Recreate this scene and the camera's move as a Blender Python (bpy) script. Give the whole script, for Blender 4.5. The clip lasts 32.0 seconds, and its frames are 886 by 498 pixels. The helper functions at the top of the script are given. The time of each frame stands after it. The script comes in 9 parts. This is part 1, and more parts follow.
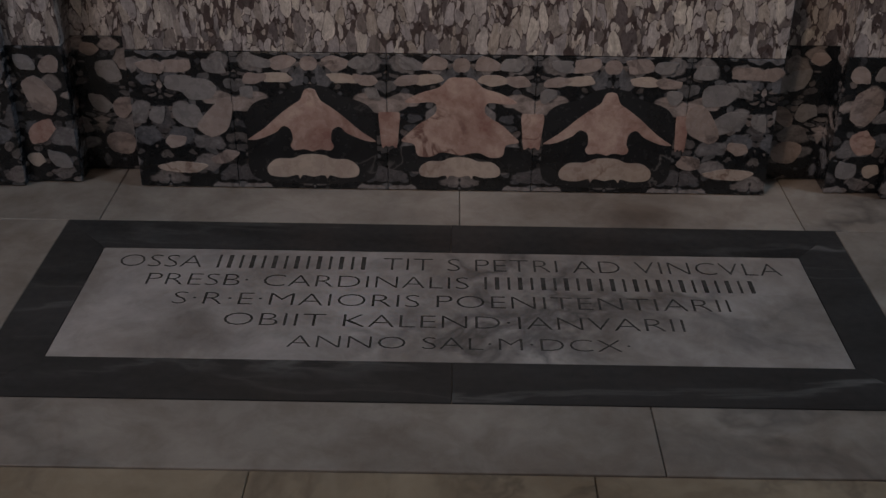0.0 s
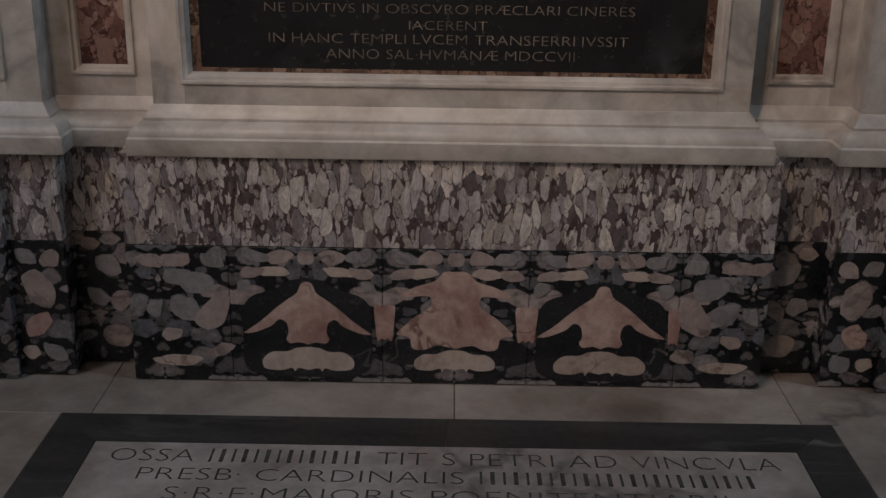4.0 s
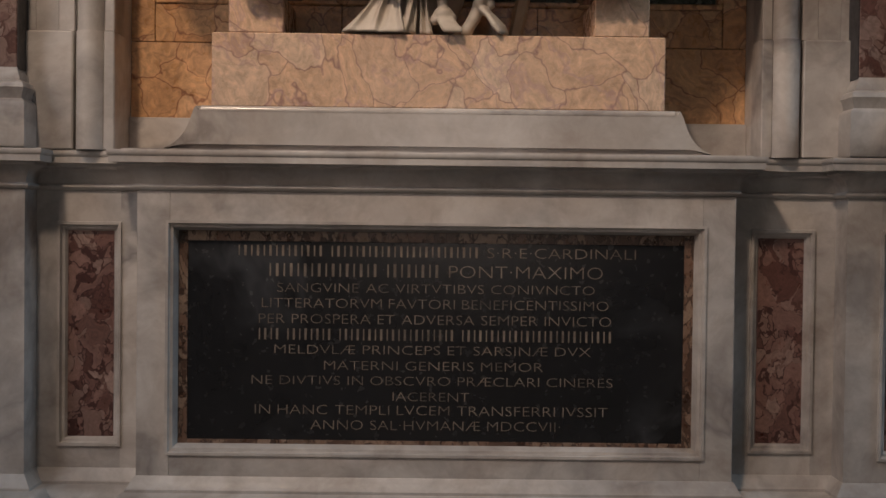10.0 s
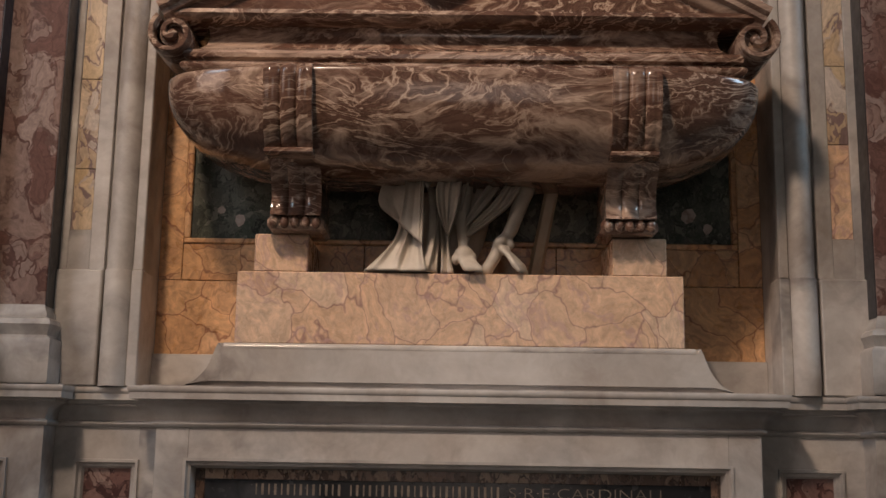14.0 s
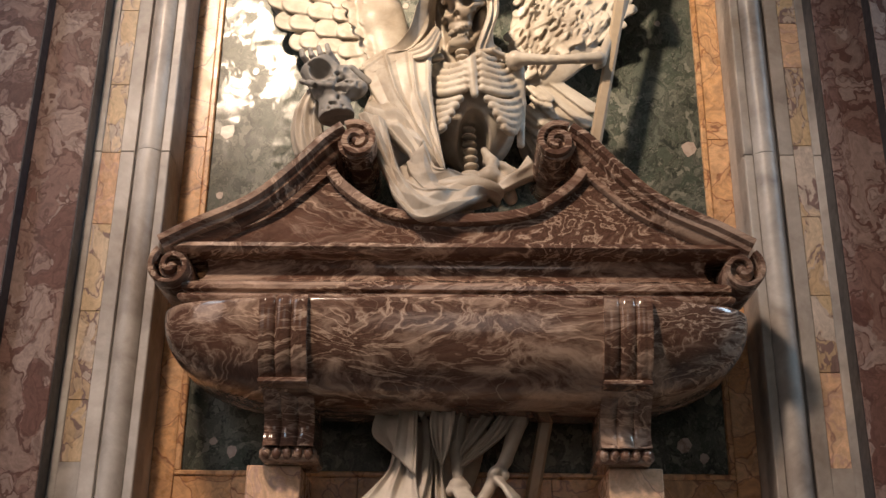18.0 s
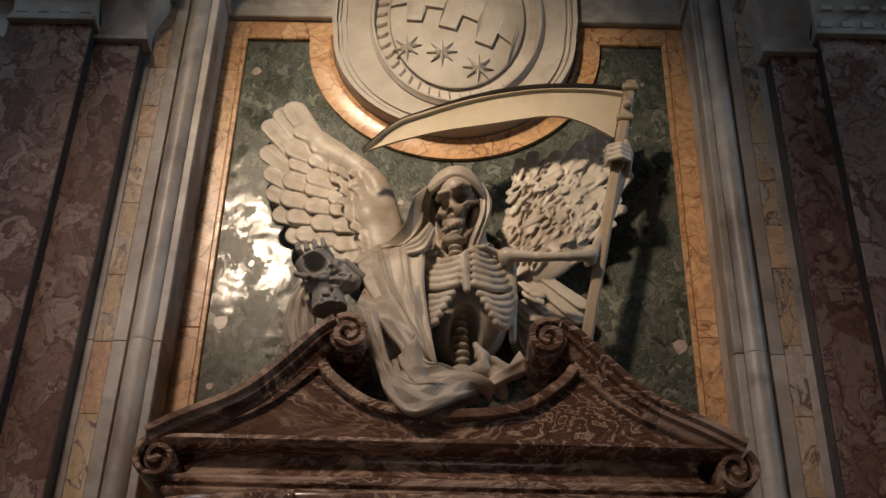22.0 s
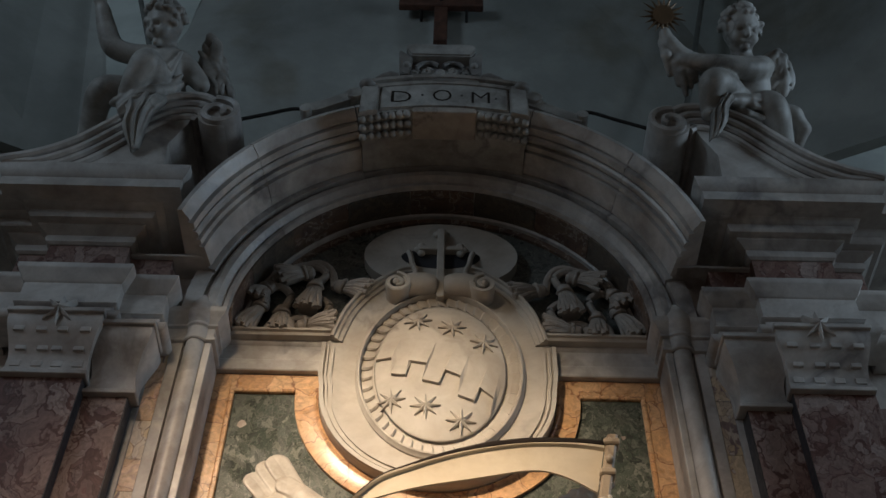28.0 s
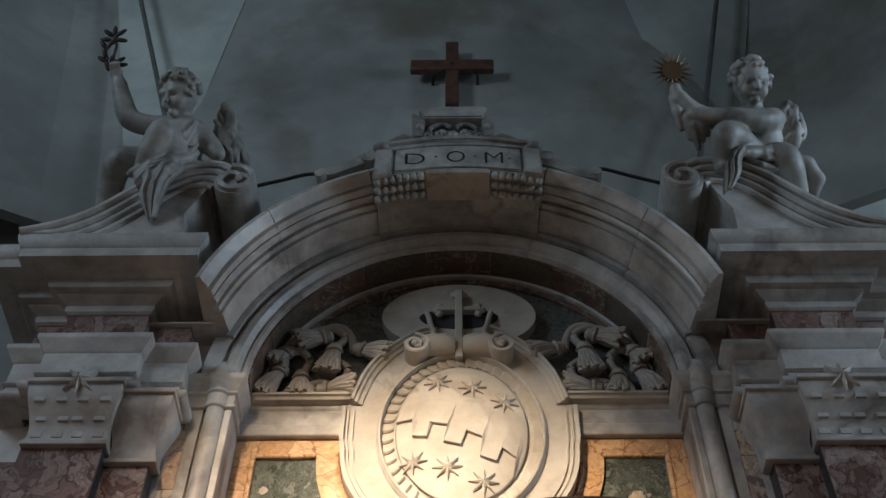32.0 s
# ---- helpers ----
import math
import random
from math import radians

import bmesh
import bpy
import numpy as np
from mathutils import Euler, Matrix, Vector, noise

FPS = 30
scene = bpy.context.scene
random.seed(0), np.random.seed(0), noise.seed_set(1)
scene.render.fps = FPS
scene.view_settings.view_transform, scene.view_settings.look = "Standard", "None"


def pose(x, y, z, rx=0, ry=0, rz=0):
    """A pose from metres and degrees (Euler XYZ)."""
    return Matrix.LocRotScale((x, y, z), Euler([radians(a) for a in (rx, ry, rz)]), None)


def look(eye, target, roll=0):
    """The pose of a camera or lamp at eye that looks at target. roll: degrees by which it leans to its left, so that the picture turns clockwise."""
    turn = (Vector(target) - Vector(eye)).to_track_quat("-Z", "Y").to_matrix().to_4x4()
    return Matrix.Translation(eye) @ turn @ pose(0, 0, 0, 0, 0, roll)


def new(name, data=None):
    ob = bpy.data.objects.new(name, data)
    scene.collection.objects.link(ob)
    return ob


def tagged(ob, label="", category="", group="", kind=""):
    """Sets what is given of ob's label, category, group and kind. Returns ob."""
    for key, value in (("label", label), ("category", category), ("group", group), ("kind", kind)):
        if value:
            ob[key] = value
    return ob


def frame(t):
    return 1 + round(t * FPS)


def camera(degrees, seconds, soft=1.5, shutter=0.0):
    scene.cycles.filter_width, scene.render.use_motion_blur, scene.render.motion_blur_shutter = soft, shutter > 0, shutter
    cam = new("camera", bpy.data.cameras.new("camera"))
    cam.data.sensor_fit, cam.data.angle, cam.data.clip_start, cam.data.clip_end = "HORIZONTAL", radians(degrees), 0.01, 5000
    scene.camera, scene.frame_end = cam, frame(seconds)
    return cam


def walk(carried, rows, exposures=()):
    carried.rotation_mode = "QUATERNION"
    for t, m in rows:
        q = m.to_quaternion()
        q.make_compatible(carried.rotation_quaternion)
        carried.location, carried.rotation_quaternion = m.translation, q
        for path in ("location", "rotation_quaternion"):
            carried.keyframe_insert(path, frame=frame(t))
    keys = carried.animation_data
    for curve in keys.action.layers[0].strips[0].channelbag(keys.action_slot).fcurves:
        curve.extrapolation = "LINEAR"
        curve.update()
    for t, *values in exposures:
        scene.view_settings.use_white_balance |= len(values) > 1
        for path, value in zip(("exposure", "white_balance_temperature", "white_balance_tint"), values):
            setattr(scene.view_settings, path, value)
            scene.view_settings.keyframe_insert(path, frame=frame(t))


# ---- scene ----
cam = camera(42.50, 32.0)
PATH = [
    (0.0, pose(-0.001, -3.175, 1.598, 60.38, 0, 0.44) @ pose(0, 0, 0, 0, 0, 0.66)),
    (0.5, pose(-0.003, -3.174, 1.597, 61.48, 0, 0.40) @ pose(0, 0, 0, 0, 0, 0.91)),
    (1.0, pose(-0.004, -3.177, 1.598, 63.01, 0, 0.41) @ pose(0, 0, 0, 0, 0, 0.80)),
    (1.5, pose(-0.006, -3.178, 1.599, 64.22, 0, 0.31) @ pose(0, 0, 0, 0, 0, 0.91)),
    (2.0, pose(-0.006, -3.186, 1.602, 65.48, 0, 0.11) @ pose(0, 0, 0, 0, 0, 1.26)),
    (2.5, pose(-0.007, -3.190, 1.602, 66.69, 0, -0.10) @ pose(0, 0, 0, 0, 0, 1.47)),
    (4.5, pose(-0.001, -3.193, 1.599, 71.41, 0, 0.39) @ pose(0, 0, 0, 0, 0, 0.64)),
    (5.0, pose(-0.001, -3.200, 1.600, 72.75, 0, 0.50) @ pose(0, 0, 0, 0, 0, 0.70)),
    (5.5, pose(-0.001, -3.207, 1.600, 74.26, 0, 0.33) @ pose(0, 0, 0, 0, 0, 0.83)),
    (6.0, pose(-0.001, -3.211, 1.600, 75.96, 0, 0.11) @ pose(0, 0, 0, 0, 0, 0.80)),
    (6.5, pose(-0.001, -3.213, 1.599, 77.40, 0, -0.07) @ pose(0, 0, 0, 0, 0, 1.18)),
    (7.0, pose(-0.001, -3.219, 1.598, 78.97, 0, -0.26) @ pose(0, 0, 0, 0, 0, 0.83)),
    (7.5, pose(-0.001, -3.222, 1.599, 80.26, 0, -0.36) @ pose(0, 0, 0, 0, 0, 0.70)),
    (8.0, pose(-0.001, -3.227, 1.598, 81.63, 0, -0.07) @ pose(0, 0, 0, 0, 0, 1.12)),
    (8.5, pose(-0.001, -3.231, 1.597, 83.20, 0, 0.29) @ pose(0, 0, 0, 0, 0, 1.29)),
    (9.0, pose(0.000, -3.236, 1.597, 85.17, 0, 0.35) @ pose(0, 0, 0, 0, 0, 0.88)),
    (9.5, pose(0.002, -3.239, 1.598, 87.16, 0, 0.01) @ pose(0, 0, 0, 0, 0, 0.88)),
    (10.0, pose(0.003, -3.235, 1.598, 88.81, 0, -0.27) @ pose(0, 0, 0, 0, 0, 0.68)),
    (10.5, pose(0.003, -3.235, 1.599, 89.92, 0, -0.30) @ pose(0, 0, 0, 0, 0, 0.79)),
    (11.0, pose(0.001, -3.237, 1.599, 91.20, 0, -0.22) @ pose(0, 0, 0, 0, 0, 0.91)),
    (11.5, pose(-0.002, -3.240, 1.600, 92.66, 0, -0.17) @ pose(0, 0, 0, 0, 0, 0.61)),
    (12.0, pose(-0.005, -3.241, 1.602, 94.35, 0, -0.16) @ pose(0, 0, 0, 0, 0, 0.79)),
    (12.5, pose(-0.007, -3.243, 1.604, 95.85, 0, -0.15) @ pose(0, 0, 0, 0, 0, 1.02)),
    (13.0, pose(-0.009, -3.242, 1.605, 97.41, 0, -0.08) @ pose(0, 0, 0, 0, 0, 1.41)),
    (13.5, pose(-0.008, -3.240, 1.606, 98.89, 0, 0.29) @ pose(0, 0, 0, 0, 0, 1.48)),
    (14.0, pose(-0.008, -3.240, 1.606, 100.54, 0, 0.74) @ pose(0, 0, 0, 0, 0, 0.88)),
    (14.5, pose(-0.008, -3.241, 1.604, 102.25, 0, 0.93) @ pose(0, 0, 0, 0, 0, 0.53)),
    (16.5, pose(-0.006, -3.251, 1.601, 107.80, 0, 0.23) @ pose(0, 0, 0, 0, 0, 0.12)),
    (17.0, pose(-0.006, -3.254, 1.600, 109.13, 0, 0.28) @ pose(0, 0, 0, 0, 0, 0.23)),
    (17.5, pose(-0.006, -3.254, 1.599, 110.54, 0, 0.40) @ pose(0, 0, 0, 0, 0, 0.22)),
    (18.0, pose(-0.005, -3.256, 1.599, 112.08, 0, 0.61) @ pose(0, 0, 0, 0, 0, 0.62)),
    (18.5, pose(-0.004, -3.257, 1.597, 113.46, 0, 0.75) @ pose(0, 0, 0, 0, 0, 0.52)),
    (19.0, pose(-0.003, -3.255, 1.595, 114.65, 0, 0.89) @ pose(0, 0, 0, 0, 0, 0.83)),
    (19.5, pose(-0.006, -3.253, 1.597, 115.29, 0, 1.09) @ pose(0, 0, 0, 0, 0, 1.64)),
    (20.0, pose(-0.005, -3.251, 1.599, 116.09, 0, 1.44) @ pose(0, 0, 0, 0, 0, 1.32)),
    (20.5, pose(-0.005, -3.252, 1.599, 117.00, 0, 1.69) @ pose(0, 0, 0, 0, 0, 1.42)),
    (21.0, pose(-0.002, -3.256, 1.599, 118.32, 0, 1.46) @ pose(0, 0, 0, 0, 0, 2.11)),
    (21.5, pose(0.000, -3.259, 1.600, 119.92, 0, 0.94) @ pose(0, 0, 0, 0, 0, 1.89)),
    (22.0, pose(0.002, -3.262, 1.599, 121.78, 0, 0.46) @ pose(0, 0, 0, 0, 0, 1.43)),
    (22.5, pose(0.001, -3.265, 1.598, 123.35, 0, 0.12) @ pose(0, 0, 0, 0, 0, 1.12)),
    (23.0, pose(0.000, -3.268, 1.599, 124.52, 0, -0.16) @ pose(0, 0, 0, 0, 0, 0.83)),
    (23.5, pose(-0.001, -3.273, 1.602, 125.53, 0, -0.24) @ pose(0, 0, 0, 0, 0, 0.75)),
    (24.0, pose(0.001, -3.281, 1.603, 126.97, 0, -0.08) @ pose(0, 0, 0, 0, 0, 0.36)),
    (24.5, pose(0.001, -3.289, 1.605, 128.67, 0, 0.28) @ pose(0, 0, 0, 0, 0, 0.55)),
    (25.0, pose(0.002, -3.297, 1.602, 130.48, 0, 0.62) @ pose(0, 0, 0, 0, 0, 0.74)),
    (25.5, pose(0.003, -3.301, 1.602, 132.06, 0, 0.83) @ pose(0, 0, 0, 0, 0, 1.09)),
    (27.5, pose(0.003, -3.323, 1.601, 137.54, 0, 0.22) @ pose(0, 0, 0, 0, 0, 0.72)),
    (28.0, pose(0.003, -3.327, 1.603, 138.86, 0, -0.10) @ pose(0, 0, 0, 0, 0, 1.18)),
    (28.5, pose(0.005, -3.329, 1.602, 140.15, 0, -0.53) @ pose(0, 0, 0, 0, 0, -0.90)),
    (29.0, pose(0.004, -3.330, 1.602, 141.51, 0, -0.55) @ pose(0, 0, 0, 0, 0, -1.20)),
    (29.5, pose(0.005, -3.333, 1.598, 142.87, 0, -0.11) @ pose(0, 0, 0, 0, 0, -0.33)),
    (30.0, pose(0.005, -3.335, 1.593, 143.20, 0, 0.42) @ pose(0, 0, 0, 0, 0, -0.07)),
    (30.5, pose(0.005, -3.290, 1.665, 142.58, 0, 0.82) @ pose(0, 0, 0, 0, 0, 0.12)),
    (31.0, pose(0.001, -3.174, 1.879, 141.75, 0, 1.24) @ pose(0, 0, 0, 0, 0, 0.38)),
    (31.5, pose(0.008, -3.133, 1.934, 141.36, 0, 1.51) @ pose(0, 0, 0, 0, 0, 0.58)),
    (31.6, pose(0.007, -3.198, 1.814, 141.59, 0, 1.45) @ pose(0, 0, 0, 0, 0, 0.60)),
    (31.7, pose(0.004, -3.319, 1.591, 142.03, 0, 1.33) @ pose(0, 0, 0, 0, 0, 0.65)),
    (32.0, pose(0.004, -3.319, 1.591, 142.03, 0, 1.33) @ pose(0, 0, 0, 0, 0, 0.65)),
]

EXPOSURES = [(0, 0.05), (6, 0.0), (9, -0.05), (13, 0.05), (17, 0.35), (19, 0.05), (21, -0.6), (23, -1.3), (25, -1.55), (27.5, -0.8), (29, -0.05), (30, 0.15), (31, 0.25), (32, 0.25)]

walk(cam, PATH, EXPOSURES)

# ---- light: cool daylight from the high windows of the nave, one warm spotlight on the tomb, two added fills ----
world = bpy.data.worlds.new("church_dusk")
scene.world = world
world.use_nodes = True
wn = world.node_tree.nodes
sky = wn.new("ShaderNodeTexSky")
sky.sky_type, sky.sun_disc = 'NISHITA', False
sky.sun_elevation, sky.sun_rotation = radians(35), radians(120)
wn["Background"].inputs[1].default_value = 0.05
world.node_tree.links.new(sky.outputs[0], wn["Background"].inputs[0])


def lamp(name, kind, eye, target, energy, colour, **more):
    data = bpy.data.lights.new(name, kind)
    data.energy, data.color = energy, colour
    if kind == 'AREA':
        data.shape, data.size, data.size_y = 'RECTANGLE', more["w"], more["h"]
        data.spread = radians(more.get("spread", 180))
    if kind == 'SPOT':
        data.spot_size, data.spot_blend, data.shadow_soft_size = radians(more["cone"]), more["blend"], more["soft"]
    ob = new(name, data)
    ob.matrix_world = look(eye, target)
    return ob


SPOT_AT = (-1.48, -3.4, 6.0)
lamp("spotlight_beam", 'SPOT', SPOT_AT, (-0.12, 0.2, 4.33), 1400, (1.0, 0.80, 0.56), cone=30, blend=1.0, soft=0.16)
lamp("spotlight_spill", 'SPOT', SPOT_AT, (-0.15, 0.0, 3.0), 740, (1.0, 0.745, 0.56), cone=47, blend=1.0, soft=0.24)
lamp("nave_window_light_right", 'AREA', (6.6, -1.9, 6.4), (0, 0, 5.4), 165, (0.60, 0.80, 1.0), w=1.6, h=2.6)
lamp("nave_window_light_left", 'AREA', (-6.2, -5.4, 8.2), (0, 0, 6.4), 128, (0.62, 0.81, 1.0), w=1.8, h=2.8)
# added warm fill for the lower tomb, low on the left; no window stands there
lamp("nave_window_light_back", 'AREA', (-5.2, -4.6, 3.9), (-0.5, 0, 0.8), 13, (1.0, 0.76, 0.65), w=2.4, h=2.6, spread=75)
# added fill from behind the camera to brighten under the sarcophagus; no door there
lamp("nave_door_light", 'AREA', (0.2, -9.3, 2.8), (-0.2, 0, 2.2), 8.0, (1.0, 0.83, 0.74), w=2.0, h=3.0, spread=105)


# ---- materials ----
def nodes_of(name):
    m = bpy.data.materials.new(name)
    m.use_nodes = True
    nt = m.node_tree
    return m, nt, nt.nodes["Principled BSDF"]


def add(nt, kind, **inputs):
    n = nt.nodes.new(kind)
    for k, v in inputs.items():
        key = k.replace("_", " ")
        if hasattr(v, "is_linked") or isinstance(v, bpy.types.NodeSocket):
            nt.links.new(v, n.inputs[key])
        else:
            n.inputs[key].default_value = v
    return n


def ramp(nt, fac, stops, smooth=False):
    n = nt.nodes.new("ShaderNodeValToRGB")
    nt.links.new(fac, n.inputs[0])
    els = n.color_ramp.elements
    while len(els) < len(stops):
        els.new(0.5)
    for e, (p, c) in zip(els, stops):
        e.position, e.color = p, (*c, 1) if len(c) == 3 else c
    if smooth:
        n.color_ramp.interpolation = 'EASE'
    return n.outputs[0]


def grey(v):
    return (v, v, v)


def coords(nt, stretch=(1, 1, 1), warp=0.0, warp_scale=3.0, shift=0.0, mirror=None):
    """World position, stretched and bent by noise, so that patterns run on at true size."""
    pos = nt.nodes.new("ShaderNodeNewGeometry").outputs["Position"]
    if mirror is not None:
        sx = nt.nodes.new("ShaderNodeSeparateXYZ")
        nt.links.new(pos, sx.inputs[0])
        mid = nt.nodes.new("ShaderNodeMath")
        mid.operation = 'SUBTRACT'
        nt.links.new(sx.outputs[0], mid.inputs[0])
        mid.inputs[1].default_value = 0.023
        a = nt.nodes.new("ShaderNodeMath")
        a.operation = 'PINGPONG'
        nt.links.new(mid.outputs[0], a.inputs[0])
        a.inputs[1].default_value = mirror
        cx = nt.nodes.new("ShaderNodeCombineXYZ")
        nt.links.new(a.outputs[0], cx.inputs[0])
        nt.links.new(sx.outputs[1], cx.inputs[1])
        nt.links.new(sx.outputs[2], cx.inputs[2])
        pos = cx.outputs[0]
    info = nt.nodes.new("ShaderNodeObjectInfo")
    sh = nt.nodes.new("ShaderNodeVectorMath")
    sh.operation = 'MULTIPLY_ADD'
    nt.links.new(info.outputs["Random"], sh.inputs[0])
    sh.inputs[1].default_value = (shift, shift * 0.7, shift * 1.3)
    nt.links.new(pos, sh.inputs[2])
    mp = nt.nodes.new("ShaderNodeVectorMath")
    mp.operation = 'MULTIPLY'
    nt.links.new(sh.outputs[0], mp.inputs[0])
    mp.inputs[1].default_value = stretch
    out = mp.outputs[0]
    if warp:
        nz = add(nt, "ShaderNodeTexNoise", Vector=out, Scale=warp_scale, Detail=4.0)
        w = nt.nodes.new("ShaderNodeVectorMath")
        w.operation = 'MULTIPLY_ADD'
        nt.links.new(nz.outputs["Color"], w.inputs[0])
        w.inputs[1].default_value = (warp, warp, warp)
        nt.links.new(out, w.inputs[2])
        out = w.outputs[0]
    return out


def mixc(nt, fac, a, b, mode='MIX'):
    n = nt.nodes.new("ShaderNodeMix")
    n.data_type, n.blend_type = 'RGBA', mode
    for k, v in ((0, fac), (6, a), (7, b)):
        if isinstance(v, bpy.types.NodeSocket):
            nt.links.new(v, n.inputs[k])
        else:
            n.inputs[k].default_value = (*v, 1) if isinstance(v, tuple) and len(v) == 3 else v
    return n.outputs[2]


def finish(nt, bsdf, colour, rough, height=None, bump=0.15, dist=0.004):
    nt.links.new(colour, bsdf.inputs["Base Color"])
    fine = add(nt, "ShaderNodeTexNoise", Vector=coords(nt), Scale=38.0, Detail=6.0)
    r = ramp(nt, fine.outputs["Fac"], [(0.3, grey(max(0.02, rough - 0.07))), (0.7, grey(min(1, rough + 0.1)))])
    nt.links.new(r, bsdf.inputs["Roughness"])
    b = nt.nodes.new("ShaderNodeBump")
    b.inputs["Strength"].default_value, b.inputs["Distance"].default_value = bump, dist
    nt.links.new(height if height is not None else fine.outputs["Fac"], b.inputs["Height"])
    nt.links.new(b.outputs[0], bsdf.inputs["Normal"])


def dirt(nt, colour, tint, amount, scale=2.2):
    """Uneven staining with soft cloudy shapes."""
    n = add(nt, "ShaderNodeTexNoise", Vector=coords(nt, warp=0.3), Scale=scale, Detail=7.0, Roughness=0.65)
    f = ramp(nt, n.outputs["Fac"], [(0.42, grey(0)), (0.72, grey(amount))])
    return mixc(nt, f, colour, tint, 'MULTIPLY')


def marble(name, light, mid, vein, scale=2.0, vein_width=0.05, rough=0.35, stretch=(1, 1, 1), shift=3.0, stain=(0.62, 0.55, 0.47), stain_amount=0.7, bump=0.12):
    m, nt, bsdf = nodes_of(name)
    v = coords(nt, stretch, 0.55, 1.6, shift)
    cloud = add(nt, "ShaderNodeTexNoise", Vector=v, Scale=scale * 1.4, Detail=8.0, Roughness=0.62)
    base = ramp(nt, cloud.outputs["Fac"], [(0.3, mid), (0.62, light)])
    vn = add(nt, "ShaderNodeTexNoise", Vector=v, Scale=scale, Detail=5.0, Roughness=0.55)
    d = nt.nodes.new("ShaderNodeMath")
    d.operation = 'SUBTRACT'
    nt.links.new(vn.outputs["Fac"], d.inputs[0])
    d.inputs[1].default_value = 0.5
    ab = nt.nodes.new("ShaderNodeMath")
    ab.operation = 'ABSOLUTE'
    nt.links.new(d.outputs[0], ab.inputs[0])
    f = ramp(nt, ab.outputs[0], [(0.0, grey(0.85)), (vein_width, grey(0.0))])
    patch = add(nt, "ShaderNodeTexNoise", Vector=v, Scale=scale * 0.6, Detail=2.0)
    pf = ramp(nt, patch.outputs["Fac"], [(0.45, grey(0)), (0.65, grey(1))])
    fm = nt.nodes.new("ShaderNodeMath")
    fm.operation = 'MULTIPLY'
    nt.links.new(f, fm.inputs[0])
    nt.links.new(pf, fm.inputs[1])
    col = mixc(nt, fm.outputs[0], base, vein)
    col = dirt(nt, col, stain, stain_amount)
    col = dirt(nt, col, tuple(0.5 + 0.5 * c for c in stain), stain_amount, 11.0)
    finish(nt, bsdf, col, rough, bump=bump)
    return m


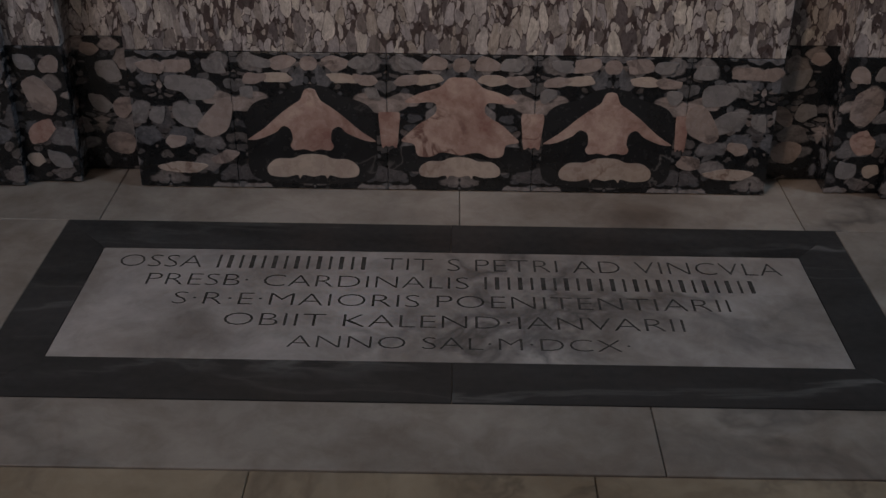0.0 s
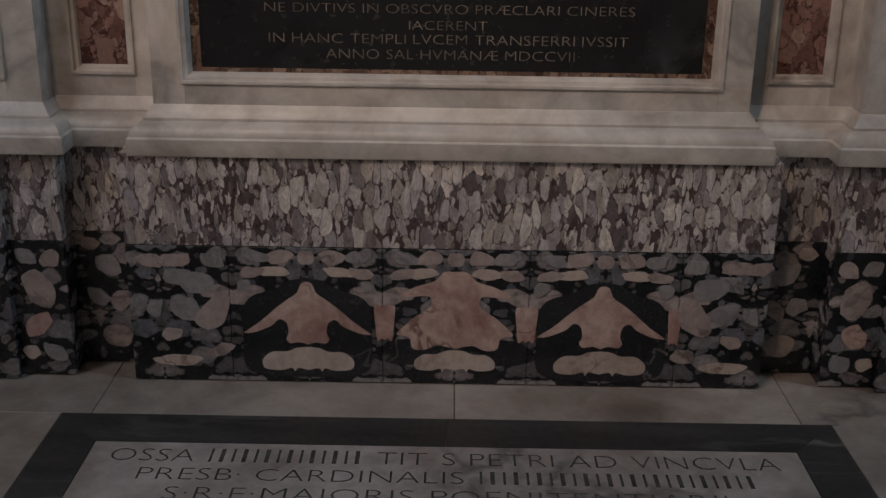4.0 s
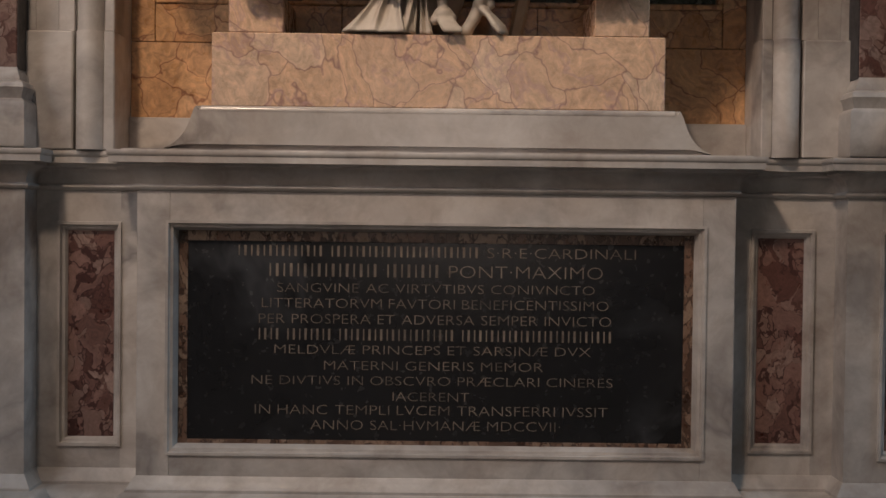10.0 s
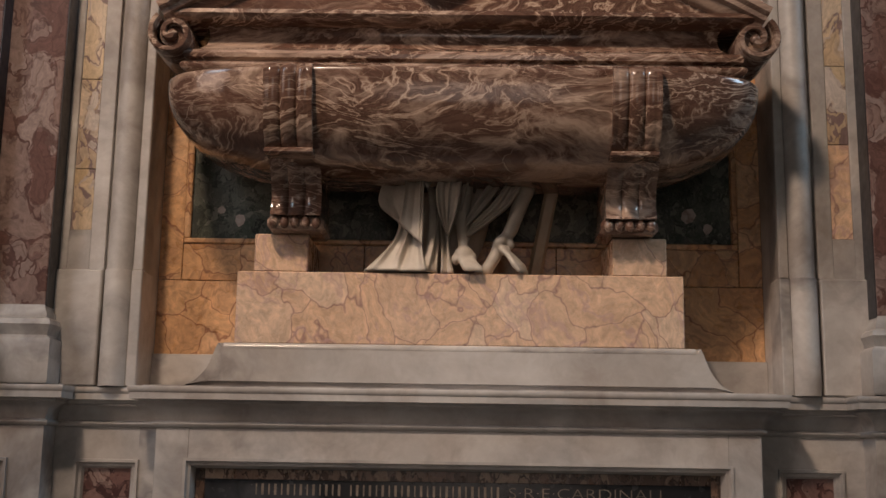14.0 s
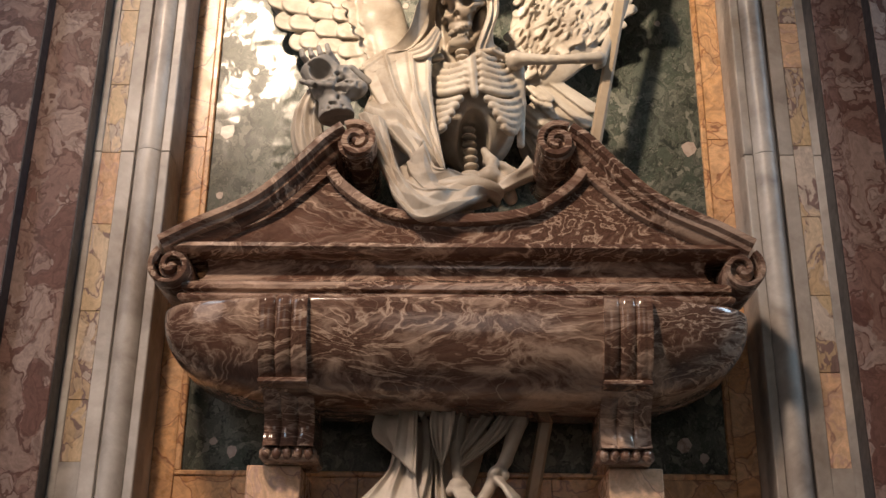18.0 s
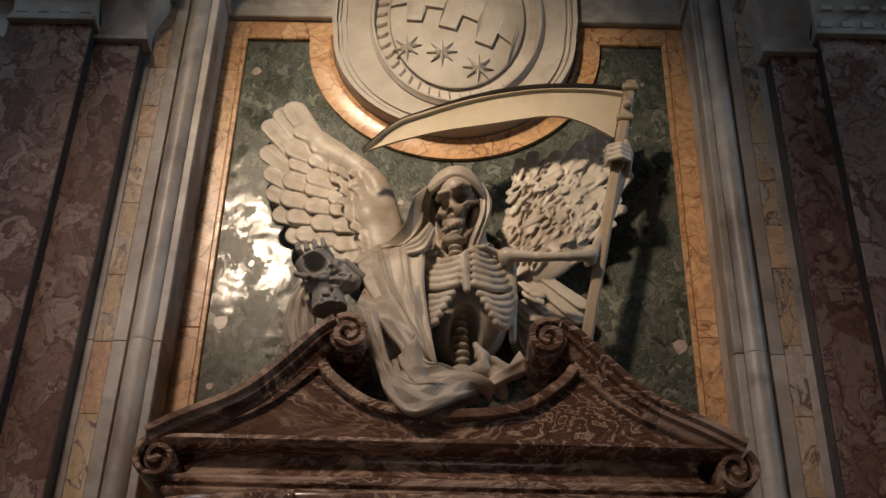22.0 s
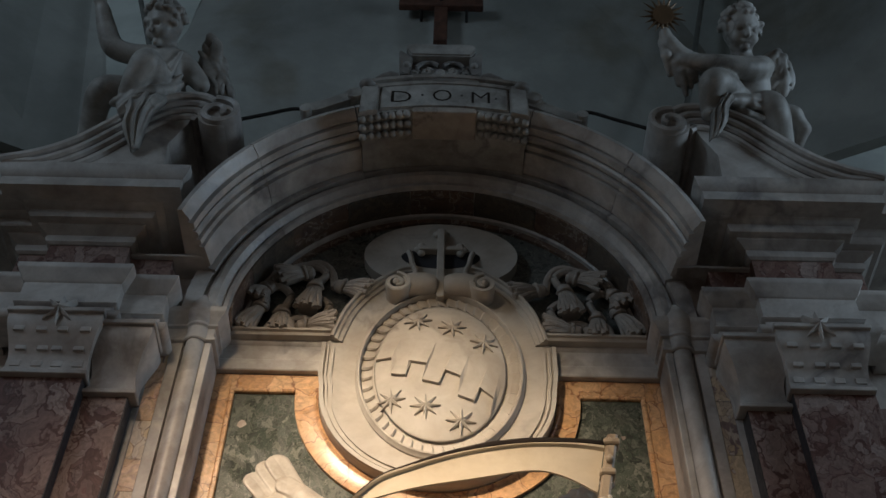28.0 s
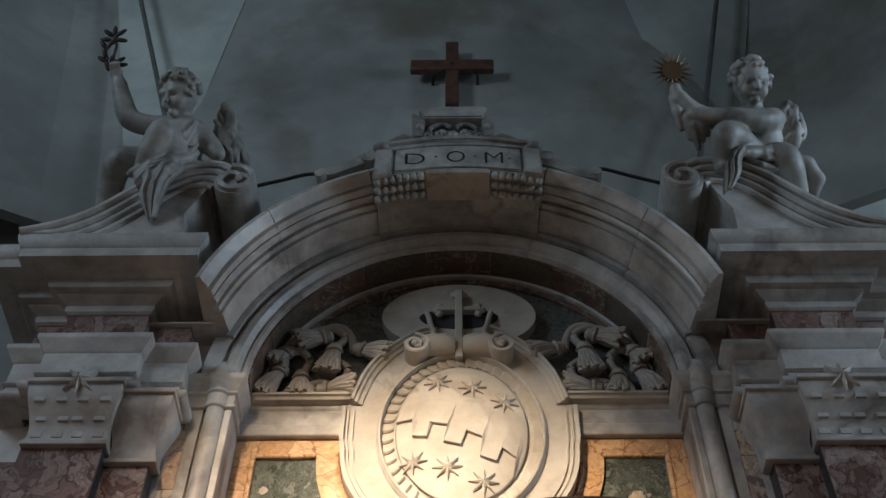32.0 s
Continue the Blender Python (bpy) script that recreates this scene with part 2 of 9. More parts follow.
def breccia(name, matrix, clasts, scale, edge=0.06, stretch=(1, 1, 1), rough=0.3, shift=5.0, warp=0.25, small=3.2, small_mix=0.75, mirror=None, vein=(0.6, 0.55, 0.5), vein_amount=0.0, wave=0.0, shine=0.5, rounded=0.0, crack=0.0, whole=False, patchy=False, seam=0.03):
    """Broken stones of several tones in a dark paste, large ones and small ones between them."""
    m, nt, bsdf = nodes_of(name)
    v = coords(nt, stretch, warp, scale * 0.6, shift, mirror)

    def layer(sc, width):
        c = add(nt, "ShaderNodeTexVoronoi", Vector=v, Scale=sc, Randomness=1.0)
        e = nt.nodes.new("ShaderNodeTexVoronoi")
        e.feature = 'DISTANCE_TO_EDGE'
        nt.links.new(v, e.inputs["Vector"])
        e.inputs["Scale"].default_value = sc
        sep = nt.nodes.new("ShaderNodeSeparateColor")
        nt.links.new(c.outputs["Color"], sep.inputs[0])
        stops = [((i + 0.5) / len(clasts), k) for i, k in enumerate(clasts)]
        tone = ramp(nt, sep.outputs[0], stops)
        wob = add(nt, "ShaderNodeTexNoise", Vector=v, Scale=sc * 1.7, Detail=3.0)
        wr = ramp(nt, wob.outputs["Fac"], [(0.3, grey(0.0)), (0.75, grey(width * 1.6))])
        dd = nt.nodes.new("ShaderNodeMath")
        dd.operation = 'SUBTRACT'
        nt.links.new(e.outputs["Distance"], dd.inputs[0])
        nt.links.new(wr, dd.inputs[1])
        mask = ramp(nt, dd.outputs[0], [(0.0, grey(0)), (seam, grey(1))])
        if rounded:
            cap = ramp(nt, c.outputs["Distance"], [(rounded, grey(1)), (rounded + 0.04, grey(0))])
            both = nt.nodes.new("ShaderNodeMath")
            both.operation = 'MULTIPLY'
            nt.links.new(mask, both.inputs[0])
            nt.links.new(cap, both.inputs[1])
            mask = both.outputs[0]
        if whole:
            return tone, mask
        keep = ramp(nt, sep.outputs[1], [(0.18, grey(0)), (0.22, grey(1))])
        mm = nt.nodes.new("ShaderNodeMath")
        mm.operation = 'MULTIPLY'
        nt.links.new(mask, mm.inputs[0])
        nt.links.new(keep, mm.inputs[1])
        return tone, mm.outputs[0]

    grain = add(nt, "ShaderNodeTexNoise", Vector=v, Scale=scale * 5, Detail=8.0, Roughness=0.7)
    t2, m2 = layer(scale * small, edge)
    sm = nt.nodes.new("ShaderNodeMath")
    sm.operation = 'MULTIPLY'
    nt.links.new(m2, sm.inputs[0])
    sm.inputs[1].default_value = small_mix
    col = mixc(nt, sm.outputs[0], matrix, t2)
    t1, m1 = layer(scale, edge)
    col = mixc(nt, m1, col, t1)
    gr = ramp(nt, grain.outputs["Fac"], [(0.25, grey(0.55)), (0.75, grey(1.25))])
    col = mixc(nt, 1.0, col, gr, 'MULTIPLY')
    if crack:
        blur = add(nt, "ShaderNodeTexNoise", Vector=v, Scale=scale * 1.3, Detail=7.0, Roughness=0.7, Distortion=0.8)
        bf = ramp(nt, blur.outputs["Fac"], [(0.34, grey(0.45)), (0.5, grey(1.0)), (0.66, grey(1.4))])
        col = mixc(nt, crack, col, bf, 'MULTIPLY')
    if vein_amount:
        vn = add(nt, "ShaderNodeTexNoise", Vector=v, Scale=scale * 0.9, Detail=5.0)
        d = nt.nodes.new("ShaderNodeMath")
        d.operation = 'SUBTRACT'
        nt.links.new(vn.outputs["Fac"], d.inputs[0])
        d.inputs[1].default_value = 0.5
        ab = nt.nodes.new("ShaderNodeMath")
        ab.operation = 'ABSOLUTE'
        nt.links.new(d.outputs[0], ab.inputs[0])
        f = ramp(nt, ab.outputs[0], [(0.0, grey(vein_amount)), (0.025, grey(0.0))])
        col = mixc(nt, f, col, vein)
    if wave:
        wv = add(nt, "ShaderNodeTexNoise", Vector=coords(nt, warp=0.1), Scale=3.4, Detail=3.0, Roughness=0.55)
        finish(nt, bsdf, col, rough, wv.outputs["Fac"], wave, 0.05)
    else:
        finish(nt, bsdf, col, rough, bump=0.06)
    if patchy:
        pn = add(nt, "ShaderNodeTexNoise", Vector=coords(nt, (1.3, 1.0, 0.8), 0.25, 5.0), Scale=5.5, Detail=7.0, Roughness=0.62)
        nt.links.new(ramp(nt, pn.outputs["Fac"], [(0.46, grey(rough)), (0.50, grey(rough + 0.22))]), bsdf.inputs["Roughness"])
    bsdf.inputs["Specular IOR Level"].default_value = shine
    return m


def alabaster(name):
    """Dark brown-red stone with cream clouds, agate lines and fine pale cracks, polished."""
    m, nt, bsdf = nodes_of(name)
    v = coords(nt, (0.9, 1.3, 1.9), 0.30, 2.4, 2.0)
    big = add(nt, "ShaderNodeTexNoise", Vector=v, Scale=2.8, Detail=6.0, Roughness=0.58, Distortion=0.9)
    wv = nt.nodes.new("ShaderNodeMath")
    wv.operation = 'MULTIPLY'
    nt.links.new(big.outputs["Fac"], wv.inputs[0])
    wv.inputs[1].default_value = 11.0
    fr = nt.nodes.new("ShaderNodeMath")
    fr.operation = 'FRACT'
    nt.links.new(wv.outputs[0], fr.inputs[0])
    band = ramp(nt, fr.outputs[0], [(0.0, (0.075, 0.040, 0.028)), (0.28, (0.135, 0.075, 0.054)), (0.46, (0.080, 0.043, 0.030)), (0.64, (0.27, 0.17, 0.125)), (0.72, (0.52, 0.40, 0.31)), (0.78, (0.36, 0.245, 0.18)), (0.88, (0.145, 0.082, 0.058)), (1.0, (0.075, 0.040, 0.028))])
    place = add(nt, "ShaderNodeTexNoise", Vector=v, Scale=2.0, Detail=4.0, Roughness=0.6)
    pf = ramp(nt, place.outputs["Fac"], [(0.40, grey(0.12)), (0.56, grey(1.0))])
    dark = add(nt, "ShaderNodeTexNoise", Vector=v, Scale=9.0, Detail=6.0, Roughness=0.65)
    ground = ramp(nt, dark.outputs["Fac"], [(0.32, (0.062, 0.030, 0.021)), (0.55, (0.130, 0.068, 0.048)), (0.72, (0.21, 0.122, 0.088))])
    col = mixc(nt, pf, ground, band)
    cloud = add(nt, "ShaderNodeTexNoise", Vector=v, Scale=2.7, Detail=8.0, Roughness=0.68, Distortion=1.8)
    cf = ramp(nt, cloud.outputs["Fac"], [(0.50, grey(0.0)), (0.64, grey(0.62)), (0.72, grey(0.25))])
    col = mixc(nt, cf, col, (0.60, 0.44, 0.34))
    for sc, wide, amount in ((5.0, 0.008, 0.42), (11.0, 0.010, 0.22)):
        cr = nt.nodes.new("ShaderNodeTexVoronoi")
        cr.feature = 'DISTANCE_TO_EDGE'
        nt.links.new(v, cr.inputs["Vector"])
        cr.inputs["Scale"].default_value = sc
        lf = ramp(nt, cr.outputs["Distance"], [(0.0, grey(amount)), (wide, grey(0.0))])
        cp = add(nt, "ShaderNodeTexNoise", Vector=v, Scale=3.4 + 0.2 * sc, Detail=2.0)
        cpf = ramp(nt, cp.outputs["Fac"], [(0.46, grey(0)), (0.58, grey(1))])
        mm = nt.nodes.new("ShaderNodeMath")
        mm.operation = 'MULTIPLY'
        nt.links.new(lf, mm.inputs[0])
        nt.links.new(cpf, mm.inputs[1])
        col = mixc(nt, mm.outputs[0], col, (0.62, 0.48, 0.37))
    finish(nt, bsdf, col, 0.13, bump=0.03)
    return m


def plain(name, colour, rough, metal=0.0, vary=0.35, scale=9.0, bump=0.2):
    m, nt, bsdf = nodes_of(name)
    n = add(nt, "ShaderNodeTexNoise", Vector=coords(nt, shift=2.0), Scale=scale, Detail=7.0, Roughness=0.65)
    lo = tuple(c * (1 - vary) for c in colour)
    hi = tuple(min(1, c * (1 + vary)) for c in colour)
    col = ramp(nt, n.outputs["Fac"], [(0.3, lo), (0.7, hi)])
    finish(nt, bsdf, col, rough, bump=bump)
    bsdf.inputs["Metallic"].default_value = metal
    return m


def plaster(name, colour, stain, amount):
    """Limewashed plaster: broad soft stains, faint patches, fine grain."""
    m, nt, bsdf = nodes_of(name)
    v = coords(nt, (1, 1, 0.8), 0.5, 0.7)
    wide = add(nt, "ShaderNodeTexNoise", Vector=v, Scale=0.9, Detail=4.0, Roughness=0.5)
    lo, hi = tuple(0.77 * c for c in colour), tuple(min(1, 1.2 * c) for c in colour)
    col = ramp(nt, wide.outputs["Fac"], [(0.35, lo), (0.65, hi)])
    damp = add(nt, "ShaderNodeTexNoise", Vector=v, Scale=0.75, Detail=6.0, Roughness=0.58)
    f = ramp(nt, damp.outputs["Fac"], [(0.47, grey(0)), (0.66, grey(amount))], True)
    col = mixc(nt, f, col, stain, 'MULTIPLY')
    patch = add(nt, "ShaderNodeTexNoise", Vector=v, Scale=5.0, Detail=6.0, Roughness=0.6)
    pf = ramp(nt, patch.outputs["Fac"], [(0.4, grey(0.92)), (0.6, grey(1.04))])
    col = mixc(nt, 1.0, col, pf, 'MULTIPLY')
    finish(nt, bsdf, col, 0.85, bump=0.12)
    return m


WHITE = marble("grey_white_marble", (0.62, 0.585, 0.55), (0.40, 0.38, 0.365), (0.22, 0.205, 0.205), 2.2, 0.06, 0.40, stain=(0.52, 0.455, 0.41), stain_amount=0.95)
PALE = marble("pale_floor_marble", (0.42, 0.36, 0.315), (0.285, 0.24, 0.21), (0.14, 0.12, 0.11), 1.6, 0.05, 0.38, stain=(0.5, 0.44, 0.40), stain_amount=0.9)
SLAB = marble("inscribed_slab_marble", (0.52, 0.455, 0.425), (0.36, 0.31, 0.29), (0.18, 0.16, 0.155), 2.6, 0.06, 0.38, stain=(0.5, 0.45, 0.4), stain_amount=0.9)
TAN = marble("worn_tan_floor_stone", (0.40, 0.31, 0.22), (0.28, 0.215, 0.155), (0.15, 0.11, 0.08), 2.2, 0.03, 0.5)
BARDIGLIO = marble("dark_grey_streaked_marble", (0.050, 0.047, 0.047), (0.022, 0.021, 0.021), (0.16, 0.15, 0.145), 3.2, 0.03, 0.42, stretch=(0.35, 1.4, 1), stain_amount=0.3)
# the grey-blue vein colour also paints in the cloudy reflections of the polished tablet
BLACK = marble("black_marble", (0.016, 0.016, 0.018), (0.009, 0.009, 0.010), (0.085, 0.09, 0.10), 1.7, 0.06, 0.2, stain_amount=0.1, bump=0.04)
BRECCIA_GREY = breccia("grey_lilac_breccia", (0.075, 0.055, 0.055), [(0.33, 0.30, 0.31), (0.54, 0.49, 0.47), (0.42, 0.385, 0.40), (0.66, 0.60, 0.55), (0.19, 0.17, 0.18), (0.46, 0.40, 0.36), (0.12, 0.10, 0.105)], 26.0, 0.035, (1.3, 1.0, 0.55), 0.3, warp=0.06, small=2.3, small_mix=0.9, shift=0.0, rounded=0.62, crack=0.6)
BRECCIA_DARK = breccia("black_breccia", (0.009, 0.010, 0.012), [(0.19, 0.185, 0.195), (0.32, 0.265, 0.25), (0.07, 0.07, 0.08), (0.25, 0.215, 0.205), (0.13, 0.13, 0.145)], 9.5, 0.09, (0.95, 1.0, 1.3), 0.25, warp=0.12, small=2.7, small_mix=0.6, shift=0.0, rounded=0.42, crack=0.9, mirror=0.2245)
BRECCIA_RED = breccia("red_pink_breccia", (0.07, 0.03, 0.027), [(0.28, 0.165, 0.14), (0.20, 0.105, 0.09), (0.36, 0.25, 0.215), (0.13, 0.06, 0.05)], 14.0, 0.06, (1, 1, 0.8), 0.33, small=2.4)
BRECCIA_WALL = breccia("rose_grey_breccia", (0.12, 0.062, 0.052), [(0.27, 0.185, 0.16), (0.36, 0.275, 0.245), (0.20, 0.115, 0.098), (0.30, 0.205, 0.175), (0.15, 0.075, 0.062)], 8.0, 0.05, (1, 1, 0.8), 0.42, warp=0.5, small=2.2, vein=(0.075, 0.034, 0.028), vein_amount=0.6, shine=0.22)
BRECCIA_STRIP = breccia("yellow_white_breccia", (0.24, 0.165, 0.155), [(0.62, 0.47, 0.30), (0.66, 0.54, 0.42), (0.56, 0.40, 0.23), (0.60, 0.52, 0.46)], 11.0, 0.04, (1, 1, 0.6), 0.33, small=3.0)
BROWN_EDGE = breccia("brown_striped_breccia", (0.05, 0.028, 0.02), [(0.20, 0.12, 0.085), (0.33, 0.24, 0.18), (0.09, 0.05, 0.035)], 20.0, 0.08, (1, 1, 0.6), 0.3)
ORANGE = breccia("orange_yellow_marble", (0.30, 0.13, 0.07), [(0.66, 0.38, 0.19), (0.70, 0.43, 0.24), (0.60, 0.32, 0.15)], 7.0, 0.007, (1, 1, 1), 0.3, warp=0.3, small=1.7, small_mix=0.1, vein=(0.13, 0.05, 0.025), vein_amount=0.35, crack=0.25, whole=True, seam=0.018)
ORANGE_PALE = breccia("pale_orange_marble", (0.34, 0.19, 0.165), [(0.72, 0.48, 0.32), (0.74, 0.51, 0.345), (0.70, 0.465, 0.315), (0.75, 0.545, 0.395)], 6.5, 0.0, (1, 1, 0.8), 0.26, warp=0.36, small=1.6, small_mix=0.1, vein=(0.46, 0.29, 0.27), vein_amount=0.6, crack=0.12, whole=True, seam=0.020)
GREEN = breccia("dark_green_marble", (0.05, 0.056, 0.046), [(0.10, 0.112, 0.092), (0.062, 0.074, 0.060), (0.15, 0.155, 0.13), (0.036, 0.041, 0.036), (0.20, 0.20, 0.17)], 17.0, 0.02, (1, 1, 0.8), 0.15, warp=0.5, small=3.2, vein=(0.30, 0.31, 0.24), vein_amount=0.22, wave=0.22, shine=0.21, patchy=True)
VOID = marble("black_veined_stone", (0.020, 0.021, 0.024), (0.009, 0.009, 0.010), (0.16, 0.15, 0.15), 3.0, 0.012, 0.22, shift=0.0, stain_amount=0.2, bump=0.04)
PINK_GREY = marble("pinkish_grey_stone", (0.40, 0.33, 0.31), (0.25, 0.205, 0.20), (0.10, 0.08, 0.08), 7.0, 0.04, 0.26, shift=2.0, stain_amount=0.6)
ARMS = marble("matt_carved_marble", (0.55, 0.50, 0.44), (0.44, 0.40, 0.355), (0.30, 0.265, 0.235), 1.8, 0.03, 0.62, shift=0.0, stain=(0.62, 0.54, 0.46), stain_amount=0.7, bump=0.1)
STEP = marble("polished_white_marble", (0.60, 0.56, 0.52), (0.44, 0.41, 0.385), (0.26, 0.24, 0.23), 2.0, 0.05, 0.16, stain=(0.6, 0.52, 0.46), stain_amount=0.7, bump=0.03)
SARC = alabaster("brown_alabaster")
STATUE = marble("warm_statue_marble", (0.56, 0.50, 0.425), (0.42, 0.37, 0.31), (0.32, 0.27, 0.225), 3.0, 0.02, 0.45, shift=0.0, stain=(0.46, 0.385, 0.32), stain_amount=0.95, bump=0.3)
STATUE_DUSTY = marble("dusty_statue_marble", (0.50, 0.48, 0.45), (0.34, 0.325, 0.305), (0.20, 0.18, 0.165), 4.0, 0.05, 0.5, shift=0.0, stain=(0.40, 0.37, 0.34), stain_amount=0.95, bump=0.3)
PLASTER = plaster("stained_grey_plaster", (0.29, 0.295, 0.275), (0.66, 0.58, 0.48), 0.9)
# near black, for the shaft returns and the painted shade on the hat
NEAR_BLACK = plain("near_black_sheet", (0.035, 0.034, 0.038), 0.4)
WOOD = plain("dark_red_brown_wood", (0.085, 0.035, 0.022), 0.55, vary=0.5, scale=14.0)
IRON = plain("dark_iron", (0.03, 0.026, 0.024), 0.6, 0.4)
BRONZE = plain("dull_gilded_metal", (0.16, 0.10, 0.055), 0.5, 0.5)
BRONZE_DARK = plain("dark_bronze", (0.035, 0.025, 0.02), 0.5, 0.5)
GILT = plain("worn_pale_gilding", (0.165, 0.132, 0.105), 0.5, vary=0.65, scale=12.0)
INK = plain("dark_letter_filling", (0.075, 0.066, 0.060), 0.6, vary=0.6, scale=14.0)
PINK = marble("pink_cream_stone", (0.56, 0.43, 0.38), (0.30, 0.165, 0.145), (0.14, 0.06, 0.05), 6.5, 0.035, 0.26, shift=0.0, stain=(0.60, 0.45, 0.42), stain_amount=0.8)
CREAM = marble("cream_stone", (0.50, 0.42, 0.37), (0.38, 0.30, 0.27), (0.18, 0.11, 0.09), 5.0, 0.03, 0.26, shift=0.0, stain_amount=0.4)
SLAB_GREY = marble("grey_clast_stone", (0.28, 0.265, 0.27), (0.19, 0.18, 0.19), (0.10, 0.09, 0.09), 6.0, 0.03, 0.26, shift=2.0, stain_amount=0.4)
DARK_FIELD = breccia("grey_green_marble", (0.075, 0.08, 0.072), [(0.13, 0.135, 0.12), (0.09, 0.095, 0.088), (0.18, 0.172, 0.152)], 12.0, 0.02, (1, 1, 1), 0.3, warp=0.5, small=2.5, vein_amount=0.2)
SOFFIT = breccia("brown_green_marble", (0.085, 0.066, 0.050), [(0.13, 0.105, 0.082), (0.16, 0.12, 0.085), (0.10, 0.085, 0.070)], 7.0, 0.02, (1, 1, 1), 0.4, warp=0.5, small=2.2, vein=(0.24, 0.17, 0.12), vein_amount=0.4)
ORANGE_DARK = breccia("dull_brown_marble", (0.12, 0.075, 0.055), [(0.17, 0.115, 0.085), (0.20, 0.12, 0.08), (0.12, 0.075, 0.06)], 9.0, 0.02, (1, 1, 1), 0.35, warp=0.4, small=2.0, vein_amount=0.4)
CARVED = marble("shaded_carved_marble", (0.50, 0.44, 0.385), (0.36, 0.315, 0.28), (0.24, 0.205, 0.18), 4.0, 0.03, 0.5, shift=1.0, stain=(0.5, 0.45, 0.4), stain_amount=0.8)
POLE = marble("tan_marble_pole", (0.42, 0.33, 0.235), (0.32, 0.245, 0.17), (0.22, 0.16, 0.11), 4.0, 0.03, 0.4, shift=0.0)
BLADE = marble("ivory_blade", (0.62, 0.53, 0.40), (0.52, 0.43, 0.31), (0.42, 0.33, 0.23), 2.0, 0.03, 0.35, shift=0.0, stain_amount=0.4)
ROD = plain("grey_painted_iron", (0.10, 0.10, 0.09), 0.6)
GREY_DUST = marble("grey_dusty_marble", (0.30, 0.285, 0.27), (0.19, 0.182, 0.178), (0.10, 0.10, 0.10), 5.0, 0.03, 0.5, shift=0.0)
# lit copy of the wall plaster: the light is put into its colour
PLASTER_LIT = plaster("lit_grey_plaster", (0.40, 0.425, 0.40), (0.80, 0.76, 0.70), 0.5)


# ---- building helpers ----
def thing(name, label="", category="", group="", kind="", at=(0, 0, 0)):
    ob = new(name)
    ob.empty_display_size = 0.1
    ob.location = at
    bpy.context.view_layer.update()
    return tagged(ob, label, category, group, kind)


def base_of(ob):
    p = Vector((0, 0, 0))
    while ob is not None:
        p = p + ob.location
        ob = ob.parent
    return p


def part(name, bm, material, parent=None, label="", smooth=False, fix=True):
    """One mesh object; its shape is given in the place's own metres."""
    if fix:
        bmesh.ops.recalc_face_normals(bm, faces=bm.faces)
    if parent is not None:
        bm.transform(Matrix.Translation(-base_of(parent)))
    me = bpy.data.meshes.new(name)
    bm.to_mesh(me)
    bm.free()
    if smooth:
        me.shade_smooth()
        if smooth != "all":
            me.set_sharp_from_angle(angle=radians(38))
    me.materials.append(material)
    ob = new(name, me)
    ob.parent = parent
    if label:
        ob["label"] = label
    return ob


def solid(verts, faces):
    bm = bmesh.new()
    vs = [bm.verts.new(v) for v in verts]
    for f in faces:
        try:
            bm.faces.new([vs[i] for i in f])
        except ValueError:
            pass
    return bm


def box(x0, x1, y0, y1, z0, z1, bevel=0.003):
    x0, x1 = min(x0, x1), max(x0, x1)
    bm = bmesh.new()
    bmesh.ops.create_cube(bm, size=1, matrix=Matrix.Translation(((x0 + x1) / 2, (y0 + y1) / 2, (z0 + z1) / 2)) @ Matrix.Diagonal((x1 - x0, y1 - y0, z1 - z0, 1)))
    if bevel:
        bmesh.ops.bevel(bm, geom=bm.edges[:], offset=bevel, segments=1, affect='EDGES')
    return bm


def slab_shape(points, y0, y1, bevel=0.0):
    """An outline in x and z, as thick as from y0 (front) to y1."""
    bm = bmesh.new()
    f = [bm.verts.new((x, y0, z)) for x, z in points]
    b = [bm.verts.new((x, y1, z)) for x, z in points]
    n = len(points)
    front = bm.faces.new(f)
    bm.faces.new(list(reversed(b)))
    for i in range(n):
        bm.faces.new((f[i], b[i], b[(i + 1) % n], f[(i + 1) % n]))
    if bevel:
        bmesh.ops.bevel(bm, geom=list(front.edges), offset=bevel, segments=2, affect='EDGES')
    return bm


def loft(rings, closed=True, caps=True):
    """Skin a row of rings of equal length."""
    n = len(rings[0])
    verts = [p for r in rings for p in r]
    faces = []
    for i in range(len(rings) - 1):
        for j in range(n if closed else n - 1):
            k = (j + 1) % n
            faces.append((i * n + j, i * n + k, (i + 1) * n + k, (i + 1) * n + j))
    if caps:
        faces.append(tuple(range(n)))
        faces.append(tuple((len(rings) - 1) * n + j for j in reversed(range(n))))
    return solid(verts, faces)


def plan_sweep(path, profile):
    """A moulding: profile (out, z), led along a plan path (x, y) with mitred corners; out is towards the nave."""
    norms = []
    for (xa, ya), (xb, yb) in zip(path, path[1:]):
        d = math.hypot(xb - xa, yb - ya)
        norms.append(((yb - ya) / d, -(xb - xa) / d))
    rings = []
    for i, (x, y) in enumerate(path):
        a = norms[max(i - 1, 0)]
        b = norms[min(i, len(norms) - 1)]
        k = 1 + a[0] * b[0] + a[1] * b[1]
        m = ((a[0] + b[0]) / k, (a[1] + b[1]) / k)
        rings.append([(x + m[0] * o, y + m[1] * o, z) for o, z in profile])
    return loft(rings)


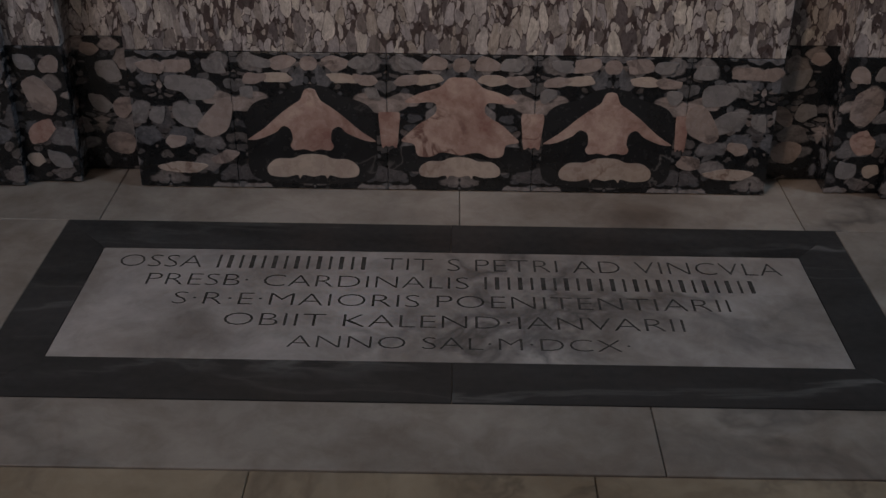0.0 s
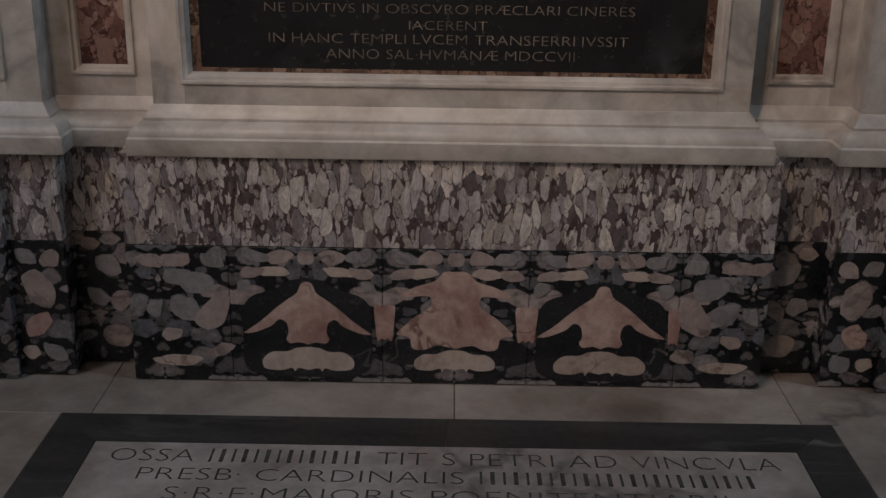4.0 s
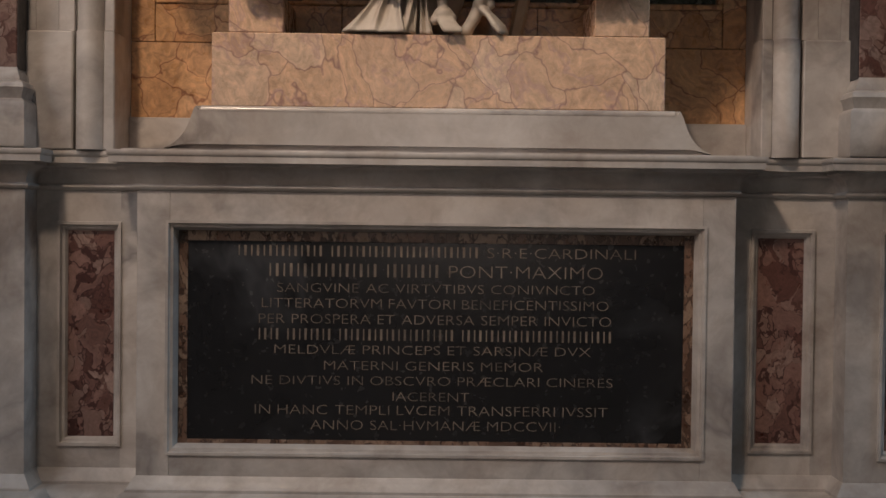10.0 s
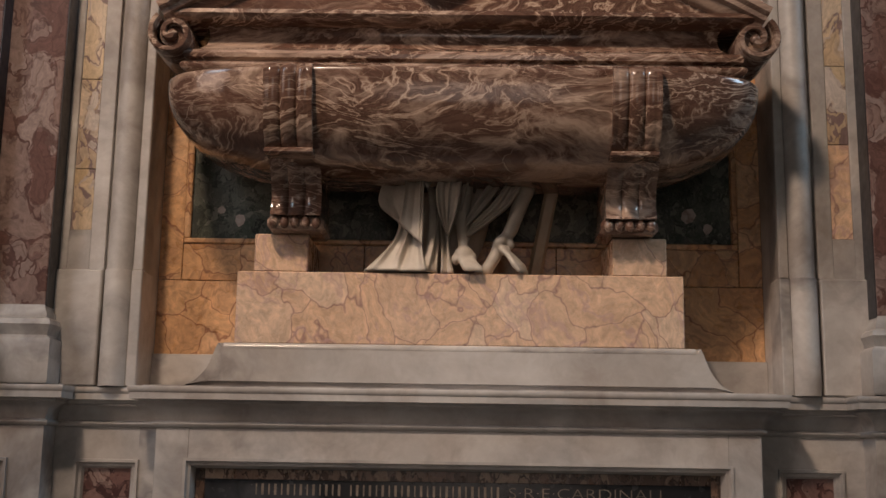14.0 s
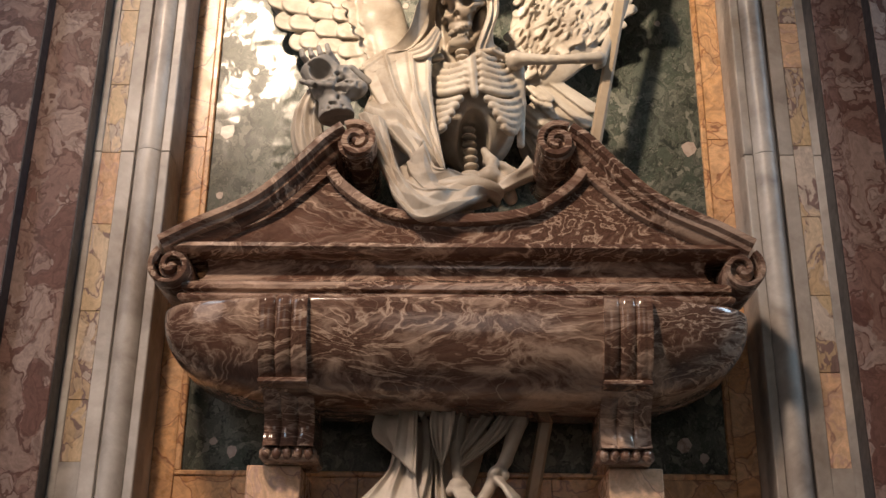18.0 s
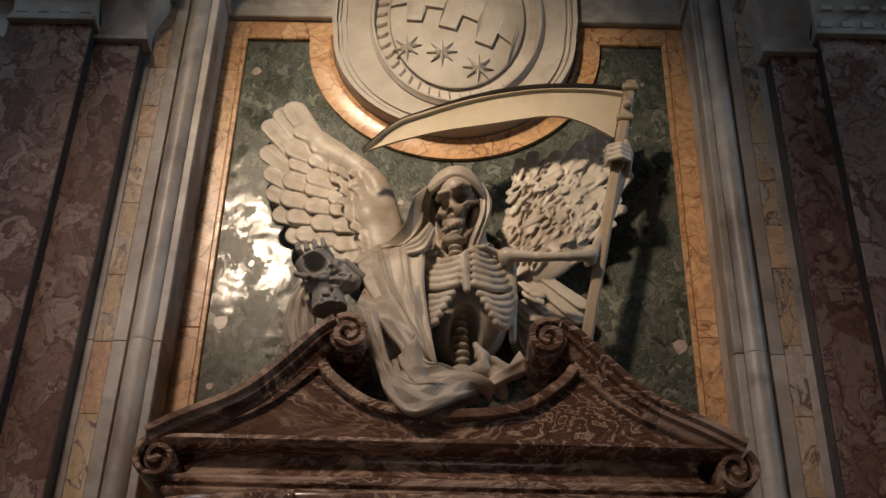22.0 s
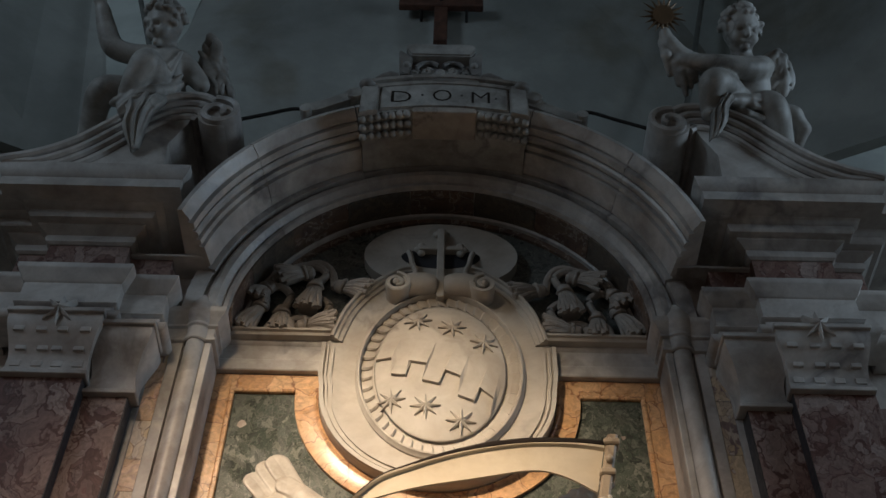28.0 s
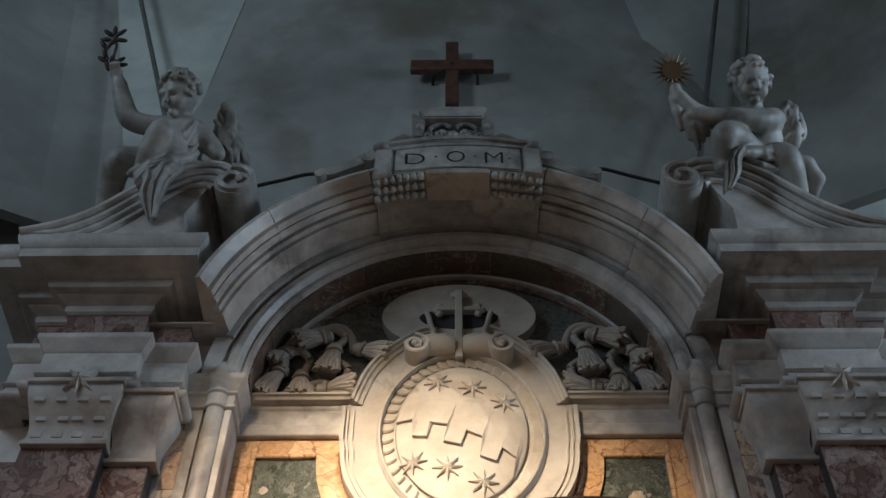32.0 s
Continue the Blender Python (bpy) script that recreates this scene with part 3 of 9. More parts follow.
def band_sweep(curve, profile, caps=True, closed=False):
    """A moulding in the upright plane: profile (n, y), led along a curve (x, z); n is to the left of its way."""
    rings = []
    m = len(curve)
    for i, (x, z) in enumerate(curve):
        if closed:
            (xa, za), (xb, zb) = curve[(i - 1) % m], curve[(i + 1) % m]
        else:
            (xa, za), (xb, zb) = curve[max(i - 1, 0)], curve[min(i + 1, m - 1)]
        d = math.hypot(xb - xa, zb - za) or 1
        nx, nz = -(zb - za) / d, (xb - xa) / d
        rings.append([(x + nx * n, y, z + nz * n) for n, y in profile])
    if closed:
        rings.append(rings[0])
    bm = loft(rings, caps=caps and not closed)
    if closed:
        bmesh.ops.remove_doubles(bm, verts=bm.verts, dist=1e-5)
    return bm


def arc(cx, cz, rx, rz, a0, a1, n):
    return [(cx + rx * math.cos(radians(a0 + (a1 - a0) * i / n)), cz + rz * math.sin(radians(a0 + (a1 - a0) * i / n))) for i in range(n + 1)]


def smooth_line(pts, n=8):
    """A curve through points."""
    out = []
    for i in range(len(pts) - 1):
        p0, p1, p2, p3 = pts[max(i - 1, 0)], pts[i], pts[i + 1], pts[min(i + 2, len(pts) - 1)]
        for k in range(n):
            t = k / n
            out.append(tuple(0.5 * (2 * b + (c - a) * t + (2 * a - 5 * b + 4 * c - d) * t * t + (3 * b - a - 3 * c + d) * t ** 3) for a, b, c, d in zip(p0, p1, p2, p3)))
    out.append(tuple(pts[-1]))
    return out


def spiral(cx, cz, r0, r1, a0, turns, n=40):
    """A spiral that winds in from radius r0 to r1, from angle a0 (degrees); turns below 0: clockwise."""
    return [(cx + (r0 + (r1 - r0) * i / n) * math.cos(radians(a0 + 360 * turns * i / n)), cz + (r0 + (r1 - r0) * i / n) * math.sin(radians(a0 + 360 * turns * i / n))) for i in range(n + 1)]


def flip(pts, s):
    return [(x * s, *rest) for x, *rest in pts]


def tube(pts, radius, sides=10):
    rings = []
    for i, p in enumerate(pts):
        a, b = Vector(pts[max(i - 1, 0)]), Vector(pts[min(i + 1, len(pts) - 1)])
        q = (b - a).to_track_quat('Z', 'Y')
        r = radius[i] if isinstance(radius, (list, tuple)) else radius
        rings.append([tuple(Vector(p) + q @ Vector((r * math.cos(2 * math.pi * k / sides), r * math.sin(2 * math.pi * k / sides), 0))) for k in range(sides)])
    return loft(rings)


def ball(c, r, seg=12, scale=(1, 1, 1)):
    bm = bmesh.new()
    bmesh.ops.create_uvsphere(bm, u_segments=seg, v_segments=max(6, seg * 2 // 3), radius=r, matrix=Matrix.Translation(c) @ Matrix.Diagonal((*scale, 1)))
    return bm


def joined(bms):
    me = bpy.data.meshes.new("joined")
    out = bmesh.new()
    for b in bms:
        b.to_mesh(me)
        b.free()
        out.from_mesh(me)
    bpy.data.meshes.remove(me)
    return out


class Sculpt:
    """Carving in a grid of distances: rounded solids that run into one another, then skinned as one mesh."""

    def __init__(self, lo, hi, h):
        self.lo, self.h = np.array(lo, float), h
        self.n = np.ceil((np.array(hi, float) - self.lo) / h).astype(int) + 1
        self.f = np.full(self.n, 1.0, np.float32)
        self.move = None

    def put(self, lo, hi, dist, k, cut=False):
        m = k + 3 * self.h
        a = np.clip(np.floor((np.array(lo) - m - self.lo) / self.h).astype(int), 0, self.n)
        b = np.clip(np.ceil((np.array(hi) + m - self.lo) / self.h).astype(int) + 1, 0, self.n)
        if (b - a).min() <= 0:
            return
        ax = [self.lo[i] + self.h * np.arange(a[i], b[i]) for i in range(3)]
        x, y, z = np.meshgrid(*ax, indexing="ij", sparse=True)
        d = dist(x, y, z).astype(np.float32)
        s = (slice(a[0], b[0]), slice(a[1], b[1]), slice(a[2], b[2]))
        f = self.f[s]
        if cut:
            d = -d
            e = np.clip(0.5 - 0.5 * (d - f) / k, 0, 1)
            self.f[s] = f * e + d * (1 - e) + k * e * (1 - e)
        else:
            e = np.clip(0.5 + 0.5 * (d - f) / k, 0, 1)
            self.f[s] = d * (1 - e) + f * e - k * e * (1 - e)

    def rod(self, p, q, r0, r1=None, k=0.008, cut=False):
        r1 = r0 if r1 is None else r1
        p, q = np.array(p, float), np.array(q, float)
        v = q - p
        vv = max(float(v @ v), 1e-9)

        def dist(x, y, z):
            t = np.clip(((x - p[0]) * v[0] + (y - p[1]) * v[1] + (z - p[2]) * v[2]) / vv, 0, 1)
            return np.sqrt((x - p[0] - t * v[0]) ** 2 + (y - p[1] - t * v[1]) ** 2 + (z - p[2] - t * v[2]) ** 2) - (r0 + (r1 - r0) * t)
        r = max(r0, r1)
        self.put(np.minimum(p, q) - r, np.maximum(p, q) + r, dist, k, cut)

    def drum(self, p, q, r0, r1, k=0.003):
        """A turned piece with flat ends."""
        p, q = np.array(p, float), np.array(q, float)
        L = float(np.linalg.norm(q - p))
        v = (q - p) / L

        def dist(x, y, z):
            t = (x - p[0]) * v[0] + (y - p[1]) * v[1] + (z - p[2]) * v[2]
            w = np.sqrt(np.maximum((x - p[0]) ** 2 + (y - p[1]) ** 2 + (z - p[2]) ** 2 - t * t, 0))
            return np.maximum(w - (r0 + (r1 - r0) * np.clip(t / L, 0, 1)), np.maximum(-t, t - L))
        r = max(r0, r1)
        self.put(np.minimum(p, q) - r, np.maximum(p, q) + r, dist, k)

    def line(self, pts, radii, k=0.008, cut=False):
        if not isinstance(radii, (list, tuple)):
            radii = [radii] * len(pts)
        for i in range(len(pts) - 1):
            self.rod(pts[i], pts[i + 1], radii[i], radii[i + 1], k, cut)

    def egg(self, c, r, turn=0.0, k=0.008, cut=False, lean=0.0, spin=0.0):
        """An ellipsoid; turn: degrees about y (clockwise seen from the nave for a positive x), lean about x, spin about z."""
        cs, sn = math.cos(radians(spin)), math.sin(radians(spin))
        ca, sa, cl, sl = math.cos(radians(turn)), math.sin(radians(turn)), math.cos(radians(lean)), math.sin(radians(lean))

        def dist(x, y, z):
            dx, dy, dz = x - c[0], y - c[1], z - c[2]
            dx, dy = dx * cs - dy * sn, dx * sn + dy * cs
            u, w = dx * ca - dz * sa, dx * sa + dz * ca
            v, w = dy * cl - w * sl, dy * sl + w * cl
            k0 = np.sqrt((u / r[0]) ** 2 + (v / r[1]) ** 2 + (w / r[2]) ** 2)
            k1 = np.sqrt((u / r[0] ** 2) ** 2 + (v / r[1] ** 2) ** 2 + (w / r[2] ** 2) ** 2) + 1e-6
            return k0 * (k0 - 1) / k1
        m = max(r)
        self.put(np.array(c) - m, np.array(c) + m, dist, k, cut)

    def skin(self):
        f, n = self.f, self.n
        s = f < 0
        c = [s[i:n[0] - 1 + i, j:n[1] - 1 + j, k:n[2] - 1 + k] for i in (0, 1) for j in (0, 1) for k in (0, 1)]
        some = c[0].copy()
        every = c[0].copy()
        for q in c[1:]:
            some |= q
            every &= q
        cells = np.argwhere(some & ~every)
        index = np.full(some.shape, -1, np.int64)
        index[tuple(cells.T)] = np.arange(len(cells))
        total, count = np.zeros((len(cells), 3)), np.zeros(len(cells))
        for axis in range(3):
            o = [a for a in range(3) if a != axis]
            for i in (0, 1):
                for j in (0, 1):
                    p = cells.copy()
                    p[:, o[0]] += i
                    p[:, o[1]] += j
                    q = p.copy()
                    q[:, axis] += 1
                    fa, fb = f[tuple(p.T)], f[tuple(q.T)]
                    hit = (fa < 0) != (fb < 0)
                    t = np.where(hit, fa / np.where(hit, fa - fb, 1), 0)
                    pos = p.astype(float)
                    pos[:, axis] += t
                    total[hit] += pos[hit]
                    count[hit] += 1
        verts = self.lo + self.h * total / count[:, None]
        quads = []
        for axis in range(3):
            o = [(axis + 1) % 3, (axis + 2) % 3]
            sl0, sl1 = [slice(1, -1)] * 3, [slice(1, -1)] * 3
            sl0[axis], sl1[axis] = slice(0, -1), slice(1, None)
            a, b = s[tuple(sl0)], s[tuple(sl1)]
            e = np.argwhere(a != b)
            rev = a[tuple(e.T)]
            e = e + 1
            e[:, axis] -= 1
            def at(i, j):
                g = e.copy()
                g[:, o[0]] -= i
                g[:, o[1]] -= j
                return index[tuple(g.T)]
            q = np.stack([at(1, 1), at(0, 1), at(0, 0), at(1, 0)], 1)
            q[~rev] = q[~rev][:, ::-1]
            quads.append(q)
        return verts, np.concatenate(quads)


def carved(name, sculpts, material, parent=None, label="", category="", group="", at=(0, 0, 0), second=None, of_second=()):
    vs, fs, o, kinds = [], [], 0, []
    for sc in sculpts:
        v, q = sc if isinstance(sc, tuple) else sc.skin()
        if not isinstance(sc, tuple) and sc.move:
            side = np.sign(v[:, :1])
            v = np.stack(sc.move(np.abs(v[:, 0]), v[:, 1], v[:, 2]), 1)
            v[:, :1] *= side
        vs.append(v)
        fs.append(q + o)
        kinds += [int(any(sc is k for k in of_second))] * len(q)
        o += len(v)
    v, q = np.concatenate(vs) - np.array(at), np.concatenate(fs)
    me = bpy.data.meshes.new(name)
    me.from_pydata(v.tolist(), [], q.tolist())
    me.shade_smooth()
    me.materials.append(material)
    if second is not None:
        me.materials.append(second)
        me.polygons.foreach_set("material_index", kinds)
    ob = new(name, me)
    ob.parent = parent
    ob.location = at
    return tagged(ob, label, category, group)


def word_mesh(text, weight=-0.019):
    cu = bpy.data.curves.new("letters", 'FONT')
    cu.body = text
    cu.resolution_u = 3
    cu.offset = weight
    ob = new("letters", cu)
    bpy.context.view_layer.update()
    me = bpy.data.meshes.new_from_object(ob.evaluated_get(bpy.context.evaluated_depsgraph_get()))
    bpy.data.objects.remove(ob)
    bm = bmesh.new()
    bm.from_mesh(me)
    bpy.data.meshes.remove(me)
    return bm


def letter_line(tokens, x0, x1, height, weight=-0.019):
    """Words and bars ('#' and a length in letters), spread over x0 to x1 at that height of capitals; flat, in x and y, from y = 0."""
    made, width = [], 0.0
    for tk in tokens:
        if tk.startswith("#"):
            w, lo = 0.62 * int(tk[1:]) - 0.16, 0
            bm = bmesh.new()
            for i in range(int(tk[1:])):
                for off, wide in ((0.0, 0.07), (0.28, 0.12)):
                    bmesh.ops.create_grid(bm, x_segments=1, y_segments=1, size=0.5, matrix=Matrix.Translation((0.62 * i + off + wide / 2, 0.36, 0)) @ Matrix.Diagonal((wide, 0.72, 1, 1)))
        else:
            bm = word_mesh(tk, weight)
            xs = [v.co.x for v in bm.verts]
            lo, w = min(xs), max(xs) - min(xs)
        made.append((bm, width - lo))
        width += w + 0.42
    width -= 0.42
    sx, sy = (x1 - x0) / width, height / 0.72
    for bm, off in made:
        for v in bm.verts:
            v.co.x, v.co.y = x0 + (v.co.x + off) * sx, v.co.y * sy
    return joined([b for b, _ in made])


# ---- the setting: floor, church walls, niche ----
floor = part("floor", box(-7.0, 7.0, -9.6, 0.5, -0.3, -0.012, 0), TAN, None, "worn tan stone floor of the church")
tagged(floor, "worn tan stone floor before the tomb", "floor", kind="structure")


def floor_piece(name, x0, x1, y0, y1, material, lift=0.0):
    return part(name, box(x0 + 0.0012, x1 - 0.0012, y0 + 0.0012, y1 - 0.0012, -0.011, lift, 0.0015), material, floor)


# pale strips round the grave slab
for x0, x1 in ((-2.4, -1.04), (-1.04, 0.024), (0.024, 1.04), (1.04, 2.4)):
    floor_piece("pale_floor_slab", x0, x1, -0.223, 0.5, PALE)
for x0, x1 in ((-2.4, -1.127), (1.127, 2.4)):
    floor_piece("pale_floor_slab", x0, x1, -1.08, -0.223, PALE)
for x0, x1 in ((-2.4, -1.32), (-1.32, 0.462), (0.462, 2.4)):
    floor_piece("pale_floor_slab", x0, x1, -1.318, -1.08, PALE)
edges = [-2.4, -1.35, -0.42, 0.31, 1.2, 2.4]
for a, b in zip(edges, edges[1:]):
    floor_piece("tan_floor_slab", a, b, -2.05, -1.318, TAN, -0.003)
for a, b in zip(edges, edges[1:]):
    floor_piece("tan_floor_slab", a + 0.3, b + 0.3, -2.8, -2.05, TAN, -0.003)

wall = part("wall_north", box(-7.0, 7.0, 0.50, 0.9, -0.3, 12.0, 0), PLASTER, None)
tagged(wall, "stained grey-green plaster wall behind the tomb", "wall", kind="structure")
# plaster at both sides of the field over the tomb, its catch of light put into a lighter colour, and the vault's webs
# beyond
for outline in ([(-3.10, 11.8), (-2.586, 9.61), (-2.04, 7.40), (-1.90, 6.85), (-1.72, 6.85), (-1.705, 7.40), (-1.665, 8.30), (-1.61, 9.60), (-1.52, 11.8)], [(1.09, 11.8), (1.26, 9.52), (1.33, 8.64), (1.43, 7.36), (1.47, 6.85), (1.62, 6.85), (1.71, 7.24), (1.985, 8.62), (2.19, 9.50), (2.70, 11.8)]):
    tagged(part("plaster_panel", slab_shape(outline, 0.492, 0.52), PLASTER_LIT, None), "plaster field on the wall over the tomb, coloured lighter for the light on it", "wall", kind="structure")
rim = [(-0.02 + 1.36 * math.cos(a), 7.30 + 2.04 * math.sin(a)) for a in np.linspace(math.pi * 1.12, math.pi * -0.12, 70)]
tagged(part("lunette_rim", band_sweep(rim, [(-0.04, 0.51), (-0.04, 0.499), (0.0, 0.490), (0.05, 0.480), (0.12, 0.474), (0.20, 0.476), (0.32, 0.486), (0.46, 0.499), (0.46, 0.51)]), PLASTER, None, smooth=True), "rounded plaster edge of the vault over the tomb", "vault", kind="structure")
for s, dx in ((-1, 0.0), (1, -0.40)):
    front = [(2.04, 0.50, 6.6), (2.62, 0.50, 9.7), (2.95 + 0.2, 0.40, 12.0), (4.9, -1.6, 12.0), (4.7, -1.5, 9.0), (4.0, -0.6, 6.4)]
    web = loft([[(s * (x + dx), y, z) for x, y, z in front], [(s * (x + dx + 0.05), y + 0.05, z) for x, y, z in front]])
    tagged(part("vault_web", web, PLASTER, None), "curved plaster vault springing beside the tomb", "vault", kind="structure")
# the nave round and behind the camera
for name, b in (("wall_west", (-7.4, -7.0, -9.6, 0.5, -0.3, 12.0)), ("wall_east", (7.0, 7.4, -9.6, 0.5, -0.3, 12.0)), ("wall_south", (-7.4, 7.4, -10.0, -9.6, -0.3, 12.0))):
    tagged(part(name, box(*b, 0), PLASTER), "plain grey plaster nave wall", "wall", kind="structure")
tagged(part("ceiling", box(-7.4, 7.4, -10.0, 0.9, 12.0, 12.3, 0), PLASTER), "plain grey plaster nave ceiling", "ceiling", kind="structure")

# body of the tomb's wall, with the niche left open
PX = 0.945
body = joined([box(s * PX, s * 1.9, 0.12, 0.52, 1.75, 5.6, 0) for s in (-1, 1)] + [box(-1.9, 1.9, 0.34, 0.52, 0.0, 6.0, 0)])
tagged(part("wall_core", body, WHITE), "white marble core wall of the tomb niche", "wall", kind="structure")


# ---- the grave slab in the floor ----
grave = thing("grave_slab", "inscribed white marble grave slab with dark border in the floor", "grave slab", at=(0, -0.65, 0))
part("inscribed_panel", box(-0.979, 0.979, -0.919, -0.386, -0.011, 0.001, 0.0015), SLAB, grave, "pale worn marble panel")


def border(points):
    bm = bmesh.new()
    lo = [bm.verts.new((x, y, -0.011)) for x, y in points]
    hi = [bm.verts.new((x, y, 0.001)) for x, y in points]
    bm.faces.new(hi)
    bm.faces.new(list(reversed(lo)))
    for i in range(len(points)):
        bm.faces.new((lo[i], lo[(i + 1) % len(points)], hi[(i + 1) % len(points)], hi[i]))
    return bm


g = 0.0008
ox, oi, yb, yf, ib, jf = 1.126, 0.980, -0.224, -1.079, -0.385, -0.920
for pts in ([(-ox, yb), (0.0 - g, yb), (0.0 - g, ib), (-oi, ib)], [(0.0 + g, yb), (ox, yb), (oi, ib), (0.0 + g, ib)],
            [(-ox, yf), (0.007 - g, yf), (0.007 - g, jf), (-oi, jf)], [(0.007 + g, yf), (ox, yf), (oi, jf), (0.007 + g, jf)],
            [(-ox, yb - g), (-oi - g, ib), (-oi - g, jf), (-ox, yf + g)], [(ox, yb - g), (oi + g, ib), (oi + g, jf), (ox, yf + g)]):
    part("border_strip", border(pts), BARDIGLIO, grave, "dark grey streaked marble strip")
for words, x0, x1, y, h in ((["OSSA", "#7", "TIT", "S", "PETRI", "AD", "VINCVLA"], -0.915, 0.91, -0.490, 0.070),
                            (["PRESB·", "CARDINALIS", "#12"], -0.818, 0.822, -0.583, 0.064),
                            (["S·R·E·MAIORIS", "POENITENTIARII"], -0.727, 0.731, -0.677, 0.064),
                            (["OBIIT", "KALEND·IANVARII"], -0.577, 0.596, -0.773, 0.062),
                            (["ANNO", "SAL·M·DCX·"], -0.402, 0.447, -0.867, 0.056)):
    bm = letter_line(words, x0, x1, h)
    bm.transform(Matrix.Translation((0, y, 0.0022)))
    tagged(part("engraved_line", bm, INK, grave, "dark cut capital letters", fix=False), kind="stuff")

# ---- the base: two courses of breccia under a white moulding, stepping at the middle and the piers ----
base = thing("tomb_base", "tomb base of grey and black breccia slabs", "tomb base", at=(0, 0, 0))
MID, REC, PIER = 0.06, 0.16, 0.06          # front planes: middle block, recesses, piers
ZB = 0.446
part("core", joined([box(-0.955, 0.955, 0.02, 0.4, 0, 0.74, 0), box(-1.9, 1.9, 0.16, 0.4, 0, 0.74, 0)]), WHITE, base)
for x0, x1 in ((-0.968, -0.662), (-0.662, -0.198), (-0.198, 0.245), (0.245, 0.70), (0.70, 0.968)):
    part("black_breccia_slab", box(x0 + 0.0008, x1 - 0.0008, 0.0, 0.05, 0.004, ZB - 0.001, 0.0015), BRECCIA_DARK, base, "black breccia with pale stones")
for x0, x1 in ((-0.968, 0.10), (0.10, 0.968)):
    part("grey_breccia_slab", box(x0, x1, 0.002, 0.05, ZB + 0.001, 0.725, 0.0015), BRECCIA_GREY, base, "grey and lilac breccia")
for s in (-1, 1):
    part("black_breccia_slab", box(s * 0.965, s * 1.19, 0.118, 0.19, 0.004, ZB, 0.0015), BRECCIA_DARK, base)
    part("grey_breccia_slab", box(s * 0.965, s * 1.19, 0.12, 0.19, ZB + 0.001, 0.725, 0.0015), BRECCIA_GREY, base)
    part("black_breccia_slab", box(s * 1.160, s * 1.325, 0.022, 0.2, 0.004, ZB, 0.0015), BRECCIA_DARK, base)
    part("grey_breccia_slab", box(s * 1.160, s * 1.325, 0.024, 0.2, ZB + 0.001, 0.725, 0.0015), BRECCIA_GREY, base)
    part("black_breccia_slab", box(s * 1.325, s * 1.95, -0.012, 0.2, 0.004, ZB, 0.0015), BRECCIA_DARK, base)
    part("grey_breccia_slab", box(s * 1.325, s * 1.95, -0.010, 0.2, ZB + 0.001, 0.725, 0.0015), BRECCIA_GREY, base)


def blot(name, half, cx, z0, w, h, material, y=-0.0015):
    """A pale stone cut open like a book: half its outline, mirrored at cx."""
    pts = smooth_line(half, 4)
    line = [(cx + x * w, z0 + z * h) for x, z in pts] + [(cx - x * w, z0 + z * h) for x, z in reversed(pts[1:-1])]
    return part(name, slab_shape(line, y, 0.01), material, base)


MITRE = [(0, 1.0), (0.09, 0.965), (0.16, 0.82), (0.31, 0.72), (0.49, 0.59), (0.78, 0.35), (0.98, 0.22), (1.03, 0.175), (0.85, 0.19), (0.58, 0.30), (0.46, 0.40), (0.34, 0.35), (0.31, 0.19), (0.35, 0.09), (0.29, 0.02), (0.13, 0.035), (0, 0.0)]
SHADE = [(0, 1.16), (0.30, 1.10), (0.55, 0.96), (0.95, 0.84), (1.12, 0.62), (1.15, 0.10), (1.14, -0.35), (0.95, -0.52), (0.5, -0.57), (0, -0.58)]
HEAD = [(0, 1.0), (0.13, 0.99), (0.24, 0.88), (0.46, 0.80), (0.62, 0.70), (0.50, 0.68), (0.30, 0.69), (0.27, 0.58), (0.34, 0.50), (0.46, 0.42), (0.58, 0.30), (0.66, 0.20), (0.52, 0.16), (0.48, 0.02), (0.34, 0.0), (0.2, 0.06), (0, 0.02)]
LENS = [(0, 1.0), (0.25, 0.95), (0.45, 0.80), (0.76, 0.78), (0.95, 0.55), (1.0, 0.30), (0.92, 0.06), (0.6, 0.0), (0.36, 0.10), (0.30, -0.05), (0.22, 0.10), (0, 0.02)]
FLAG = [(0, 1.0), (0.6, 1.0), (1.0, 0.95), (0.9, 0.5), (0.7, 0.0), (0.3, 0.05), (0, 0.0)]
LUMP = [(0, 1.0), (0.45, 0.98), (0.85, 0.80), (1.0, 0.5), (0.80, 0.16), (0.40, 0.0), (0, 0.03)]
for cx, w in ((-0.428, 0.188), (0.470, 0.188)):
    blot("black_stone", SHADE, cx, 0.130, 0.172, 0.19, VOID, -0.0008)
    blot("pink_stone", MITRE, cx, 0.130, w, 0.207, PINK)
    blot("cream_stone", LENS, cx, 0.042, 0.142, 0.080, CREAM)
blot("black_stone", SHADE, 0.023, 0.100, 0.192, 0.06, VOID, -0.0008)
blot("pink_stone", HEAD, 0.023, 0.118, 0.270, 0.258, PINK)
blot("cream_stone", LENS, 0.023, 0.048, 0.125, 0.070, CREAM)
for cx, w in ((-0.192, 0.032), (0.240, 0.034), (0.690, 0.020)):
    blot("pink_stone", FLAG, cx, 0.148, w, 0.115, PINK, -0.0020)


laid = []


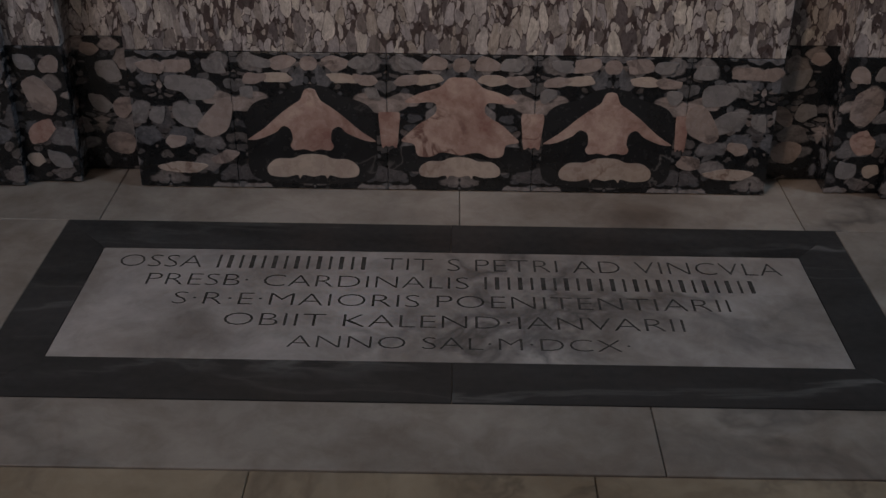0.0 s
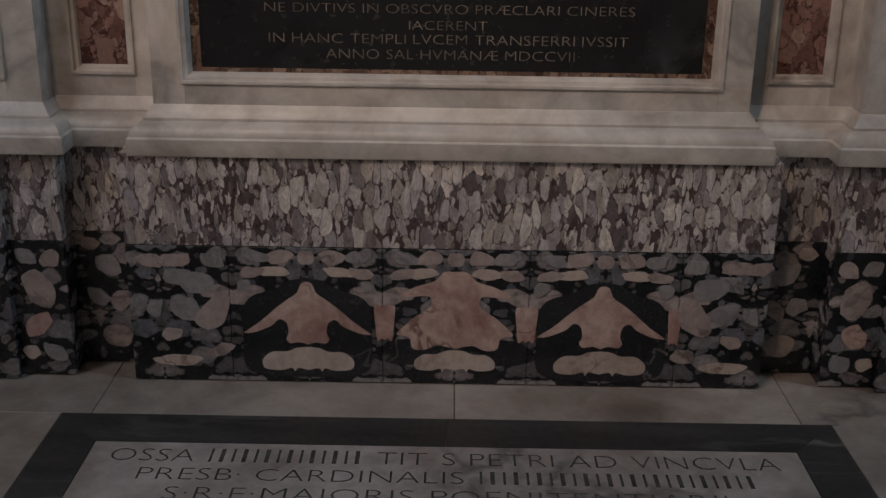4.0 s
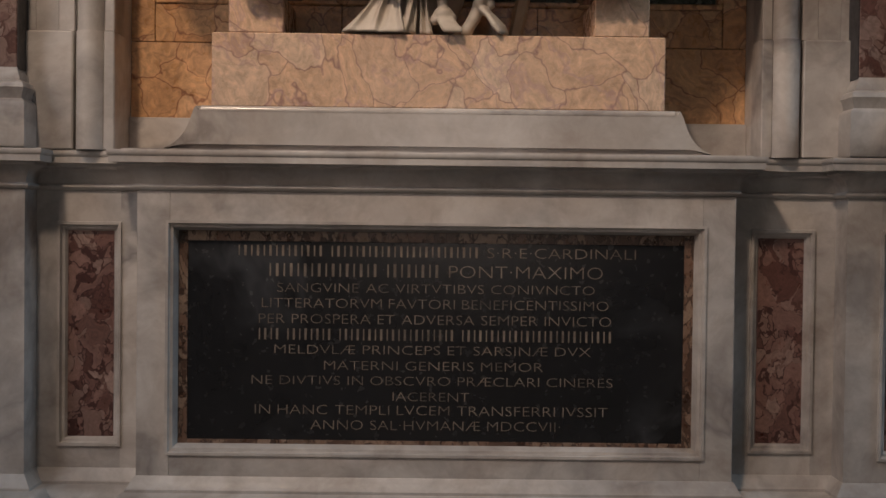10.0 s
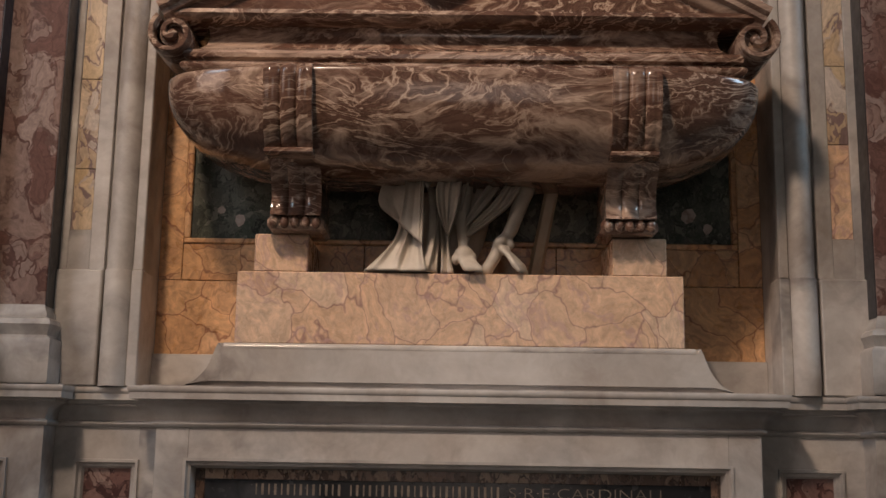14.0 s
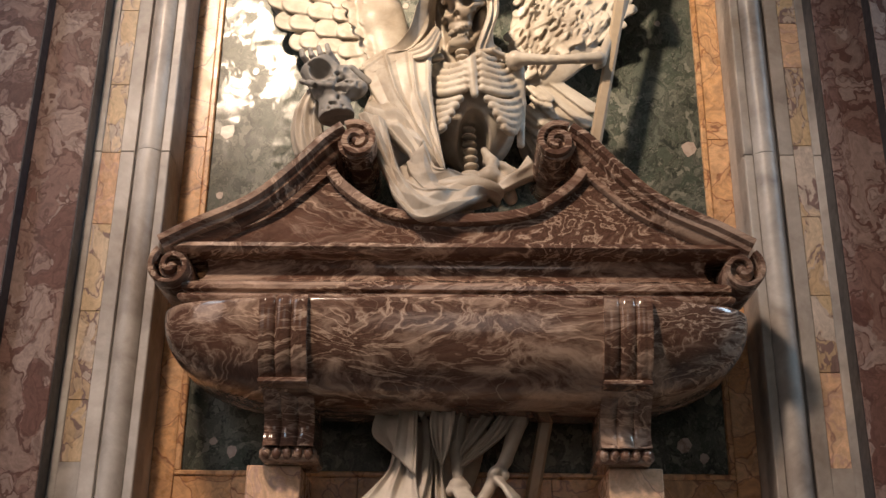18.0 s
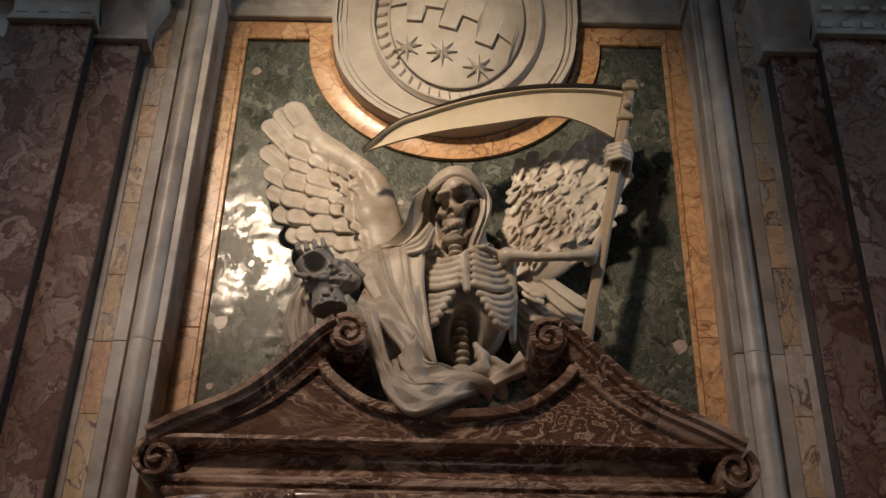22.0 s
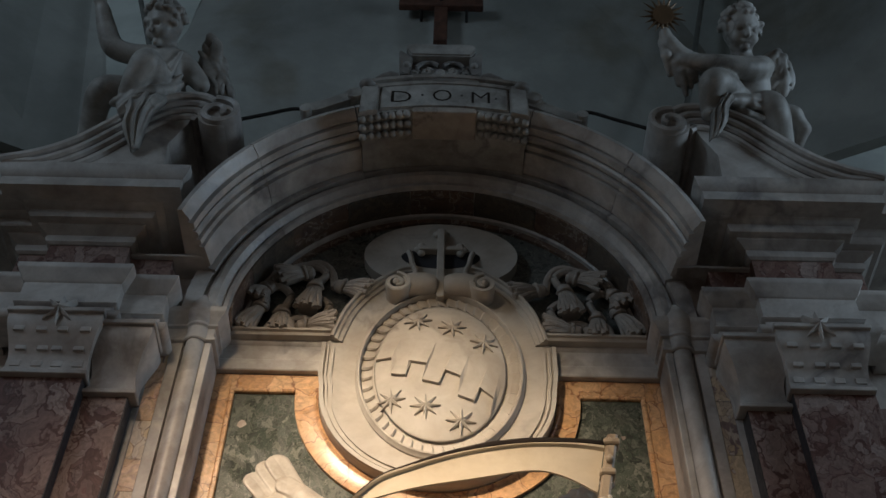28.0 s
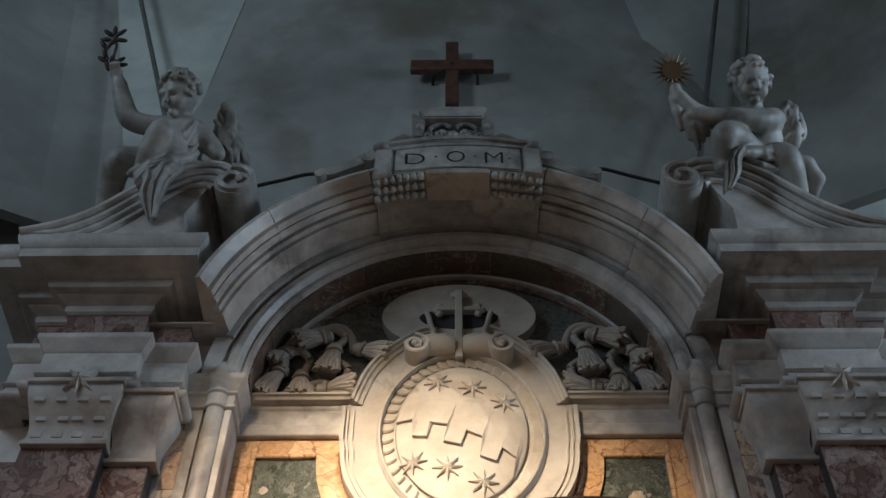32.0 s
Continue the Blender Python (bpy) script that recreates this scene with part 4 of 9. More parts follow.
def pebble(cx, z0, w, h, lean_by, material, seed, y=-0.0010):
    """One rounded stone of the breccia, cut flush with the slab."""
    laid.append(cx)
    y -= 0.00012 * (len(laid) % 30)
    r = random.Random(seed)
    pts = []
    for a in np.linspace(0, 2 * math.pi, 9)[:-1]:
        a += r.uniform(-0.25, 0.25)
        k = r.uniform(0.74, 1.12)
        c, q = math.copysign(abs(math.cos(a)) ** 0.8, math.cos(a)), math.copysign(abs(math.sin(a)) ** 0.8, math.sin(a))
        pts.append((cx + w * c * k + lean_by * h * q * 0.5, z0 + h / 2 + 0.5 * h * q * k))
    part("pebble", slab_shape(smooth_line(pts + pts[:1], 2)[:-1], y, y + 0.012), material, base)


for k, cx in enumerate((-0.428, 0.023, 0.470)):
    blot("pebble", LUMP, cx, 0.392, 0.026, 0.044, PINK_GREY, -0.0012)
    for side in (-1, 1):
        for i, (dx, z, w, h, ln, mt) in enumerate(((0.078, 0.392, 0.042, 0.050, -0.3, PINK_GREY), (0.098, 0.350, 0.050, 0.036, -0.4, CREAM), (0.150, 0.396, 0.036, 0.042, 0.3, SLAB_GREY), (0.165, 0.345, 0.040, 0.040, -0.5, PINK_GREY), (0.188, 0.300, 0.024, 0.044, -0.2, SLAB_GREY))):
            if k != 1 or z > 0.34:
                pebble(cx + side * dx, z, w, h, ln * side, mt, 10 * k + i)
for x, z, w, h, ln, mt in ((0.512, 0.372, 0.046, 0.050, -0.3, PINK_GREY), (0.445, 0.375, 0.052, 0.048, 0.4, PINK_GREY), (0.435, 0.315, 0.045, 0.065, 0.3, SLAB_GREY), (0.375, 0.285, 0.055, 0.080, -0.2, SLAB_GREY), (0.412, 0.205, 0.046, 0.085, -0.5, SLAB_GREY), (0.330, 0.175, 0.046, 0.125, 0.4, PINK_GREY), (0.455, 0.135, 0.036, 0.045, 0.3, PINK_GREY), (0.440, 0.050, 0.080, 0.040, 0.0, CREAM), (0.310, 0.085, 0.040, 0.045, 0.5, PINK_GREY), (0.505, 0.215, 0.026, 0.060, 0.2, SLAB_GREY), (0.325, 0.375, 0.040, 0.050, -0.3, SLAB_GREY)):
    for side in (-1, 1):
        pebble(0.015 + side * (x + 0.40), z, w, h, ln * -side, mt, int(1000 * (x + z)))

for side in (-1, 1):
    for x, z, w, h, ln, mt in ((1.243, 0.235, 0.055, 0.120, 0.2, PINK_GREY), (1.255, 0.130, 0.044, 0.085, -0.3, PINK), (1.215, 0.045, 0.040, 0.070, 0.2, SLAB_GREY), (1.278, 0.370, 0.034, 0.052, 0.3, SLAB_GREY), (1.205, 0.360, 0.030, 0.060, -0.2, PINK_GREY), (1.290, 0.055, 0.026, 0.050, 0.1, CREAM)):
        pebble(side * x, z, w, h, ln * side, mt, int(1000 * (x + z)), 0.0208)
    for x, z, w, h, ln, mt in ((1.055, 0.300, 0.040, 0.080, 0.3, SLAB_GREY), (1.025, 0.180, 0.034, 0.075, -0.3, PINK_GREY), (1.095, 0.200, 0.036, 0.065, 0.3, SLAB_GREY), (1.050, 0.060, 0.050, 0.075, 0.1, PINK_GREY), (1.110, 0.385, 0.032, 0.045, 0.0, PINK_GREY)):
        pebble(side * x, z, w, h, ln * side, mt, int(1000 * (x + z)), 0.1168)

XF, XR, XE = 0.866, 1.19, 1.95
FACE = [(-XE, PIER), (-XR, PIER), (-XR, REC), (-XF, REC), (-XF, MID), (XF, MID), (XF, REC), (XR, REC), (XR, PIER), (XE, PIER)]
part("base_moulding", plan_sweep(FACE, [(-0.05, 0.722), (0.068, 0.722), (0.070, 0.726), (0.070, 0.772), (0.064, 0.778), (0.064, 0.783), (0.056, 0.798), (0.040, 0.812), (0.026, 0.818), (0.026, 0.826), (0.020, 0.832), (0.010, 0.85), (0.002, 0.862), (-0.05, 0.862)]), WHITE, base, "grey-white marble moulding", smooth=True)

# ---- the inscription tablet ----
tablet = thing("inscription_tablet", "black marble tablet with worn gilt capitals in white frame", "inscription", at=(0, 0.1, 0.86))
BX, BZ0, BZ1 = 0.770, 0.935, 1.592
part("frame_side", box(-XF, -BX, MID, 0.3, 0.86, 1.70, 0.002), WHITE, tablet)
part("frame_side", box(BX, XF, MID, 0.3, 0.86, 1.70, 0.002), WHITE, tablet)
part("frame_top", box(-BX, BX, MID, 0.3, BZ1, 1.70, 0), WHITE, tablet)
sill = slab_shape([(-BX, 0.86), (BX, 0.86), (BX, BZ0), (-BX, BZ0)], MID, 0.3)
part("frame_bottom", sill, WHITE, tablet)


def frame_mould(x0, x1, z0, z1, profile):
    """A mitred moulding round an opening: profile (inwards, y)."""
    rings = []
    for sx, sz, x, z in ((1, 1, x0, z0), (1, -1, x0, z1), (-1, -1, x1, z1), (-1, 1, x1, z0), (1, 1, x0, z0)):
        rings.append([(x + sx * o, y, z + sz * o) for o, y in profile])
    bm = loft(rings, caps=False)
    bmesh.ops.remove_doubles(bm, verts=bm.verts, dist=1e-6)
    return bm


part("inner_moulding", frame_mould(-BX, BX, BZ0, BZ1, [(-0.012, MID + 0.004), (-0.012, MID - 0.006), (-0.004, MID - 0.006), (0.0, MID + 0.004), (0.008, MID + 0.006), (0.010, MID + 0.014), (0.016, MID + 0.026), (0.016, 0.13), (-0.012, 0.13)]), WHITE, tablet, smooth=True)
for x0, x1, z0, z1 in ((-0.756, -0.727, 0.95, 1.578), (0.727, 0.756, 0.95, 1.578), (-0.727, 0.727, 1.546, 1.578), (-0.727, 0.727, 0.95, 0.963)):
    part("breccia_border", box(x0, x1, 0.100, 0.16, z0, z1, 0.001), BROWN_EDGE, tablet, "brown streaked breccia strip")
part("black_panel", box(-0.727, 0.727, 0.102, 0.16, 0.963, 1.546, 0.001), BLACK, tablet, "polished black marble")
K = 3.338 / 2016
for words, pa, pb, py, hh in ((["#7", "#12", "S·R·E·CARDINALI"], 447, 1150, 332, 19), (["#8", "#4", "PONT·MAXIMO"], 502, 1092, 368, 23), (["SANGVINE", "AC", "VIRTVTIBVS", "CONIVNCTO"], 516, 1078, 396, 17),
                              (["LITTERATORVM", "FAVTORI", "BENEFICENTISSIMO"], 489, 1103, 424, 18), (["PER", "PROSPERA", "ET", "ADVERSA", "SEMPER", "INVICTO"], 484, 1108, 452, 18), (["#2", "#4", "#10", "#13"], 484, 1110, 481, 20),
                              (["MELDVLÆ", "PRINCEPS", "ET", "SARSINÆ", "DVX"], 512, 1072, 506, 17), (["MATERNI", "GENERIS", "MEMOR"], 600, 988, 534, 17), (["NE", "DIVTIVS", "IN", "OBSCVRO", "PRÆCLARI", "CINERES"], 472, 1112, 561, 17),
                              (["IACERENT"], 722, 858, 589, 17), (["IN", "HANC", "TEMPLI", "LVCEM", "TRANSFERRI", "IVSSIT"], 478, 1104, 614, 18), (["ANNO", "SAL·HVMANÆ", "MDCCVII·"], 577, 1020, 641, 18)):
    bm = letter_line(words, (pa - 797) * K, (pb - 797) * K, hh * K)
    bm.transform(Matrix.Translation((0, 0.1006, 1.541 - (py - 309) * K * 0.994)) @ Matrix.Rotation(radians(90), 4, 'X'))
    tagged(part("gilt_line", bm, GILT, tablet, "worn pale gilt capital letters", fix=False), kind="stuff")

# ---- the white panels beside the tablet, with red breccia ----
for s in (-1, 1):
    side = thing("side_panel", "recessed white marble panel framing a strip of red breccia", "wall panel", "panels beside the tablet", at=(s * 1.03, REC, 0.86))
    for x0, x1, z0, z1 in ((XF, 0.94, 0.86, 1.70), (1.125, XR, 0.86, 1.70), (0.94, 1.125, 1.594, 1.70), (0.94, 1.125, 0.86, 0.93)):
        part("panel_board", box(s * x0, s * x1, REC, 0.3, z0, z1, 0), WHITE, side)
    xa, xb = sorted((s * 0.94, s * 1.125))
    part("panel_moulding", frame_mould(xa, xb, 0.93, 1.594, [(-0.004, REC + 0.004), (-0.002, REC - 0.008), (0.006, REC - 0.008), (0.010, REC + 0.004), (0.018, REC + 0.006), (0.026, REC + 0.02), (0.026, 0.22), (-0.004, 0.22)]), WHITE, side, smooth=True)
    part("red_strip", box(s * 0.956, s * 1.108, REC + 0.016, 0.25, 0.946, 1.578, 0), BRECCIA_RED, side, "red and pink breccia")
    pier = thing("outer_pier", "white marble pier with sunk red breccia panel", "pier", "outer piers", at=(s * 1.5, PIER, 0.86))
    for x0, x1, z0, z1 in ((XR, 1.29, 0.86, 1.70), (1.80, XE, 0.86, 1.70), (1.29, 1.80, 1.594, 1.70), (1.29, 1.80, 0.86, 0.93)):
        part("panel_board", box(s * x0, s * x1, PIER, 0.3, z0, z1, 0), WHITE, pier)
    xa, xb = sorted((s * 1.29, s * 1.80))
    part("panel_moulding", frame_mould(xa, xb, 0.93, 1.594, [(-0.004, PIER + 0.004), (-0.002, PIER - 0.008), (0.006, PIER - 0.008), (0.010, PIER + 0.004), (0.018, PIER + 0.006), (0.026, PIER + 0.02), (0.026, 0.15), (-0.004, 0.15)]), WHITE, pier, smooth=True)
    part("red_panel", box(s * 1.31, s * 1.78, PIER + 0.016, 0.2, 0.946, 1.578, 0), BRECCIA_RED, pier, "red and pink breccia")

# ---- the ledge over the tablet ----
ledge = thing("ledge_cornice", "grey-white marble cornice ledge stepping over the tablet", "cornice", at=(0, 0.06, 1.7))
part("moulding", plan_sweep(FACE, [(-0.06, 1.690), (0.003, 1.690), (0.010, 1.694), (0.013, 1.700), (0.010, 1.706), (0.003, 1.708), (0.006, 1.722), (0.014, 1.738), (0.030, 1.752), (0.044, 1.758), (0.046, 1.766), (0.066, 1.767), (0.066, 1.785), (0.069, 1.788), (0.072, 1.796), (0.070, 1.803), (-0.06, 1.806)]), WHITE, ledge, smooth=True)
part("top", joined([box(-XF - 0.03, XF + 0.03, 0.0, 0.3, 1.796, 1.8065, 0), box(-XE, XE, 0.1, 0.3, 1.796, 1.806, 0)]), WHITE, ledge)


# ---- the niche: orange marble surround, green field, plinth ----
YB = 0.28
plinth = thing("statue_plinth", "white marble step under a pale orange marble block", "plinth", at=(0, 0.1, 1.806))
foot_l = smooth_line([(-0.780, 1.806), (-0.745, 1.826), (-0.715, 1.862), (-0.694, 1.915), (-0.686, 1.930)], 5)
part("flared_step", slab_shape(foot_l + [(-x, z) for x, z in reversed(foot_l)], 0.0, YB, 0.014), STEP, plinth, "white marble step with flared ends", smooth=True)
nosing = tube([(-0.672, 0.0125, 1.9172), (-0.3, 0.0125, 1.9172), (0.3, 0.0125, 1.9172), (0.672, 0.0125, 1.9172)], 0.0135, 20)
part("rounded_edge", nosing, STEP, plinth, "polished rounded edge", smooth=True)
part("block", box(-0.645, 0.645, 0.012, 0.2, 1.930, 2.139, 0.003), ORANGE_PALE, plinth, "pale orange veined marble block")
for s in (-1, 1):
    part("leg_pad", box(s * 0.442, s * 0.598, 0.014, YB, 2.139, 2.250, 0.003), ORANGE_PALE, plinth, "orange marble pad under the sarcophagus leg")

niche = thing("niche_lining", "orange marble lining framing a dark green marble field", "niche", at=(0, YB, 1.8))
for s in (-1, 1):
    part("skirting", box(s * 0.70, s * PX, YB - 0.02, YB + 0.06, 1.80, 1.918, 0.002), WHITE, niche)
    part("orange_slab", box(s * 0.60, s * PX, YB, YB + 0.06, 1.918, 2.150, 0.002), ORANGE, niche, "orange veined marble slab")
    part("orange_slab", box(s * 0.873, s * PX, YB, YB + 0.06, 2.152, 3.45, 0.002), ORANGE, niche)
    part("orange_slab", box(s * 0.873, s * PX, YB, YB + 0.06, 3.452, 4.895, 0.002), ORANGE, niche)
    part("fillet", box(s * 0.852, s * 0.872, YB - 0.006, YB + 0.05, 2.285, 4.80, 0.004), ORANGE, niche)
    part("orange_slab", box(s * 0.873, s * 0.42, YB, YB + 0.06, 4.815, 4.895, 0.002), ORANGE, niche)
    part("fillet", box(s * 0.872, s * 0.598, YB - 0.006, YB + 0.05, 4.795, 4.814, 0.004), ORANGE, niche)
for x0, x1 in ((-0.871, -0.30), (-0.298, 0.30), (0.302, 0.871)):
    part("orange_slab", box(x0, x1, YB, YB + 0.06, 2.152, 2.268, 0.002), ORANGE, niche)
part("fillet", box(-0.871, 0.871, YB - 0.006, YB + 0.05, 2.269, 2.286, 0.004), ORANGE, niche)
for x0, x1, z0, z1 in ((-0.853, -0.002, 2.286, 3.0), (0.002, 0.853, 2.286, 3.0), (-0.853, -0.002, 3.003, 4.80), (0.002, 0.853, 3.003, 4.80)):
    part("green_field", box(x0, x1, YB + 0.012, YB + 0.06, z0, z1, 0.001), GREEN, niche, "polished dark green marble")
for x, z, r in ((-0.24, 4.02, 0.032), (-0.19, 4.0, 0.014), (-0.80, 4.63, 0.022), (-0.74, 3.17, 0.03), (-0.81, 3.23, 0.016), (-0.80, 3.48, 0.032), (0.81, 3.42, 0.03), (0.73, 3.93, 0.014), (-0.66, 3.02, 0.012), (0.65, 3.12, 0.018), (0.52, 4.05, 0.012), (-0.76, 2.38, 0.016), (-0.70, 2.35, 0.022), (0.72, 2.38, 0.03), (0.78, 2.34, 0.02), (-0.72, 3.72, 0.014), (0.76, 4.6, 0.012)):
    pts = [(x + r * math.cos(a) * random.uniform(0.55, 1.0), z + r * 1.15 * math.sin(a) * random.uniform(0.55, 1.0)) for a in np.linspace(0, 2 * math.pi, 8)[:-1]]
    part("pale_fleck", slab_shape(pts, YB + 0.0105, YB + 0.02), CREAM, niche)
# orange and white rings round the lower half of the coat of arms
CZ = 4.797
part("orange_ring", band_sweep([(-0.545, 4.8145)] + arc(0, CZ, 0.545, 0.545, 180, 360, 64) + [(0.545, 4.8145)], [(0.048, YB + 0.01), (0.045, YB - 0.004), (0.036, YB - 0.010), (0.028, YB - 0.004), (0.024, YB - 0.002), (-0.052, YB - 0.004), (-0.055, YB + 0.05), (0.048, YB + 0.05)]), ORANGE, niche, "orange marble ring", smooth=True)
for s in (-1, 1):
    part("reveal", box(s * (PX + 0.002), s * 1.0, 0.125, YB + 0.02, 1.806, 4.93, 0), WHITE, niche)


# ---- the sarcophagus ----
sarc = thing("sarcophagus", "polished brown alabaster sarcophagus with scrolled pediment lid", "sarcophagus", at=(0, 0, 2.25))


def tub_front(z):
    """How far the tub reaches at height z: half its length, half its depth."""
    t = min(max((2.668 - z) / 0.262, 0), 1)
    k = math.sqrt(max(0.0, 1 - t ** 2.3))
    return 0.42 + 0.440 * k, 0.07 + 0.215 * k ** 0.9


def tub_ring(z, grow=0.0):
    a, b = tub_front(z)
    ring = []
    for i in range(96):
        c, s = math.cos(2 * math.pi * i / 96), math.sin(2 * math.pi * i / 96)
        e = 0.5
        ring.append(((a + grow) * math.copysign(abs(c) ** e, c), 0.035 + (b + grow) * math.copysign(abs(s) ** e, s), z))
    return ring


zs = [2.407 + 0.261 * (i / 26) ** 1.25 for i in range(27)]
rings = [tub_ring(z) for z in zs] + [tub_ring(2.668, g) for g in (-0.003, -0.012)]
rings[-1] = [(x, y, 2.677) for x, y, z in rings[-1]]
rings[-2] = [(x, y, 2.674) for x, y, z in rings[-2]]
part("tub", loft(rings), SARC, sarc, "bulging tub of brown and cream banded stone", smooth="all")


def ribbed(x0, x1, ys, zs, depth, ribs=3):
    """A strap with rounded ribs that follows a front line (y, z)."""
    n = ribs * 10
    us = [i / n for i in range(n + 1)]
    rings = []
    for y, z in zip(ys, zs):
        row = []
        for u in us:
            w = abs(math.sin(math.pi * ribs * u)) ** 0.55
            rim = 0.007 if (u < 0.07 or u > 0.93) else 0.010 * w - 0.004
            row.append((x0 + (x1 - x0) * u, y - rim, z))
        row += [(x1, y + depth, z), (x0, y + depth, z)]
        rings.append(row)
    return loft(rings)


for s in (-1, 1):
    xa, xb = sorted((s * 0.412, s * 0.546))
    zz = [2.676 - 0.224 * i / 14 for i in range(15)]
    yy = [0.035 - tub_front(z)[1] - 0.012 for z in zz]
    yy[0] += 0.012
    strap = part("strap", ribbed(xa, xb, yy, zz, 0.05), SARC, sarc, "fluted strap over the tub", smooth=True)
    part("strap_lip", box(xa - 0.002, xb + 0.002, yy[-1] - 0.022, yy[-1] + 0.05, 2.436, 2.452, 0.004), SARC, strap)
    zl = [2.440 - 0.150 * i / 10 for i in range(11)]
    yl = [-0.130 + 0.085 * (i / 10) ** 0.8 + 0.03 * math.sin(math.pi * i / 10) - 0.02 * (i / 10) ** 4 for i in range(11)]
    leg = part("leg", ribbed(xa + 0.002, xb + 0.012, yl, zl, 0.20), SARC, sarc, "fluted scrolled leg", smooth=True)
    rolls = [tube([(xa - 0.004 + (xb - xa + 0.02) * (i + 0.5) / 5, -0.05 + 0.004, 2.293), (xa - 0.004 + (xb - xa + 0.02) * (i + 0.5) / 5, -0.052, 2.262)], 0.016, 12) for i in range(5)]
    roll = box(xa - 0.010, xb + 0.020, -0.052, 0.14, 2.2505, 2.294, 0.012)
    part("leg_foot", roll, SARC, leg, "rolled foot of the leg", smooth=True)
    for i in range(5):
        cx = xa - 0.004 + (xb - xa + 0.018) * (i + 0.5) / 5
        part("bead", ball((cx, -0.052, 2.272), 0.0175, 10, (0.8, 0.7, 1.1)), SARC, leg, smooth="all")
    for b in rolls:
        b.free()

# the lid: mouldings, hollow, and the pediment
LX = 0.775
lid_path = [(-LX, 0.27), (-LX, -0.16), (LX, -0.16), (LX, 0.27)]
part("lid_moulding", plan_sweep(lid_path, [(-0.15, 2.679), (0.010, 2.679), (0.018, 2.684), (0.024, 2.692), (0.024, 2.700), (0.018, 2.707), (0.006, 2.710), (0.004, 2.716), (0.016, 2.722), (0.018, 2.734), (0.012, 2.744), (-0.002, 2.752), (-0.022, 2.760), (-0.036, 2.775), (-0.044, 2.800), (-0.042, 2.822), (-0.036, 2.832), (-0.15, 2.832)]), SARC, sarc, "rolled and hollowed moulding of the lid", smooth=True)
part("roll_moulding", plan_sweep([(-0.80, 0.25), (-0.80, -0.16), (0.80, -0.16), (0.80, 0.25)], [(-0.1, 2.832), (-0.004, 2.832), (0.018, 2.838), (0.028, 2.850), (0.024, 2.863), (0.010, 2.870), (-0.012, 2.872), (-0.1, 2.872)]), SARC, sarc, "polished roll", smooth=True)
top = [(-0.862, 2.858), (-0.764, 2.912), (-0.604, 2.992), (-0.493, 3.090), (-0.400, 3.192), (-0.345, 3.236)]
dip = [(-0.372, 3.112), (-0.335, 3.064), (-0.240, 2.994), (-0.140, 2.966), (0.0, 2.957), (0.140, 2.966), (0.240, 2.994), (0.335, 3.064), (0.372, 3.112)]
tp, dp = smooth_line(top, 8), smooth_line(dip, 8)
face = [(-0.80, 2.872)] + tp[8:] + dp + [(-x, z) for x, z in reversed(tp[8:])] + [(0.80, 2.872)]
part("pediment", slab_shape(face, -0.150, 0.12), SARC, sarc, "curved pediment face of banded stone")
part("dip_band", band_sweep(dp, [(0.006, -0.172), (-0.004, -0.178), (-0.022, -0.176), (-0.027, -0.168), (-0.027, 0.1), (0.006, 0.1)]), SARC, sarc, "raised band along the dip", smooth=True)
RAIL = [(0.000, -0.160), (0.017, -0.209), (0.013, -0.214), (-0.004, -0.215), (-0.012, -0.200), (-0.024, -0.196), (-0.030, -0.180), (-0.050, -0.172), (-0.058, -0.160), (-0.058, 0.16), (0.000, 0.16)]
